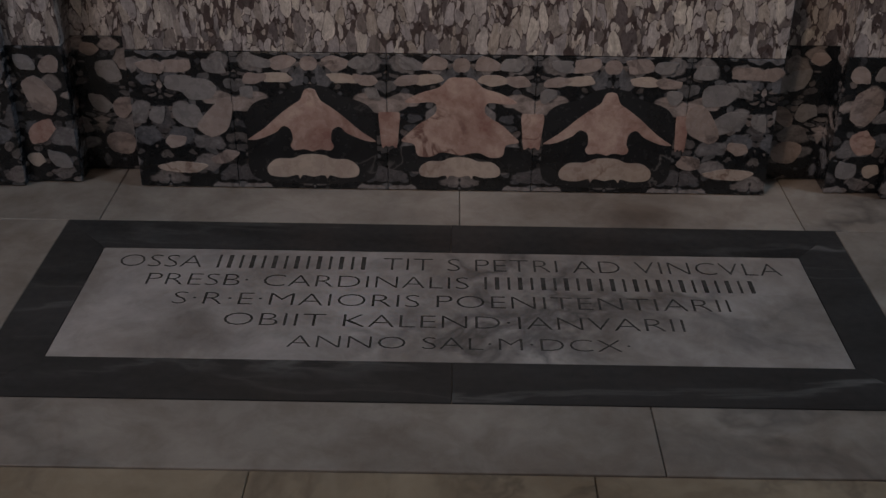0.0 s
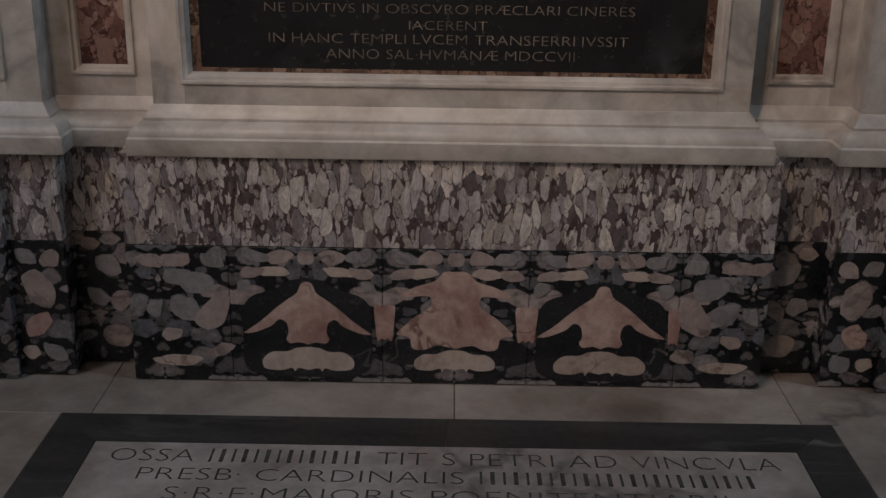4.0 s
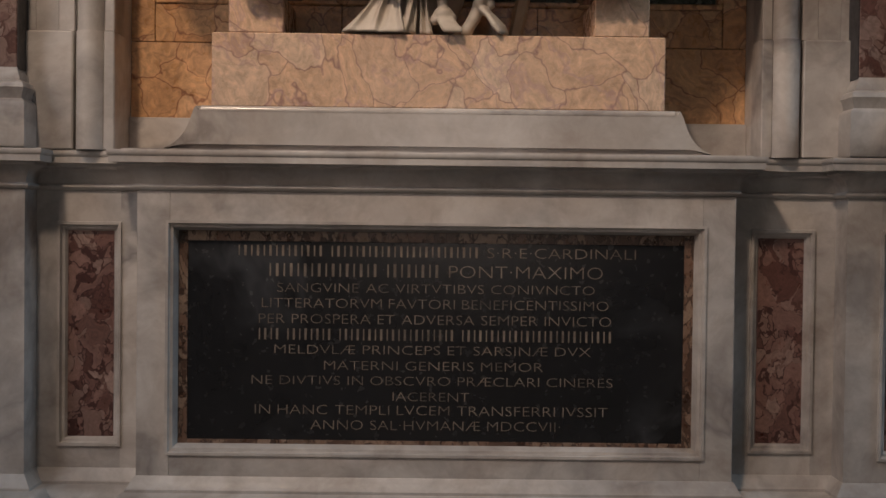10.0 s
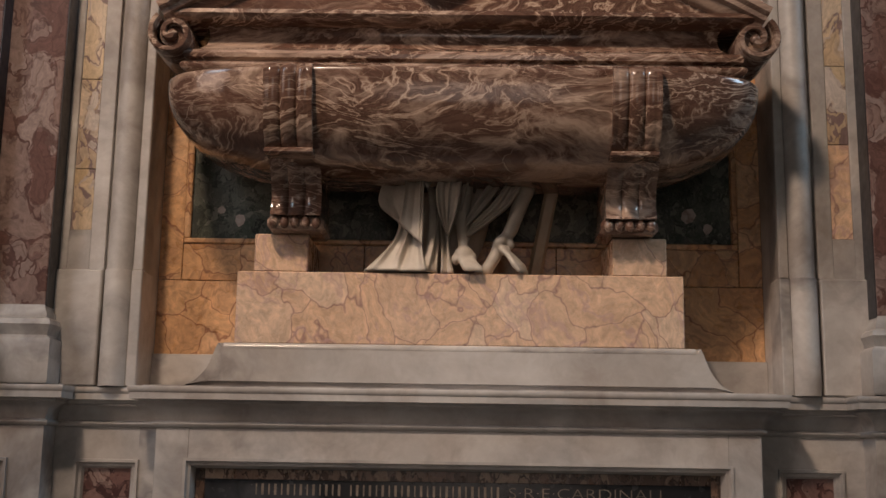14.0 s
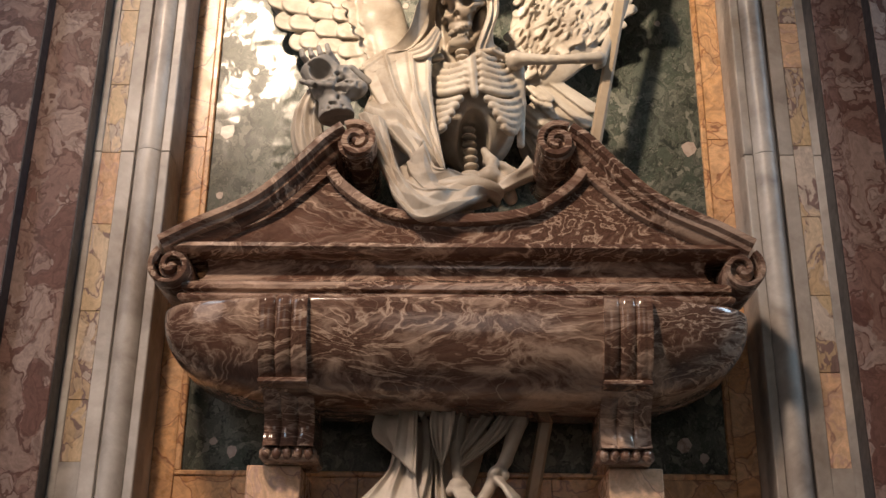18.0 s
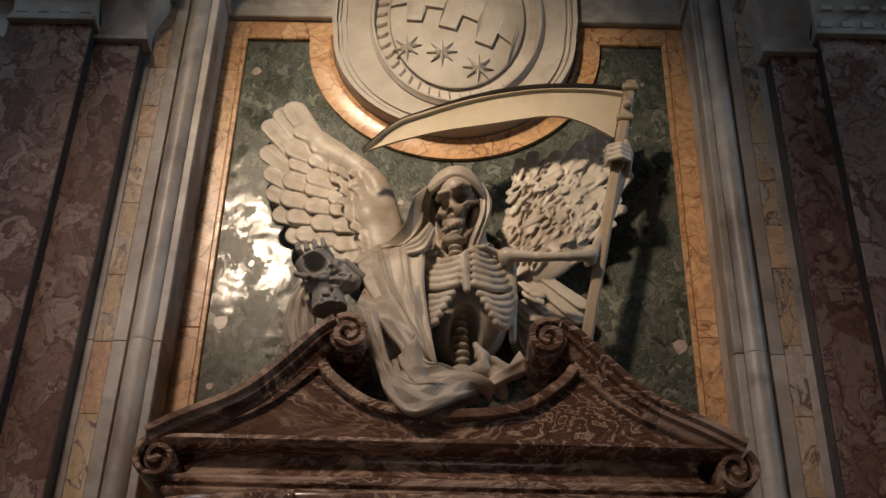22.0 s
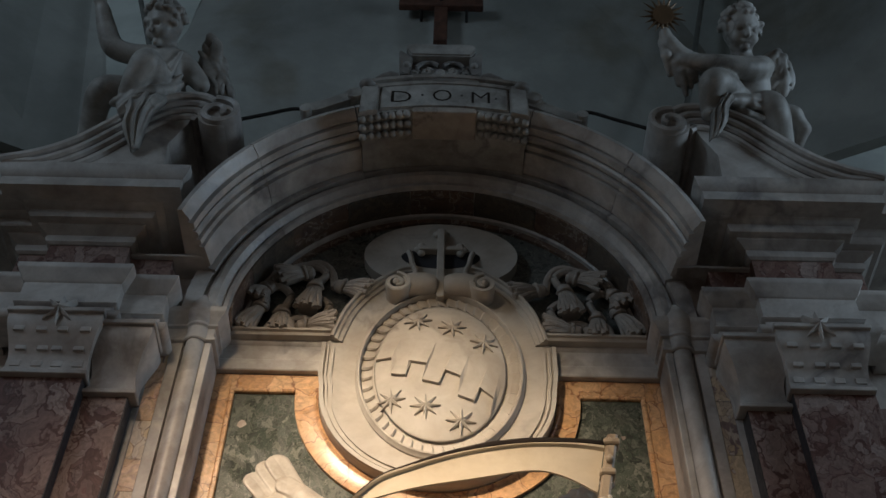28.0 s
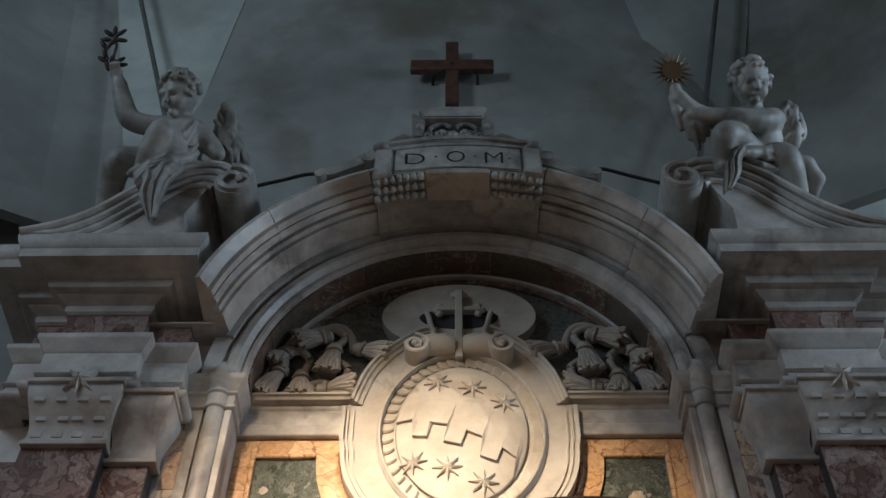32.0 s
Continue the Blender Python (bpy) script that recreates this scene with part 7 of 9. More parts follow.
for tip, base in (((0.515, 4.185), (0.42, 4.03)), ((0.560, 4.215), (0.46, 4.04)), ((0.605, 4.235), (0.50, 4.06)), ((0.640, 4.215), (0.54, 4.03)), ((0.650, 4.150), (0.56, 3.98)), ((0.648, 4.075), (0.55, 3.93)), ((0.470, 4.130), (0.38, 4.00)), ((0.585, 4.100), (0.49, 3.96)), ((0.410, 4.085), (0.33, 3.96)), ((0.575, 4.02), (0.48, 3.90)), ((0.560, 3.93), (0.46, 3.83)), ((0.530, 3.84), (0.43, 3.76)), ((0.495, 3.75), (0.40, 3.69)), ((0.445, 3.475), (0.30, 3.62)), ((0.420, 3.425), (0.28, 3.58)), ((0.385, 3.375), (0.26, 3.53)), ((0.345, 3.335), (0.25, 3.49)), ((0.300, 3.305), (0.23, 3.46)), ((0.46, 3.53), (0.32, 3.65))):
    vane(wings, base, tip, 0.028, 0.010, 0.212, -0.34)
for i in range(16):
    x, z = rnd.uniform(0.23, 0.33), rnd.uniform(3.36, 3.60)
    vane(wings, (x - 0.01, z + 0.02), (x + 0.025, z - 0.02), 0.018, 0.008, 0.195, -0.3, 0.003)

fig = Sculpt((-0.60, -0.22, 3.0), (0.70, 0.31, 4.16), 0.005)
# rib cage
CX, CY = 0.055, 0.105
fig.egg((CX, CY + 0.016, 3.555), (0.140, 0.118, 0.105), 0, 0.02, lean=-24)
fig.egg((CX, CY + 0.050, 3.44), (0.146, 0.118, 0.17), 0, 0.02, lean=-24)
fig.egg((CX, 0.05, 3.305), (0.056, 0.16, 0.130), 0, 0.01, cut=True)
for s in (-1, 1):
    for i in range(11):
        w = (0.086, 0.107, 0.123, 0.135, 0.144, 0.150, 0.154, 0.156, 0.154, 0.149, 0.142)[i]
        zf = 3.602 - 0.0255 * i if i < 6 else 3.464 - 0.0265 * (i - 5)
        xf = 0.012 if i < 6 else 0.014 + 0.0155 * (i - 5)
        pts = []
        for j in range(10):
            ph = radians(8 + 112 * j / 9)
            x = xf + (w - xf) * math.sin(min(ph, math.pi / 2)) ** 1.1 if ph < math.pi / 2 else w * math.sin(ph)
            z = zf - 0.030 * math.sin(math.pi * min(1, j / 7.0)) + 0.036 * (j / 9)
            if i >= 6:
                z = zf - 0.026 * math.sin(math.pi * min(1, j / 6.5)) + 0.030 * (j / 9)
            y = CY - 0.122 * math.cos(ph) - 0.004
            pts.append((CX + s * x, y, z + 0.52 * (y - CY + 0.126)))
        fig.line(pts, 0.0132, 0.0015)
    fig.line([(0.045, -0.006, 3.617), (CX + s * 0.06, -0.004, 3.628), (CX + s * 0.135, 0.045, 3.622)], [0.012, 0.010, 0.013], 0.006)
fig.line([(0.042, -0.012, 3.615), (0.050, -0.020, 3.53), (0.058, -0.022, 3.452)], [0.022, 0.017, 0.013], 0.006)
for i in range(9):
    z = 3.425 - 0.030 * i
    fig.egg((0.037 + 0.002 * i, 0.125 - 0.006 * i, z), (0.025, 0.026, 0.0125), 0, 0.003)
fig.line([(0.090, 0.060, 3.290), (0.115, 0.045, 3.240), (0.112, 0.040, 3.190)], [0.012, 0.020, 0.016], 0.010)
fig.line([(0.100, 0.060, 3.250), (0.150, 0.060, 3.235), (0.190, 0.075, 3.215)], [0.016, 0.014, 0.018], 0.008)
fig.line([(0.115, 0.050, 3.200), (0.155, 0.050, 3.165), (0.175, 0.060, 3.120)], [0.022, 0.026, 0.022], 0.010)
fig.egg((0.150, 0.085, 3.190), (0.040, 0.030, 0.050), 40, 0.012)
fig.egg((0.105, 0.035, 3.190), (0.035, 0.030, 0.030), -20, 0.010)
fig.egg((0.045, 0.06, 3.180), (0.045, 0.045, 0.035), 0, 0.012)
fig.line([(0.205, 0.06, 3.60), (0.215, 0.085, 3.48), (0.212, 0.095, 3.33)], [0.022, 0.016, 0.013], 0.01)
# raised arm and gripping fingers
fig.egg((0.192, 0.025, 3.610), (0.030, 0.030, 0.033), 0, 0.008)
fig.line([(0.192, 0.018, 3.612), (0.30, 0.002, 3.598), (0.40, -0.002, 3.600), (0.470, 0.01, 3.612)], [0.024, 0.016, 0.016, 0.022], 0.008)
fig.line([(0.478, 0.04, 3.612), (0.545, 0.085, 3.80), (0.612, 0.075, 4.005)], [0.020, 0.013, 0.016], 0.006)
fig.line([(0.470, 0.06, 3.612), (0.565, 0.10, 3.82), (0.622, 0.085, 4.005)], [0.014, 0.010, 0.012], 0.006)
for i in range(4):
    z = 4.062 - 0.019 * i
    fig.line([(0.632, 0.060, z), (0.630, 0.010, z + 0.006), (0.598, -0.012, z + 0.006), (0.558, -0.004, z), (0.548, 0.025, z - 0.004)], [0.010, 0.0095, 0.010, 0.0085, 0.008], 0.003)
fig.line([(0.628, 0.07, 4.0), (0.640, 0.04, 4.06), (0.625, 0.015, 4.10)], [0.016, 0.012, 0.009], 0.004)
# skull, turned aside, under its hood
def H(x, y, z):
    """From the skull's own upright frame, face to the nave, to its turned place."""
    ca, sa = math.cos(radians(22)), math.sin(radians(22))
    x, z = x + 0.16 * (z - 3.85), z + 0.22 * x
    x, y, h = 1.10 * x, 1.05 * y, 1.10 * (z - 3.85)
    y, h = y * 0.88 - h * 0.47, h * 0.88 + y * 0.47
    return 0.026 + x * ca + y * sa, 0.036 - x * sa + y * ca, 3.815 + h


def skull_egg(c, r, turn=0.0, k=0.004, cut=False):
    fig.egg(H(*c), r, turn, k, cut, lean=-28, spin=22)


def skull_line(pts, rr, k=0.004, cut=False):
    fig.line([H(*p) for p in pts], rr, k, cut)


fig.egg((0.018, 0.100, 3.865), (0.118, 0.105, 0.122), 0, 0.02)
fig.egg((0.020, 0.115, 3.75), (0.105, 0.075, 0.16), 0, 0.03)
fig.egg((0.010, -0.045, 3.750), (0.098, 0.130, 0.115), 0, 0.006, cut=True)
fig.egg((0.005, -0.03, 3.68), (0.070, 0.12, 0.10), 0, 0.010, cut=True)
fig.egg((0.014, -0.02, 3.806), (0.090, 0.092, 0.074), 0, 0.005, cut=True)
for i in range(7):
    fig.egg((0.014 + 0.001 * i, 0.040 + 0.002 * i, 3.735 - 0.021 * i), (0.026, 0.028, 0.0095), 0, 0.003)
skull_egg((0, 0.000, 3.895), (0.070, 0.085, 0.070))
skull_egg((0, -0.045, 3.835), (0.056, 0.045, 0.045), 0, 0.010)
skull_egg((0, -0.052, 3.797), (0.043, 0.036, 0.022), 0, 0.006)
skull_egg((0, -0.040, 3.742), (0.048, 0.045, 0.020), 0, 0.005)
skull_egg((0, -0.070, 3.748), (0.034, 0.020, 0.018), 0, 0.008)
skull_egg((0, -0.035, 3.772), (0.040, 0.042, 0.034), 0, 0.005)
for s in (-1, 1):
    skull_line([(s * 0.040, -0.066, 3.842), (s * 0.060, -0.030, 3.840), (s * 0.068, 0.015, 3.842)], [0.011, 0.009, 0.008], 0.005)
    skull_line([(s * 0.012, -0.084, 3.898), (s * 0.036, -0.078, 3.902), (s * 0.055, -0.052, 3.890)], [0.008, 0.009, 0.008], 0.006)
    skull_line([(s * 0.058, 0.005, 3.815), (s * 0.054, -0.010, 3.765), (s * 0.036, -0.050, 3.742)], [0.014, 0.014, 0.012], 0.006)
    skull_egg((s * 0.029, -0.086, 3.862), (0.0250, 0.046, 0.0245), 0, 0.003, True)
    skull_egg((s * 0.0065, -0.096, 3.828), (0.0075, 0.024, 0.017), s * -14, 0.003, True)
    skull_egg((s * 0.048, -0.045, 3.806), (0.016, 0.035, 0.020), 0, 0.004, True)
    skull_egg((s * 0.068, -0.020, 3.880), (0.012, 0.030, 0.024), 0, 0.008, True)
skull_line([(-0.034, -0.072, 3.772), (0, -0.092, 3.772), (0.034, -0.072, 3.772)], [0.007, 0.007, 0.007], 0.003, True)
for i in range(9):
    x = -0.032 + 0.008 * i
    y = -0.088 + 14 * x * x
    skull_line([(x, y, 3.790), (x, y + 0.001, 3.779)], [0.0044, 0.0040], 0.001)
    skull_line([(x, y + 0.003, 3.766), (x, y + 0.004, 3.756)], [0.0040, 0.0044], 0.001)
# cloth body under the mantle, hour-glass and the hand over it
fig.egg((-0.20, 0.10, 3.575), (0.115, 0.075, 0.085), 20, 0.02)
fig.egg((-0.20, 0.10, 3.42), (0.115, 0.060, 0.18), 10, 0.03)
fig.egg((-0.10, 0.05, 3.15), (0.11, 0.08, 0.09), 20, 0.03)
fig.egg((0.02, -0.02, 3.10), (0.13, 0.09, 0.045), 0, 0.03)
fig.egg((-0.12, -0.05, 3.08), (0.05, 0.06, 0.10), 25, 0.03)
glass = Sculpt((-0.58, -0.14, 3.34), (-0.26, 0.06, 3.70), 0.004)
glass.drum((-0.402, -0.02, 3.445), (-0.386, -0.02, 3.365), 0.046, 0.060, 0.010)
glass.egg((-0.408, -0.025, 3.440), (0.056, 0.052, 0.026), 10, 0.010)
glass.drum((-0.458, -0.02, 3.556), (-0.414, -0.02, 3.470), 0.062, 0.056, 0.012)
glass.egg((-0.440, -0.080, 3.512), (0.040, 0.058, 0.036), 28, 0.004, cut=True)
glass.egg((-0.470, -0.075, 3.470), (0.016, 0.040, 0.014), 30, 0.004, cut=True)
glass.line([(-0.500, -0.055, 3.478), (-0.455, -0.078, 3.455), (-0.405, -0.075, 3.452)], [0.010, 0.012, 0.014], 0.005)
glass.egg((-0.345, -0.035, 3.458), (0.058, 0.046, 0.032), -12, 0.010)
glass.egg((-0.325, -0.070, 3.430), (0.030, 0.030, 0.014), -30, 0.004, cut=True)
glass.egg((-0.378, -0.080, 3.440), (0.016, 0.024, 0.012), 20, 0.004, cut=True)
glass.line([(-0.400, -0.06, 3.470), (-0.392, -0.062, 3.505), (-0.398, -0.05, 3.545)], [0.012, 0.009, 0.010], 0.005)
glass.line([(-0.405, -0.03, 3.545), (-0.360, -0.05, 3.515), (-0.315, -0.035, 3.470)], [0.012, 0.018, 0.020], 0.008)
glass.line([(-0.400, -0.02, 3.552), (-0.345, -0.02, 3.548), (-0.29, 0.0, 3.505)], [0.010, 0.012, 0.016], 0.006)
glass.egg((-0.350, -0.075, 3.520), (0.018, 0.026, 0.024), 30, 0.004, cut=True)
for i in range(60):
    x, z = rnd.uniform(-0.50, -0.29), rnd.uniform(3.37, 3.55)
    glass.egg((x, rnd.uniform(-0.085, -0.066), z), (rnd.uniform(0.005, 0.014), 0.014, rnd.uniform(0.005, 0.014)), rnd.uniform(-60, 60), 0.004, cut=True)
for i in range(4):
    x = -0.515 + 0.028 * i
    glass.line([(x + 0.036, -0.03, 3.548 + 0.005 * i), (x + 0.014, -0.060, 3.568 + 0.005 * i), (x + 0.004, -0.045, 3.600 + 0.007 * i)], [0.011, 0.010, 0.008], 0.003)

cloths = [
    # over the shoulder and down the breast
    sheet([(-0.320, 0.03, 3.605), (-0.300, 0.0, 3.534), (-0.258, -0.02, 3.423), (-0.200, -0.035, 3.352), (-0.145, -0.05, 3.280), (-0.070, -0.06, 3.180)], [(-0.085, 0.005, 3.665), (-0.084, -0.02, 3.545), (-0.080, -0.03, 3.456), (-0.067, -0.04, 3.353), (-0.051, -0.045, 3.256), (-0.030, -0.06, 3.150)],
          [(0.34, 0.12, 0.045, 0.014), (0.72, 0.02, 0.05, 0.016), (0.95, 0.0, 0.05, 0.010)], 0.016, 70, 60, 0.05, [(1.6, 1.3, 0.2, 0.012), (2.6, -1.4, 0.6, 0.007)]),
    sheet([(-0.330, 0.06, 3.600), (-0.262, 0.03, 3.640), (-0.205, -0.01, 3.645), (-0.160, -0.045, 3.690), (-0.132, -0.055, 3.775), (-0.088, -0.040, 3.850)], [(-0.290, 0.0, 3.535), (-0.215, -0.025, 3.575), (-0.130, 0.010, 3.620), (-0.092, 0.045, 3.690), (-0.078, 0.055, 3.770), (-0.068, 0.020, 3.850)],
          [(0.60, -0.10, 0.08, 0.010)], 0.006, 36, 60, 0.02, [(1.3, 1.9, 0.1, 0.012)]),
    # collar folds under the hood
    sheet([(-0.180, 0.02, 3.640), (-0.120, -0.015, 3.655), (-0.075, -0.010, 3.720)], [(-0.150, -0.02, 3.585), (-0.085, -0.035, 3.600), (-0.052, -0.015, 3.690)], [(0.4, 0.0, 0.12, 0.012), (0.75, 0.0, 0.10, -0.010)], 0.008, 18, 24, 0.03),
    # hanging at the other side of the face
    sheet([(0.110, 0.05, 3.935), (0.138, 0.02, 3.850), (0.140, 0.01, 3.800), (0.120, 0.02, 3.730), (0.104, 0.03, 3.670), (0.098, 0.04, 3.615)], [(0.085, -0.005, 3.860), (0.100, -0.010, 3.815), (0.098, -0.005, 3.760), (0.078, 0.005, 3.700), (0.062, 0.02, 3.650), (0.066, 0.03, 3.610)],
          [(0.25, 0.0, 0.20, 0.010), (0.72, 0.0, 0.20, 0.010)], 0.004, 18, 36, 0.025),
    # brow of the hood
    sheet([(-0.090, 0.03, 3.870), (-0.060, -0.02, 3.905), (-0.020, -0.045, 3.925), (0.016, -0.052, 3.930), (0.055, -0.045, 3.925), (0.095, -0.015, 3.900), (0.122, 0.04, 3.870)], [(-0.090, 0.005, 3.832), (-0.060, -0.035, 3.838), (-0.024, -0.054, 3.858), (0.014, -0.060, 3.870), (0.052, -0.054, 3.858), (0.093, -0.028, 3.836), (0.116, 0.0, 3.812)],
          [(0.80, 0.0, 0.2, 0.006)], 0.012, 16, 44, 0.03),
    # from the arm across the lap
    sheet([(-0.275, 0.0, 3.470), (-0.184, -0.055, 3.380), (-0.143, -0.075, 3.310), (-0.097, -0.095, 3.240)], [(-0.300, -0.04, 3.352), (-0.225, -0.07, 3.300), (-0.152, -0.085, 3.215), (-0.145, -0.095, 3.175)], [(0.93, 0.0, 0.06, 0.010)], 0.004, 40, 40, 0.06, [(1.2, 1.2, 0.4, 0.018), (1.5, -1.0, 0.0, 0.010)]),
    sheet([(-0.158, -0.09, 3.178), (-0.130, -0.11, 3.110), (-0.086, -0.125, 3.065), (-0.038, -0.130, 3.048), (0.011, -0.125, 3.050), (0.060, -0.105, 3.070), (0.095, -0.085, 3.070)], [(-0.096, -0.105, 3.232), (-0.067, -0.110, 3.155), (-0.027, -0.085, 3.150), (0.010, -0.065, 3.155), (0.042, -0.045, 3.158), (0.067, -0.04, 3.150), (0.105, -0.04, 3.100)], [(0.92, -0.05, 0.06, 0.008)], 0.002, 50, 60, 0.06, [(0.9, 1.7, 0.35, 0.022), (1.3, -2.2, 0.1, 0.012)]),
    # the broad front fold
    sheet([(-0.318, -0.05, 3.372), (-0.280, -0.085, 3.273), (-0.244, -0.110, 3.179), (-0.208, -0.135, 3.092), (-0.185, -0.180, 3.022), (-0.130, -0.207, 2.948), (-0.078, -0.214, 2.936), (-0.024, -0.208, 2.955), (0.026, -0.196, 2.985), (0.068, -0.165, 3.025), (0.100, -0.095, 3.062), (0.130, -0.05, 3.062)], [(-0.225, -0.085, 3.322), (-0.203, -0.115, 3.225), (-0.187, -0.135, 3.165), (-0.168, -0.145, 3.112), (-0.128, -0.178, 3.058), (-0.085, -0.190, 3.035), (-0.050, -0.186, 3.036), (-0.015, -0.158, 3.046), (0.020, -0.145, 3.057), (0.062, -0.125, 3.078), (0.092, -0.09, 3.082), (0.120, -0.045, 3.085)],
          [(0.93, -0.02, 0.06, 0.008)], 0.010, 50, 90, 0.05, [(1.1, 2.3, 0.3, 0.016), (1.6, -3.1, 0.7, 0.010)]),
    # sleeve hanging behind the hour-glass
    sheet([(-0.480, 0.05, 3.520), (-0.530, 0.06, 3.450), (-0.548, 0.08, 3.360), (-0.530, 0.09, 3.280)], [(-0.425, 0.03, 3.520), (-0.440, 0.03, 3.450), (-0.440, 0.04, 3.360), (-0.425, 0.05, 3.280)], [(0.25, 0.0, 0.14, 0.018), (0.55, 0.0, 0.14, 0.020), (0.82, 0.0, 0.13, 0.016)], 0.015, 26, 24, 0.06),
    sheet([(0.150, 0.0, 3.135), (0.195, 0.0, 3.195), (0.230, 0.03, 3.260)], [(0.105, -0.03, 3.085), (0.175, -0.03, 3.125), (0.250, 0.01, 3.180)], [(0.5, 0.0, 0.3, 0.014)], 0.01, 14, 20, 0.04),
]

robe = Sculpt((-0.30, -0.03, 2.1385), (0.31, 0.30, 3.14), 0.0048)
robe.line([(-0.03, 0.20, 2.45), (-0.02, 0.20, 2.80), (0.0, 0.12, 3.12)], [0.07, 0.07, 0.06], 0.02)
robe.egg((-0.05, 0.20, 2.45), (0.15, 0.07, 0.32), 0, 0.02)
robe.line([(0.020, 0.075, 2.60), (0.006, 0.06, 2.302), (0.010, 0.05, 2.235)], [0.034, 0.021, 0.017], 0.008)
robe.egg((0.012, 0.045, 2.200), (0.030, 0.030, 0.026), 0, 0.008)
robe.egg((-0.012, 0.040, 2.186), (0.014, 0.016, 0.016), 0, 0.005)
robe.egg((0.038, 0.040, 2.190), (0.012, 0.016, 0.015), 0, 0.005)
for i in range(5):
    robe.line([(0.002 + 0.008 * i, 0.024, 2.184), (0.008 + 0.009 * i, 0.008, 2.168), (0.016 + 0.010 * i, -0.008, 2.152), (0.020 + 0.010 * i, -0.014, 2.147)], [0.010, 0.0085, 0.0085, 0.006], 0.003)
robe.line([(0.225, 0.09, 2.58), (0.190, 0.075, 2.40), (0.150, 0.055, 2.280), (0.132, 0.050, 2.250)], [0.036, 0.027, 0.019, 0.018], 0.008)
robe.egg((0.120, 0.045, 2.242), (0.026, 0.026, 0.018), -35, 0.006)
robe.egg((0.146, 0.045, 2.236), (0.013, 0.018, 0.018), -20, 0.004)
robe.line([(0.115, 0.055, 2.228), (0.098, 0.055, 2.190), (0.080, 0.06, 2.160)], [0.020, 0.017, 0.019], 0.006)
robe.egg((0.128, 0.040, 2.215), (0.022, 0.020, 0.014), 30, 0.004)
for i in range(5):
    robe.line([(0.122 + 0.004 * i, 0.025 + 0.008 * i, 2.214), (0.140 + 0.005 * i, 0.012 + 0.009 * i, 2.194), (0.156 + 0.007 * i, 0.0 + 0.010 * i, 2.166), (0.170 + 0.006 * i, -0.004 + 0.011 * i, 2.148)], [0.009, 0.0075, 0.0085, 0.006], 0.002)
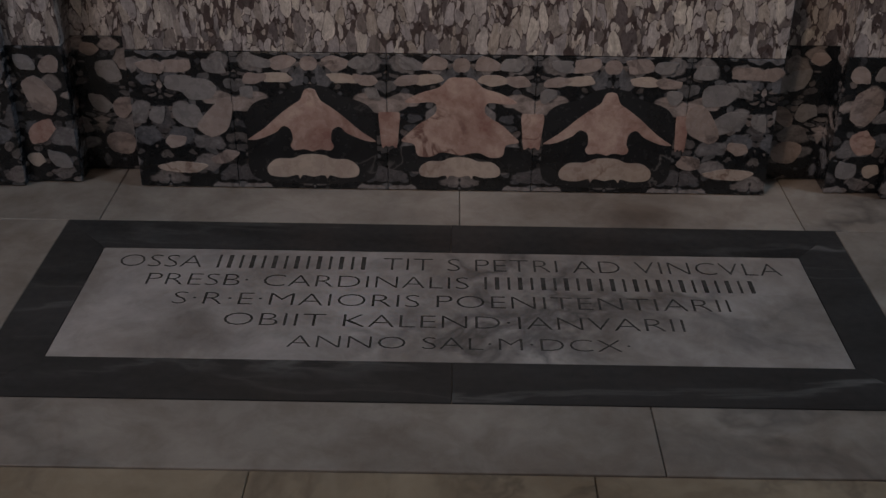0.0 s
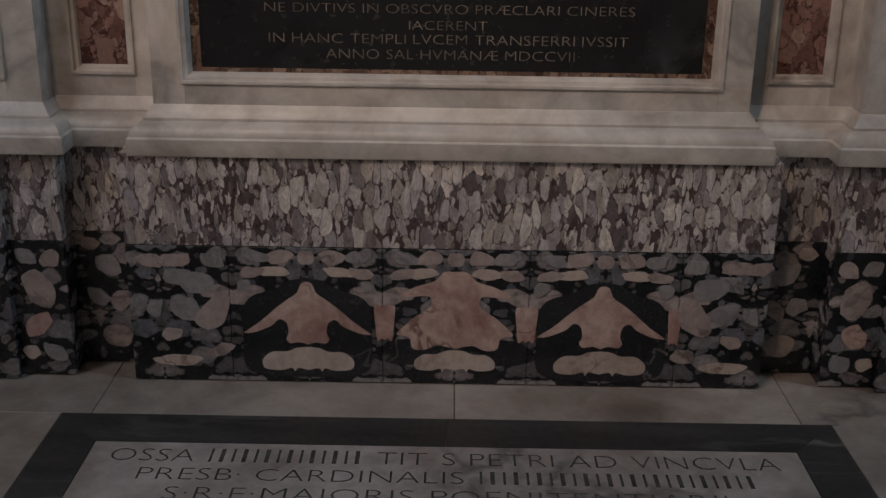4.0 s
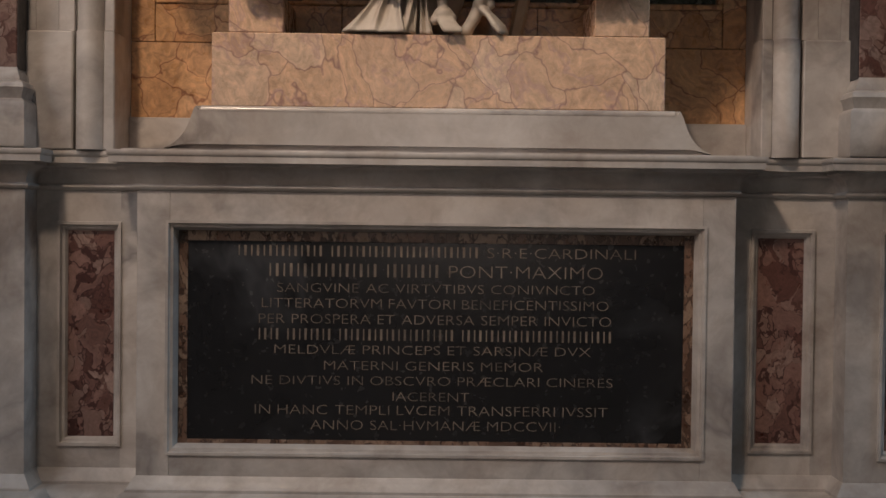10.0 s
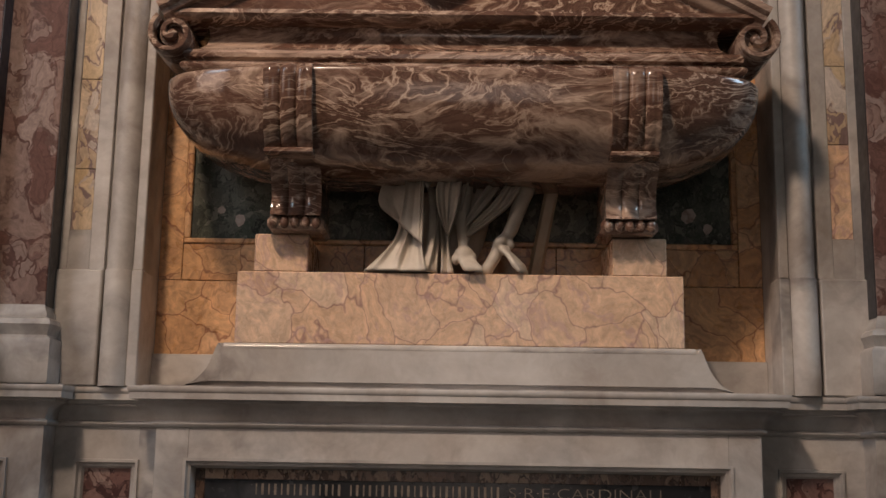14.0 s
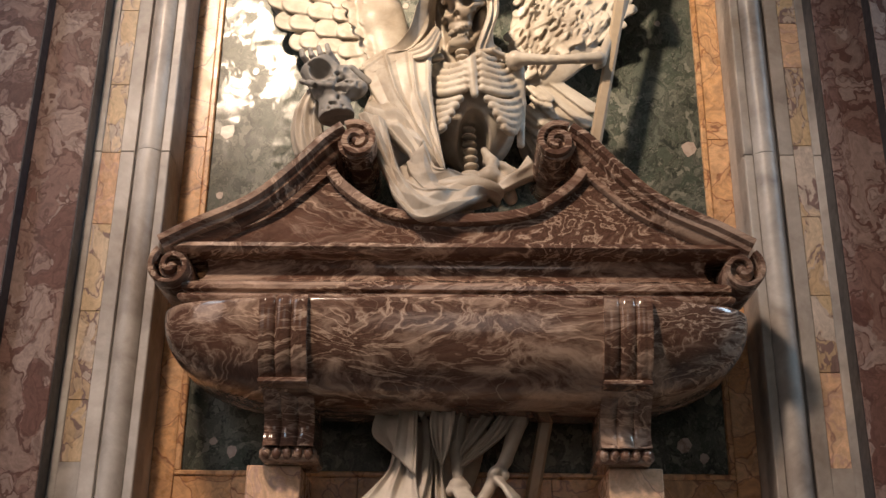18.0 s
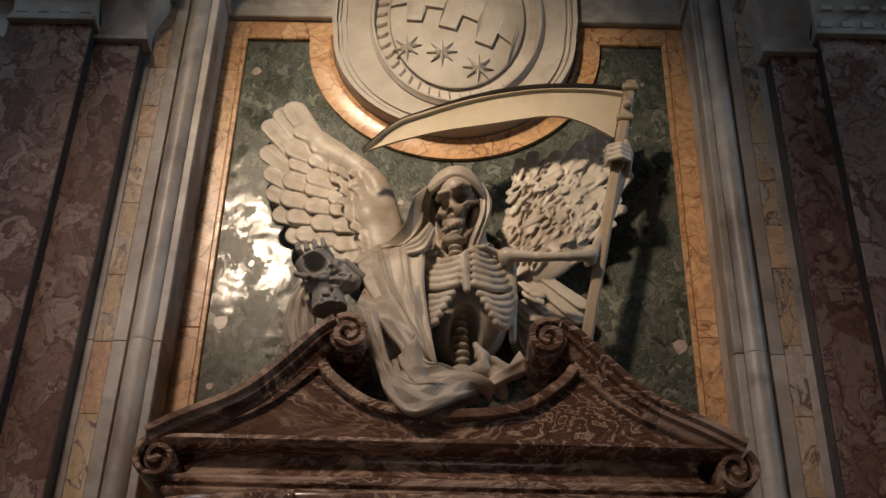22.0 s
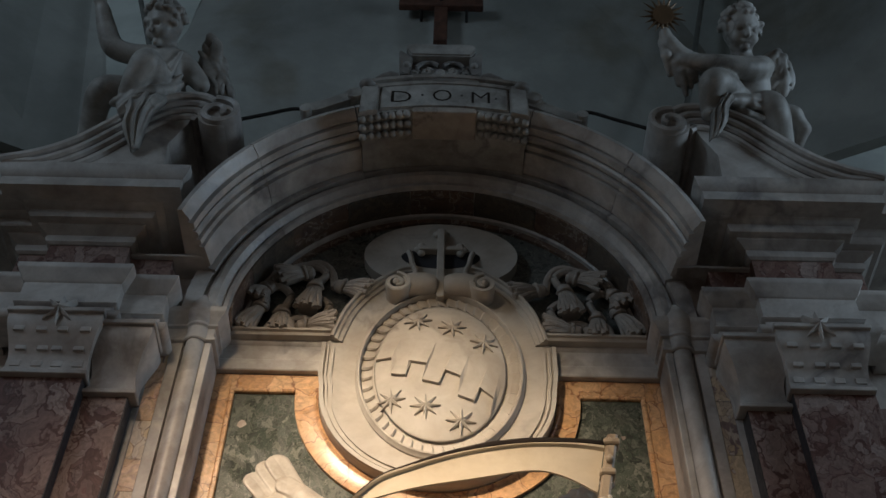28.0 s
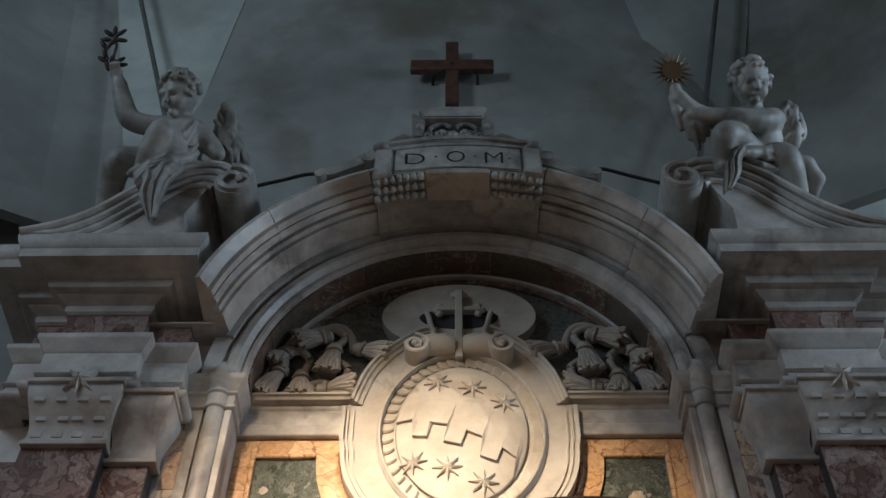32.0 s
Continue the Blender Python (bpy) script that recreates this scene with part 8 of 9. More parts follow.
hem = [
    sheet([(-0.225, 0.06, 2.50), (-0.228, 0.05, 2.435), (-0.243, 0.04, 2.356), (-0.205, 0.035, 2.315), (-0.178, 0.03, 2.292)], [(-0.150, 0.05, 2.50), (-0.156, 0.04, 2.435), (-0.164, 0.03, 2.370), (-0.170, 0.025, 2.315), (-0.177, 0.022, 2.290)], [(0.45, 0.1, 0.3, -0.012)], -0.006, 20, 30, 0.03),
    sheet([(-0.158, 0.025, 2.50), (-0.160, 0.01, 2.435), (-0.166, -0.004, 2.370), (-0.174, 0.0, 2.315), (-0.179, 0.008, 2.290)], [(-0.100, 0.025, 2.50), (-0.104, 0.005, 2.435), (-0.106, -0.015, 2.380), (-0.106, -0.014, 2.300), (-0.109, -0.006, 2.222)], [(0.08, 0.0, 0.14, 0.014), (0.50, 0.0, 0.32, -0.012), (0.80, 0.05, 0.09, 0.010), (0.97, 0.0, 0.10, 0.014)], 0.006, 40, 36, 0.03),
    sheet([(-0.176, 0.045, 2.320), (-0.192, 0.040, 2.250), (-0.232, 0.025, 2.194), (-0.278, 0.010, 2.146)], [(-0.112, 0.05, 2.320), (-0.110, 0.035, 2.250), (-0.106, 0.015, 2.190), (-0.095, -0.005, 2.143)], [(0.12, 0.0, 0.12, 0.012), (0.40, 0.12, 0.10, 0.012), (0.62, -0.05, 0.16, -0.014), (0.97, 0, 0.10, 0.022)], 0.004, 40, 30, 0.05),
    sheet([(-0.110, 0.0, 2.50), (-0.108, -0.006, 2.435), (-0.104, -0.010, 2.395)], [(-0.080, 0.03, 2.50), (-0.082, 0.02, 2.430), (-0.100, -0.006, 2.385)], [(0.85, 0.0, 0.16, 0.012)], 0.004, 14, 16, 0.02),
    sheet([(-0.102, 0.055, 2.42), (-0.092, 0.035, 2.330), (-0.096, 0.025, 2.240), (-0.112, 0.010, 2.145)], [(-0.086, 0.085, 2.42), (-0.072, 0.075, 2.330), (-0.068, 0.06, 2.240), (-0.066, 0.035, 2.145)], [(0.30, 0.0, 0.24, 0.016), (0.90, 0.0, 0.14, 0.010)], 0.004, 20, 26, 0.04),
    sheet([(-0.064, 0.075, 2.36), (-0.062, 0.060, 2.290), (-0.056, 0.045, 2.220), (-0.056, 0.035, 2.145)], [(-0.030, 0.075, 2.36), (-0.030, 0.060, 2.290), (-0.032, 0.045, 2.220), (-0.018, 0.030, 2.145)], [(0.15, 0.0, 0.16, 0.014), (0.48, 0.0, 0.16, -0.018), (0.82, 0.0, 0.18, 0.014)], 0.0, 26, 26, 0.04),
    sheet([(-0.048, 0.01, 2.50), (-0.058, 0.005, 2.435), (-0.073, 0.0, 2.380), (-0.062, 0.004, 2.310), (-0.040, 0.010, 2.256)], [(0.008, 0.005, 2.50), (0.004, 0.0, 2.441), (0.000, -0.004, 2.380), (-0.012, 0.0, 2.315), (-0.034, 0.010, 2.254)], [(0.06, 0.0, 0.14, 0.014), (0.30, 0.1, 0.12, -0.012), (0.55, -0.06, 0.10, 0.010), (0.95, 0.0, 0.14, 0.012)], 0.004, 34, 32, 0.03),
    sheet([(0.010, 0.03, 2.50), (0.006, 0.025, 2.441), (0.004, 0.02, 2.380), (-0.004, 0.025, 2.325)], [(0.045, 0.02, 2.50), (0.036, 0.012, 2.441), (0.020, 0.010, 2.390), (0.004, 0.020, 2.330)], [(0.90, 0.0, 0.2, 0.014)], 0.0, 16, 22, 0.03),
    sheet([(0.060, 0.085, 2.50), (0.052, 0.075, 2.424), (0.034, 0.065, 2.360), (0.018, 0.055, 2.320)], [(0.205, 0.085, 2.50), (0.150, 0.075, 2.436), (0.085, 0.065, 2.372), (0.022, 0.050, 2.310)], [(0.5, 0.0, 0.4, -0.010)], 0.0, 24, 24, 0.03),
    sheet([(0.120, 0.05, 2.50), (0.085, 0.04, 2.424), (0.046, 0.032, 2.360), (0.018, 0.03, 2.312), (0.016, 0.035, 2.290)], [(0.160, 0.06, 2.50), (0.126, 0.055, 2.424), (0.080, 0.045, 2.355), (0.034, 0.040, 2.300), (0.018, 0.036, 2.286)], [(0.12, 0.0, 0.16, 0.014), (0.6, 0.0, 0.25, -0.010)], 0.0, 22, 28, 0.02),
    sheet([(0.172, 0.055, 2.50), (0.136, 0.045, 2.424), (0.086, 0.035, 2.345), (0.036, 0.03, 2.290), (0.016, 0.030, 2.256)], [(0.230, 0.06, 2.50), (0.196, 0.05, 2.436), (0.150, 0.035, 2.355), (0.092, 0.025, 2.300), (0.020, 0.030, 2.252)], [(0.10, 0.0, 0.14, 0.014), (0.42, 0.06, 0.12, -0.012), (0.70, 0.0, 0.10, 0.010), (0.97, 0.0, 0.12, 0.012)], 0.004, 36, 32, 0.03),
]
carved("winged_skeleton_statue", [wings, fig, glass, robe, *cloths, *hem], STATUE, None, "pale marble statue of a winged hooded skeleton behind the sarcophagus", "statue", at=(0, 0.12, 2.1385), second=GREY_DUST, of_second=[glass])

# ---- the scythe ----
scythe = thing("scythe", "ivory-coloured scythe with tan pole held over the sarcophagus", "scythe", at=(0.22, 0.14, 2.139))
sx0, sx1 = Vector((0.222, 0.16, 2.140)), Vector((0.662, 0.030, 4.385))
rings = []
for t in (0.0, 0.25, 0.5, 0.75, 1.0):
    c = sx0.lerp(sx1, t)
    w = 0.021
    rings.append([(c.x + dx * w, c.y + dy * w, c.z) for dx, dy in ((-1, -0.6), (-0.6, -1), (0.6, -1), (1, -0.6), (1, 0.6), (0.6, 1), (-0.6, 1), (-1, 0.6))])
pole = part("pole", loft(rings), POLE, scythe, "long tan pole", smooth=True)
for t, h in ((0.985, 0.014), (0.925, 0.014)):
    c = sx0.lerp(sx1, t)
    part("collar", box(c.x - 0.030, c.x + 0.030, c.y - 0.030, c.y + 0.030, c.z - h, c.z + h, 0.006), POLE, pole, "square collar")
c = sx0.lerp(sx1, 0.955)
part("bolt", ball((c.x - 0.004, c.y - 0.030, c.z - 0.02), 0.016, 10), POLE, pole, smooth="all")
up = [(-0.318, 4.010), (-0.205, 4.130), (-0.102, 4.184), (0.002, 4.232), (0.107, 4.272), (0.213, 4.303), (0.320, 4.326), (0.427, 4.339), (0.534, 4.346), (0.630, 4.345)]
dn = [(-0.312, 4.006), (-0.222, 4.046), (-0.100, 4.091), (0.002, 4.120), (0.105, 4.144), (0.210, 4.171), (0.315, 4.198), (0.400, 4.206), (0.490, 4.182), (0.585, 4.130)]
up, dn = smooth_line(up, 4), smooth_line(dn, 4)
rings = []
for i, ((xa, za), (xb, zb)) in enumerate(zip(up, dn)):
    y = -0.020 + 0.055 * (i / len(up)) ** 2
    row = []
    for f in (0.0, 0.08, 0.12, 0.5, 1.0):
        row.append((xa + (xb - xa) * f, y - (0.012 if f < 0.1 else 0.0) + 0.020 * math.sin(math.pi * f) * 0.5, za + (zb - za) * f))
    for f in (1.0, 0.5, 0.0):
        row.append((xa + (xb - xa) * f, y + 0.010 + 0.020 * math.sin(math.pi * f) * 0.5, za + (zb - za) * f))
    rings.append(row)
blade = part("blade", loft(rings), BLADE, scythe, "curved ivory blade", smooth=True)
part("blade_rim", tube([(x, -0.026 + 0.055 * (i / len(up)) ** 2, z + 0.004) for i, (x, z) in enumerate(up)], [0.004 + 0.008 * min(1, i / 20) for i in range(len(up))], 8), BRONZE_DARK, blade, "dark raised back of the blade", smooth=True)


# ---- seated child statues on the half pediments, leaning out towards the floor ----
def lean(x, y, v):
    """From a figure's own frame (x across, y depth, v up its back) to its leaning seat on the pediment."""
    c, q = math.cos(radians(35)), math.sin(radians(35))
    return x, -0.2 + y * c - v * q, 6.17 + y * q + v * c


def child_head(sc, c, turn, seed):
    """A round head with curls, its face turned aside by some degrees."""
    ca, sa = math.cos(radians(turn)), math.sin(radians(turn))

    def F(x, y, z):
        y, z = y * 0.90 - z * 0.43, z * 0.90 + y * 0.43
        return c[0] + x * ca + y * sa, c[1] - x * sa + y * ca, c[2] + z
    sc.egg(c, (0.088, 0.095, 0.105), 0, 0.02)
    sc.egg(F(0, -0.035, -0.045), (0.068, 0.060, 0.062), 0, 0.02)
    sc.egg(F(0, -0.092, -0.088), (0.022, 0.018, 0.018), 0, 0.012)
    sc.line([F(0, -0.090, 0.008), F(0, -0.110, -0.026)], [0.008, 0.014], 0.006)
    sc.line([F(-0.018, -0.094, -0.058), F(0.018, -0.094, -0.058)], [0.007, 0.007], 0.004)
    sc.line([F(-0.016, -0.104, -0.064), F(0.016, -0.104, -0.064)], [0.006, 0.006], 0.003, cut=True)
    for e in (-1, 1):
        sc.egg(F(e * 0.038, -0.070, -0.042), (0.030, 0.028, 0.030), 0, 0.015)
        sc.egg(F(e * 0.034, -0.098, 0.000), (0.020, 0.024, 0.010), 0, 0.006, cut=True)
        sc.egg(F(e * 0.034, -0.070, 0.000), (0.012, 0.010, 0.008), 0, 0.003)
        sc.line([F(e * 0.012, -0.092, 0.022), F(e * 0.050, -0.078, 0.020)], [0.006, 0.005], 0.006)
    r = random.Random(seed)
    for i in range(90):
        a, b = r.uniform(0, 2 * math.pi), r.uniform(0.0, 1.75)
        d = Vector((math.sin(b) * math.cos(a), math.sin(b) * math.sin(a), math.cos(b)))
        if d.y < -0.45 and d.z < 0.62:
            continue
        sc.egg(F(d.x * 0.094, d.y * 0.098 + 0.004, d.z * 0.110 + 0.004), (r.uniform(0.016, 0.026), 0.022, r.uniform(0.012, 0.02)), r.uniform(0, 180), 0.004)
    for i in range(16):
        a, b = r.uniform(0, 2 * math.pi), r.uniform(0.2, 1.5)
        d = Vector((math.sin(b) * math.cos(a), math.sin(b) * math.sin(a), math.cos(b)))
        if not (d.y < -0.40 and d.z < 0.70):
            sc.egg(F(d.x * 0.112, d.y * 0.115, d.z * 0.128), (0.008, 0.012, 0.014), r.uniform(0, 180), 0.004, cut=True)


def limb(sc, pts, rr, k=0.02):
    sc.line(smooth_line(pts, 3), [float(np.interp(i / (3 * (len(pts) - 1)), np.linspace(0, 1, len(rr)), rr)) for i in range(3 * (len(pts) - 1) + 1)], k)


def shoulder_wing(sc, pts, s, seed):
    r = random.Random(seed)
    for x, v in pts:
        sc.egg((x, 0.05 + r.uniform(-0.02, 0.02), v), (0.034, 0.024, 0.070), s * r.uniform(-10, 40), 0.012)
        sc.egg((x + r.uniform(-0.03, 0.03), 0.03, v + r.uniform(-0.03, 0.03)), (0.007, 0.012, 0.034), s * r.uniform(-10, 60), 0.005, cut=True)
        sc.egg((x + r.uniform(-0.02, 0.02), 0.02, v + r.uniform(-0.02, 0.02)), (0.012, 0.014, 0.034), s * r.uniform(-10, 50), 0.006)


left = Sculpt((-1.90, -0.44, -0.36), (-0.98, 0.26, 0.66), 0.0065)
left.egg((-1.36, 0.005, 0.155), (0.108, 0.088, 0.155), 6, 0.03)
left.egg((-1.355, -0.005, 0.225), (0.112, 0.082, 0.085), 0, 0.03)
left.egg((-1.365, 0.01, 0.040), (0.125, 0.105, 0.090), 0, 0.03)
left.rod((-1.355, 0.005, 0.28), (-1.368, -0.015, 0.36), 0.052, 0.050, 0.02)
child_head(left, (-1.372, -0.030, 0.432), 32, 7)
limb(left, [(-1.43, 0.0, 0.265), (-1.52, -0.03, 0.262), (-1.607, -0.05, 0.290), (-1.648, -0.05, 0.385), (-1.680, -0.05, 0.500)], [0.055, 0.046, 0.047, 0.042, 0.030])
left.egg((-1.692, -0.055, 0.535), (0.032, 0.028, 0.038), 0, 0.012)
for i in range(4):
    left.line([(-1.712 + 0.013 * i, -0.075, 0.545), (-1.715 + 0.013 * i, -0.085, 0.570), (-1.708 + 0.011 * i, -0.07, 0.585)], [0.009, 0.008, 0.007], 0.004)
limb(left, [(-1.28, 0.0, 0.245), (-1.215, 0.0, 0.165), (-1.165, -0.03, 0.105)], [0.050, 0.044, 0.032])
limb(left, [(-1.365, -0.03, 0.060), (-1.385, -0.13, 0.125), (-1.400, -0.20, 0.150), (-1.445, -0.19, 0.070), (-1.492, -0.17, -0.015)], [0.074, 0.070, 0.061, 0.054, 0.034])
left.egg((-1.512, -0.19, -0.040), (0.050, 0.032, 0.024), -25, 0.015)
limb(left, [(-1.42, 0.0, 0.035), (-1.53, -0.06, 0.055), (-1.622, -0.10, 0.040), (-1.665, -0.06, -0.06), (-1.70, -0.01, -0.20), (-1.70, 0.02, -0.30)], [0.076, 0.070, 0.064, 0.054, 0.046, 0.038])
left.egg((-1.40, 0.06, -0.05), (0.20, 0.12, 0.11), 0, 0.04)
left.line([(-1.30, -0.10, 0.06), (-1.36, -0.17, 0.02), (-1.44, -0.20, -0.02), (-1.50, -0.21, -0.075)], [0.024, 0.030, 0.030, 0.020], 0.012)
left.line([(-1.27, -0.06, 0.10), (-1.31, -0.10, 0.055), (-1.34, -0.14, 0.0)], [0.022, 0.026, 0.02], 0.012)
shoulder_wing(left, [(-1.145, 0.36), (-1.165, 0.32), (-1.125, 0.31), (-1.18, 0.27), (-1.14, 0.26), (-1.10, 0.24), (-1.15, 0.21), (-1.20, 0.21), (-1.09, 0.18), (-1.13, 0.16), (-1.17, 0.15), (-1.07, 0.13), (-1.11, 0.11)], -1, 5)
left.move = lambda x, y, v: lean(x, y, v)


def leaning(v, q):
    return np.stack(lean(v[:, 0], v[:, 1], v[:, 2]), 1), q


drape = [leaning(*sheet([(-1.315, -0.13, 0.02), (-1.295, -0.24, -0.05), (-1.325, -0.315, -0.13), (-1.350, -0.320, -0.20), (-1.372, -0.33, -0.31)], [(-1.450, -0.18, -0.01), (-1.470, -0.26, -0.07), (-1.440, -0.315, -0.13), (-1.448, -0.325, -0.21), (-1.398, -0.33, -0.335)], [(0.22, 0.06, 0.16, 0.022), (0.52, -0.08, 0.14, 0.026), (0.82, 0.0, 0.14, 0.018)], 0.012, 30, 30, 0.05)),
         leaning(*sheet([(-1.43, -0.20, 0.0), (-1.47, -0.25, -0.05), (-1.50, -0.27, -0.10)], [(-1.38, -0.22, -0.05), (-1.42, -0.28, -0.11), (-1.475, -0.29, -0.155)], [(0.5, 0.0, 0.3, 0.016)], 0.01, 14, 16, 0.04))]
for x0, v0, x1, v1 in ((-1.27, 0.26, -1.33, 0.09), (-1.29, 0.22, -1.40, 0.07), (-1.26, 0.14, -1.36, 0.03)):
    left.line([(x0, -0.075, v0), ((x0 + x1) / 2, -0.100, (v0 + v1) / 2 - 0.01), (x1, -0.105, v1)], [0.010, 0.014, 0.016], 0.006)
carved("child_statue", [left, *drape], STATUE_DUSTY, None, "white marble seated winged child raising one arm", "statue", "child statues", at=(-1.4, -0.2, 6.0))

right = Sculpt((0.96, -0.44, -0.36), (1.86, 0.26, 0.70), 0.0065)
right.egg((1.475, 0.005, 0.165), (0.110, 0.088, 0.155), 4, 0.03)
right.egg((1.455, -0.005, 0.245), (0.115, 0.082, 0.085), 0, 0.03)
right.egg((1.470, 0.01, 0.040), (0.125, 0.105, 0.090), 0, 0.03)
right.rod((1.455, 0.005, 0.29), (1.445, -0.015, 0.39), 0.052, 0.050, 0.02)
child_head(right, (1.442, -0.030, 0.468), -8, 9)
limb(right, [(1.545, -0.02, 0.270), (1.46, -0.11, 0.225), (1.33, -0.15, 0.222), (1.225, -0.15, 0.232), (1.15, -0.14, 0.245)], [0.056, 0.052, 0.046, 0.038, 0.030])
right.egg((1.135, -0.14, 0.250), (0.035, 0.026, 0.028), 0, 0.012)
limb(right, [(1.365, 0.0, 0.285), (1.25, -0.06, 0.255), (1.13, -0.10, 0.290), (1.065, -0.10, 0.375)], [0.054, 0.046, 0.040, 0.030])
right.egg((1.058, -0.10, 0.398), (0.030, 0.030, 0.036), 0, 0.012)
for i, (a, b) in enumerate((((1.04, 0.36), (1.075, 0.19)), ((1.075, 0.34), (1.115, 0.14)), ((1.105, 0.30), (1.150, 0.09)), ((1.14, 0.26), (1.175, 0.13)), ((1.16, 0.24), (1.20, 0.16)))):
    right.line([(a[0], -0.09, a[1]), ((a[0] + b[0]) / 2 + 0.008 * (i % 2), -0.12, (a[1] + b[1]) / 2), (b[0], -0.10, b[1])], [0.018, 0.026, 0.014], 0.010)
limb(right, [(1.42, -0.03, 0.060), (1.325, -0.14, 0.115), (1.258, -0.20, 0.112), (1.250, -0.18, 0.040), (1.245, -0.15, -0.02)], [0.072, 0.067, 0.060, 0.050, 0.033])
right.egg((1.240, -0.18, -0.040), (0.036, 0.055, 0.024), 0, 0.015)
limb(right, [(1.50, 0.0, 0.040), (1.545, -0.09, 0.045), (1.575, -0.10, -0.005), (1.61, -0.05, -0.09), (1.64, 0.0, -0.20), (1.65, 0.03, -0.30)], [0.074, 0.068, 0.060, 0.050, 0.042, 0.036])
right.egg((1.47, 0.06, -0.05), (0.20, 0.12, 0.11), 0, 0.04)
right.line([(1.56, -0.07, 0.11), (1.47, -0.12, 0.06), (1.38, -0.16, 0.04), (1.32, -0.20, 0.03)], [0.022, 0.030, 0.030, 0.022], 0.012)
right.line([(1.60, 0.02, 0.09), (1.70, 0.04, 0.05), (1.745, 0.04, -0.02), (1.72, 0.06, -0.12)], [0.030, 0.045, 0.036, 0.02], 0.015)
shoulder_wing(right, [(1.59, 0.33), (1.62, 0.34), (1.60, 0.29), (1.645, 0.31), (1.63, 0.27), (1.67, 0.28), (1.655, 0.24), (1.69, 0.25), (1.62, 0.22), (1.66, 0.20)], 1, 6)
right.move = lambda x, y, v: lean(x, y, v)
drape = [leaning(*sheet([(1.385, -0.12, 0.08), (1.345, -0.24, 0.02), (1.300, -0.305, -0.05), (1.285, -0.32, -0.12), (1.245, -0.33, -0.19)], [(1.285, -0.19, 0.05), (1.270, -0.26, -0.01), (1.225, -0.305, -0.07), (1.215, -0.32, -0.13), (1.205, -0.33, -0.215)], [(0.25, 0.05, 0.16, 0.020), (0.60, -0.08, 0.15, 0.022), (0.88, 0.0, 0.12, 0.014)], 0.010, 28, 28, 0.05))]
for x0, v0, x1, v1 in ((1.38, 0.08, 1.52, 0.05), (1.37, 0.05, 1.54, 0.015), (1.36, 0.02, 1.50, -0.03)):
    right.line([(x0, -0.125, v0), ((x0 + x1) / 2, -0.150, (v0 + v1) / 2 - 0.012), (x1, -0.130, v1)], [0.012, 0.017, 0.013], 0.006)
carved("child_statue", [right, *drape], STATUE_DUSTY, None, "white marble seated winged child leaning on one arm", "statue", "child statues", at=(1.5, -0.2, 6.0))

wreath = thing("bronze_branch", "small dark bronze leafy branch held up by a child statue", "branch", at=lean(-1.700, -0.06, 0.56))
stem = smooth_line([(-1.700, -0.06, 0.555), (-1.712, -0.06, 0.62), (-1.702, -0.06, 0.68), (-1.712, -0.06, 0.73)], 5)
part("stem", tube([lean(*p) for p in stem], 0.007, 8), BRONZE_DARK, wreath, smooth=True)
part("stem", tube([lean(*p) for p in smooth_line([(-1.735, -0.06, 0.60), (-1.750, -0.06, 0.65), (-1.735, -0.06, 0.70), (-1.715, -0.06, 0.73)], 5)], 0.006, 8), BRONZE_DARK, wreath, smooth=True)
for x, v, a in ((-1.715, 0.760, 0), (-1.745, 0.750, -50), (-1.685, 0.752, 55), (-1.752, 0.715, -80), (-1.680, 0.712, 100), (-1.715, 0.715, 20), (-1.765, 0.685, -30), (-1.758, 0.645, -15), (-1.735, 0.690, 30), (-1.762, 0.605, -60), (-1.725, 0.600, 20), (-1.680, 0.600, 60), (-1.668, 0.575, 85), (-1.700, 0.585, -30), (-1.738, 0.572, -20)):
    leaf = ball((0, 0, 0), 1, 8, (0.013, 0.006, 0.034))
    leaf.transform(Matrix.Translation(lean(x, -0.062, v)) @ Matrix.Rotation(radians(35), 4, 'X') @ Matrix.Rotation(radians(a), 4, 'Y'))
    part("leaf", leaf, BRONZE_DARK, wreath, smooth="all")

sun = thing("sun_ornament", "dull gilded metal sun with pointed rays", "ornament", at=lean(1.052, -0.10, 0.43))
tilt = Matrix.Translation(lean(1.048, -0.115, 0.490)) @ Matrix.Rotation(radians(35), 4, 'X')
disc = bmesh.new()
bmesh.ops.create_cone(disc, cap_ends=True, segments=24, radius1=0.058, radius2=0.050, depth=0.018, matrix=tilt @ Matrix.Rotation(radians(90), 4, 'X'))
part("disc", disc, BRONZE, sun, smooth=True)
for i in range(18):
    a = 2 * math.pi * i / 18 + 0.1
    r1 = 0.118 if i % 2 else 0.100
    u, w = Vector((math.cos(a), 0, math.sin(a))), Vector((-math.sin(a), 0, math.cos(a)))
    ray = solid([u * 0.045 + w * 0.010, u * 0.045 - w * 0.010, u * r1, u * 0.045 + Vector((0, -0.010, 0)), u * 0.045 + Vector((0, 0.010, 0))], [(0, 2, 3), (3, 2, 1), (1, 2, 4), (4, 2, 0), (0, 3, 1, 4)])
    ray.transform(tilt)
    part("ray", ray, BRONZE, sun)
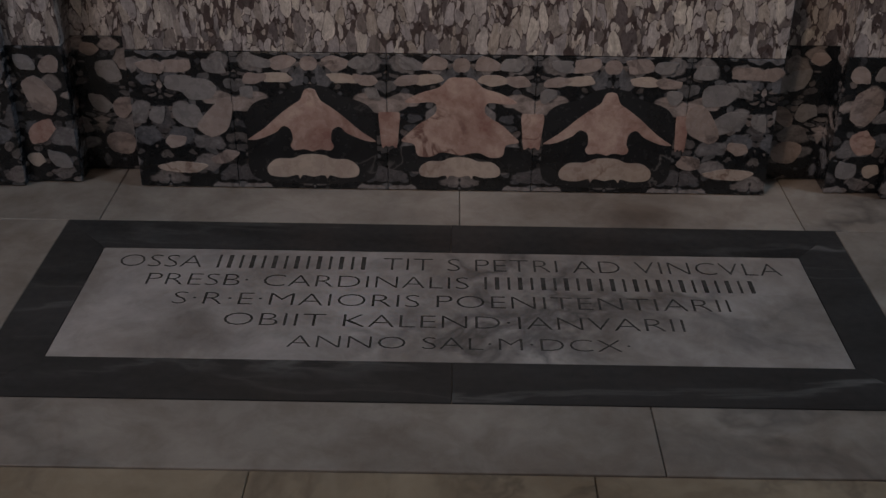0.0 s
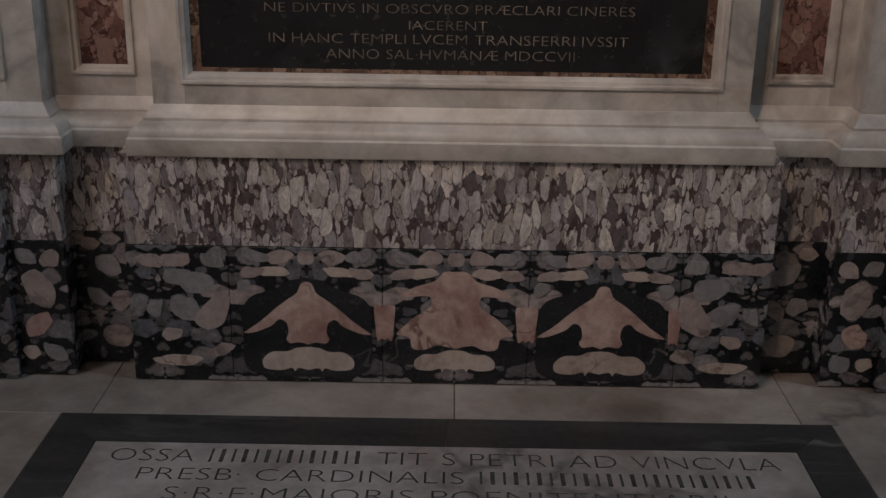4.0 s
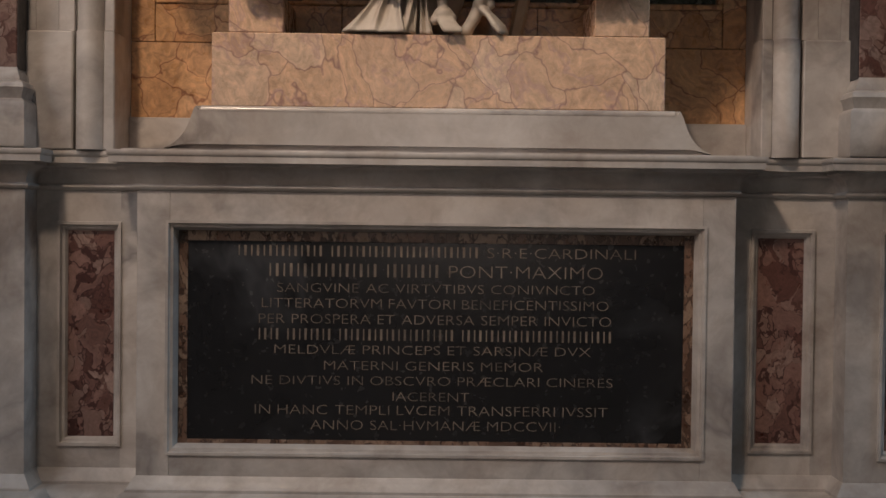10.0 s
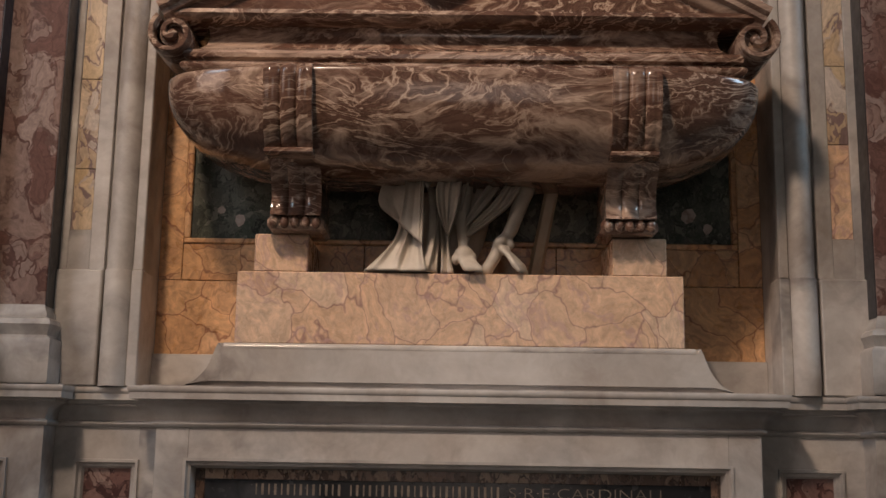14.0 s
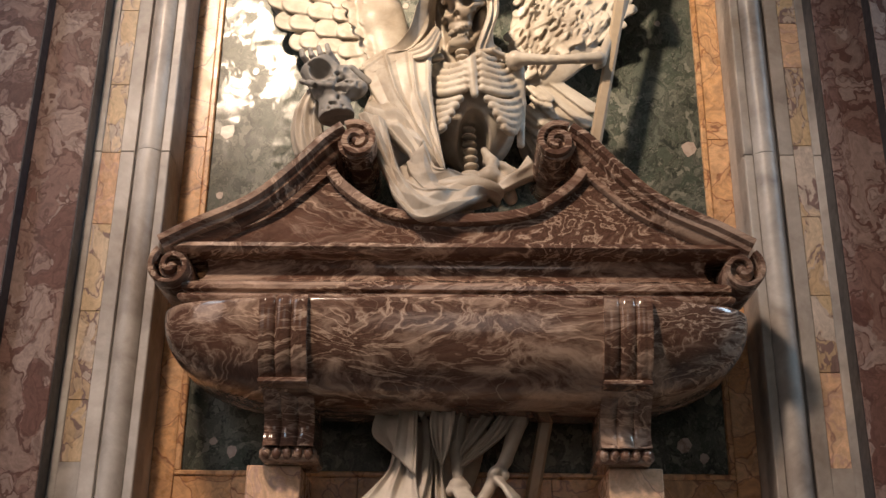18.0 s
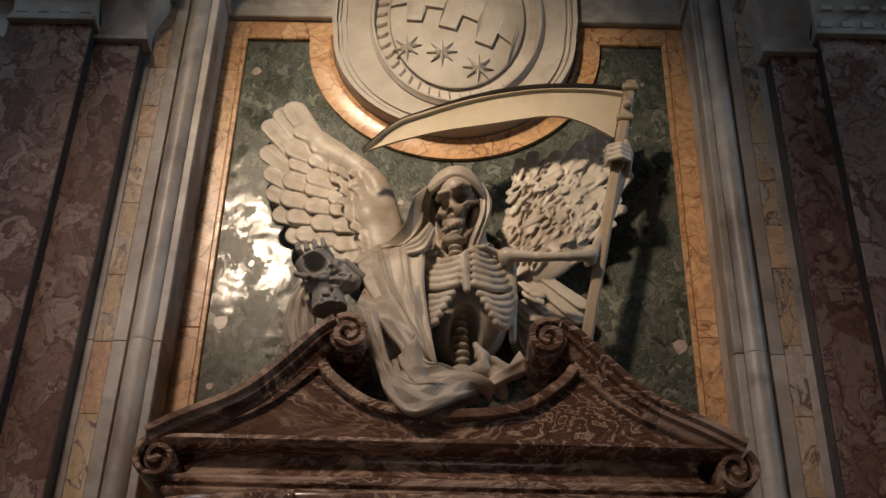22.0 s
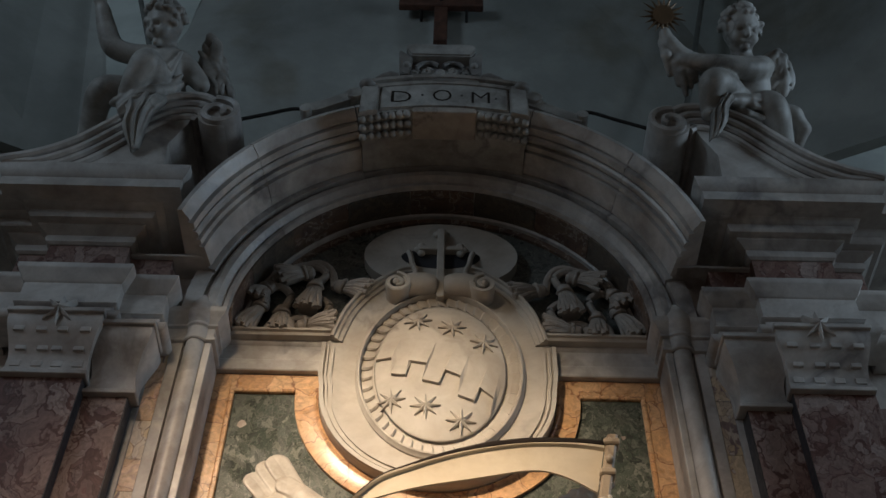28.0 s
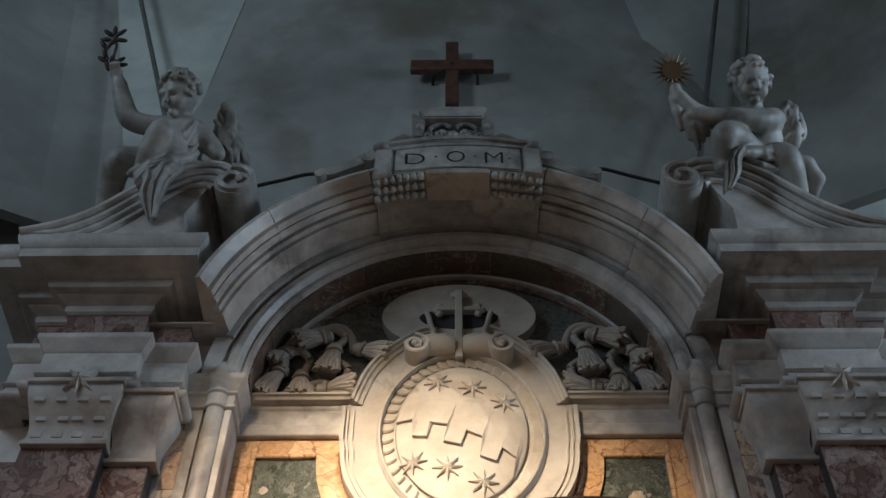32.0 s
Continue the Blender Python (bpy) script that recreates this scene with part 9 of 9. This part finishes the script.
part("stem", tube([lean(1.056, -0.10, 0.41), lean(1.050, -0.11, 0.46)], 0.012, 8), BRONZE, sun, smooth=True)

# ---- cross, rods and cables on the wall ----
cross = thing("wooden_cross", "dark red-brown wooden cross fixed high on the wall", "cross", at=(-0.035, 0.45, 8.2))
YC = 0.40
k = (YC + 3.335) / (0.35 + 3.335)


def at_wall(x, z):
    return x * k, 1.6 + (z - 1.6) * k


cx, cz = at_wall(-0.035, 8.264)
part("stem", box(cx - 0.044, cx + 0.044, YC, YC + 0.05, at_wall(0, 7.79)[1], at_wall(0, 8.598)[1], 0.006), WOOD, cross)
part("arm", box(cx - 0.278, cx + 0.278, YC - 0.012, YC + 0.038, cz - 0.062, cz + 0.062, 0.006), WOOD, cross)
part("peg", ball((cx, YC - 0.014, cz), 0.012, 8), IRON, cross, smooth="all")
for px in (-0.13, 0.17):
    part("bracket", tube([(cx + px, YC + 0.02, cz - 0.06), (cx + px, 0.5, cz - 0.09)], 0.010, 8), IRON, cross, smooth=True)
for (xa, za), (xb, zb) in (((-1.86, 7.80), (-2.399, 9.54)), ((1.532, 7.71), (1.932, 9.46))):
    xa, za = at_wall(xa, za)
    xb, zb = at_wall(xb, zb)
    rod = thing("iron_rod", "slanting grey iron rod against the plaster wall", "rod", "iron rods", at=(xa, YC, za))
    dx, dz = xb - xa, zb - za
    part("bar", tube([(xa - dx * 0.6, YC - 0.1, za - dz * 0.6), (xa, YC - 0.05, za), (xb, YC - 0.05, zb), (xb + dx * 0.5, YC - 0.2, zb + dz * 0.5)], 0.017, 10), ROD, rod, smooth=True)
for pts in ([(-1.01, -0.20, 6.075), (-0.86, -0.20, 6.135), (-0.70, -0.20, 6.19), (-0.64, -0.18, 6.11)], [(0.64, -0.18, 6.11), (0.68, -0.20, 6.215), (0.84, -0.20, 6.15), (1.01, -0.20, 6.07)]):
    cable = thing("cable", "thin black cable strung from scroll to keystone", "cable", "cables", at=pts[0])
    part("line", tube(smooth_line(pts, 4), 0.010, 6), IRON, cable, smooth=True)
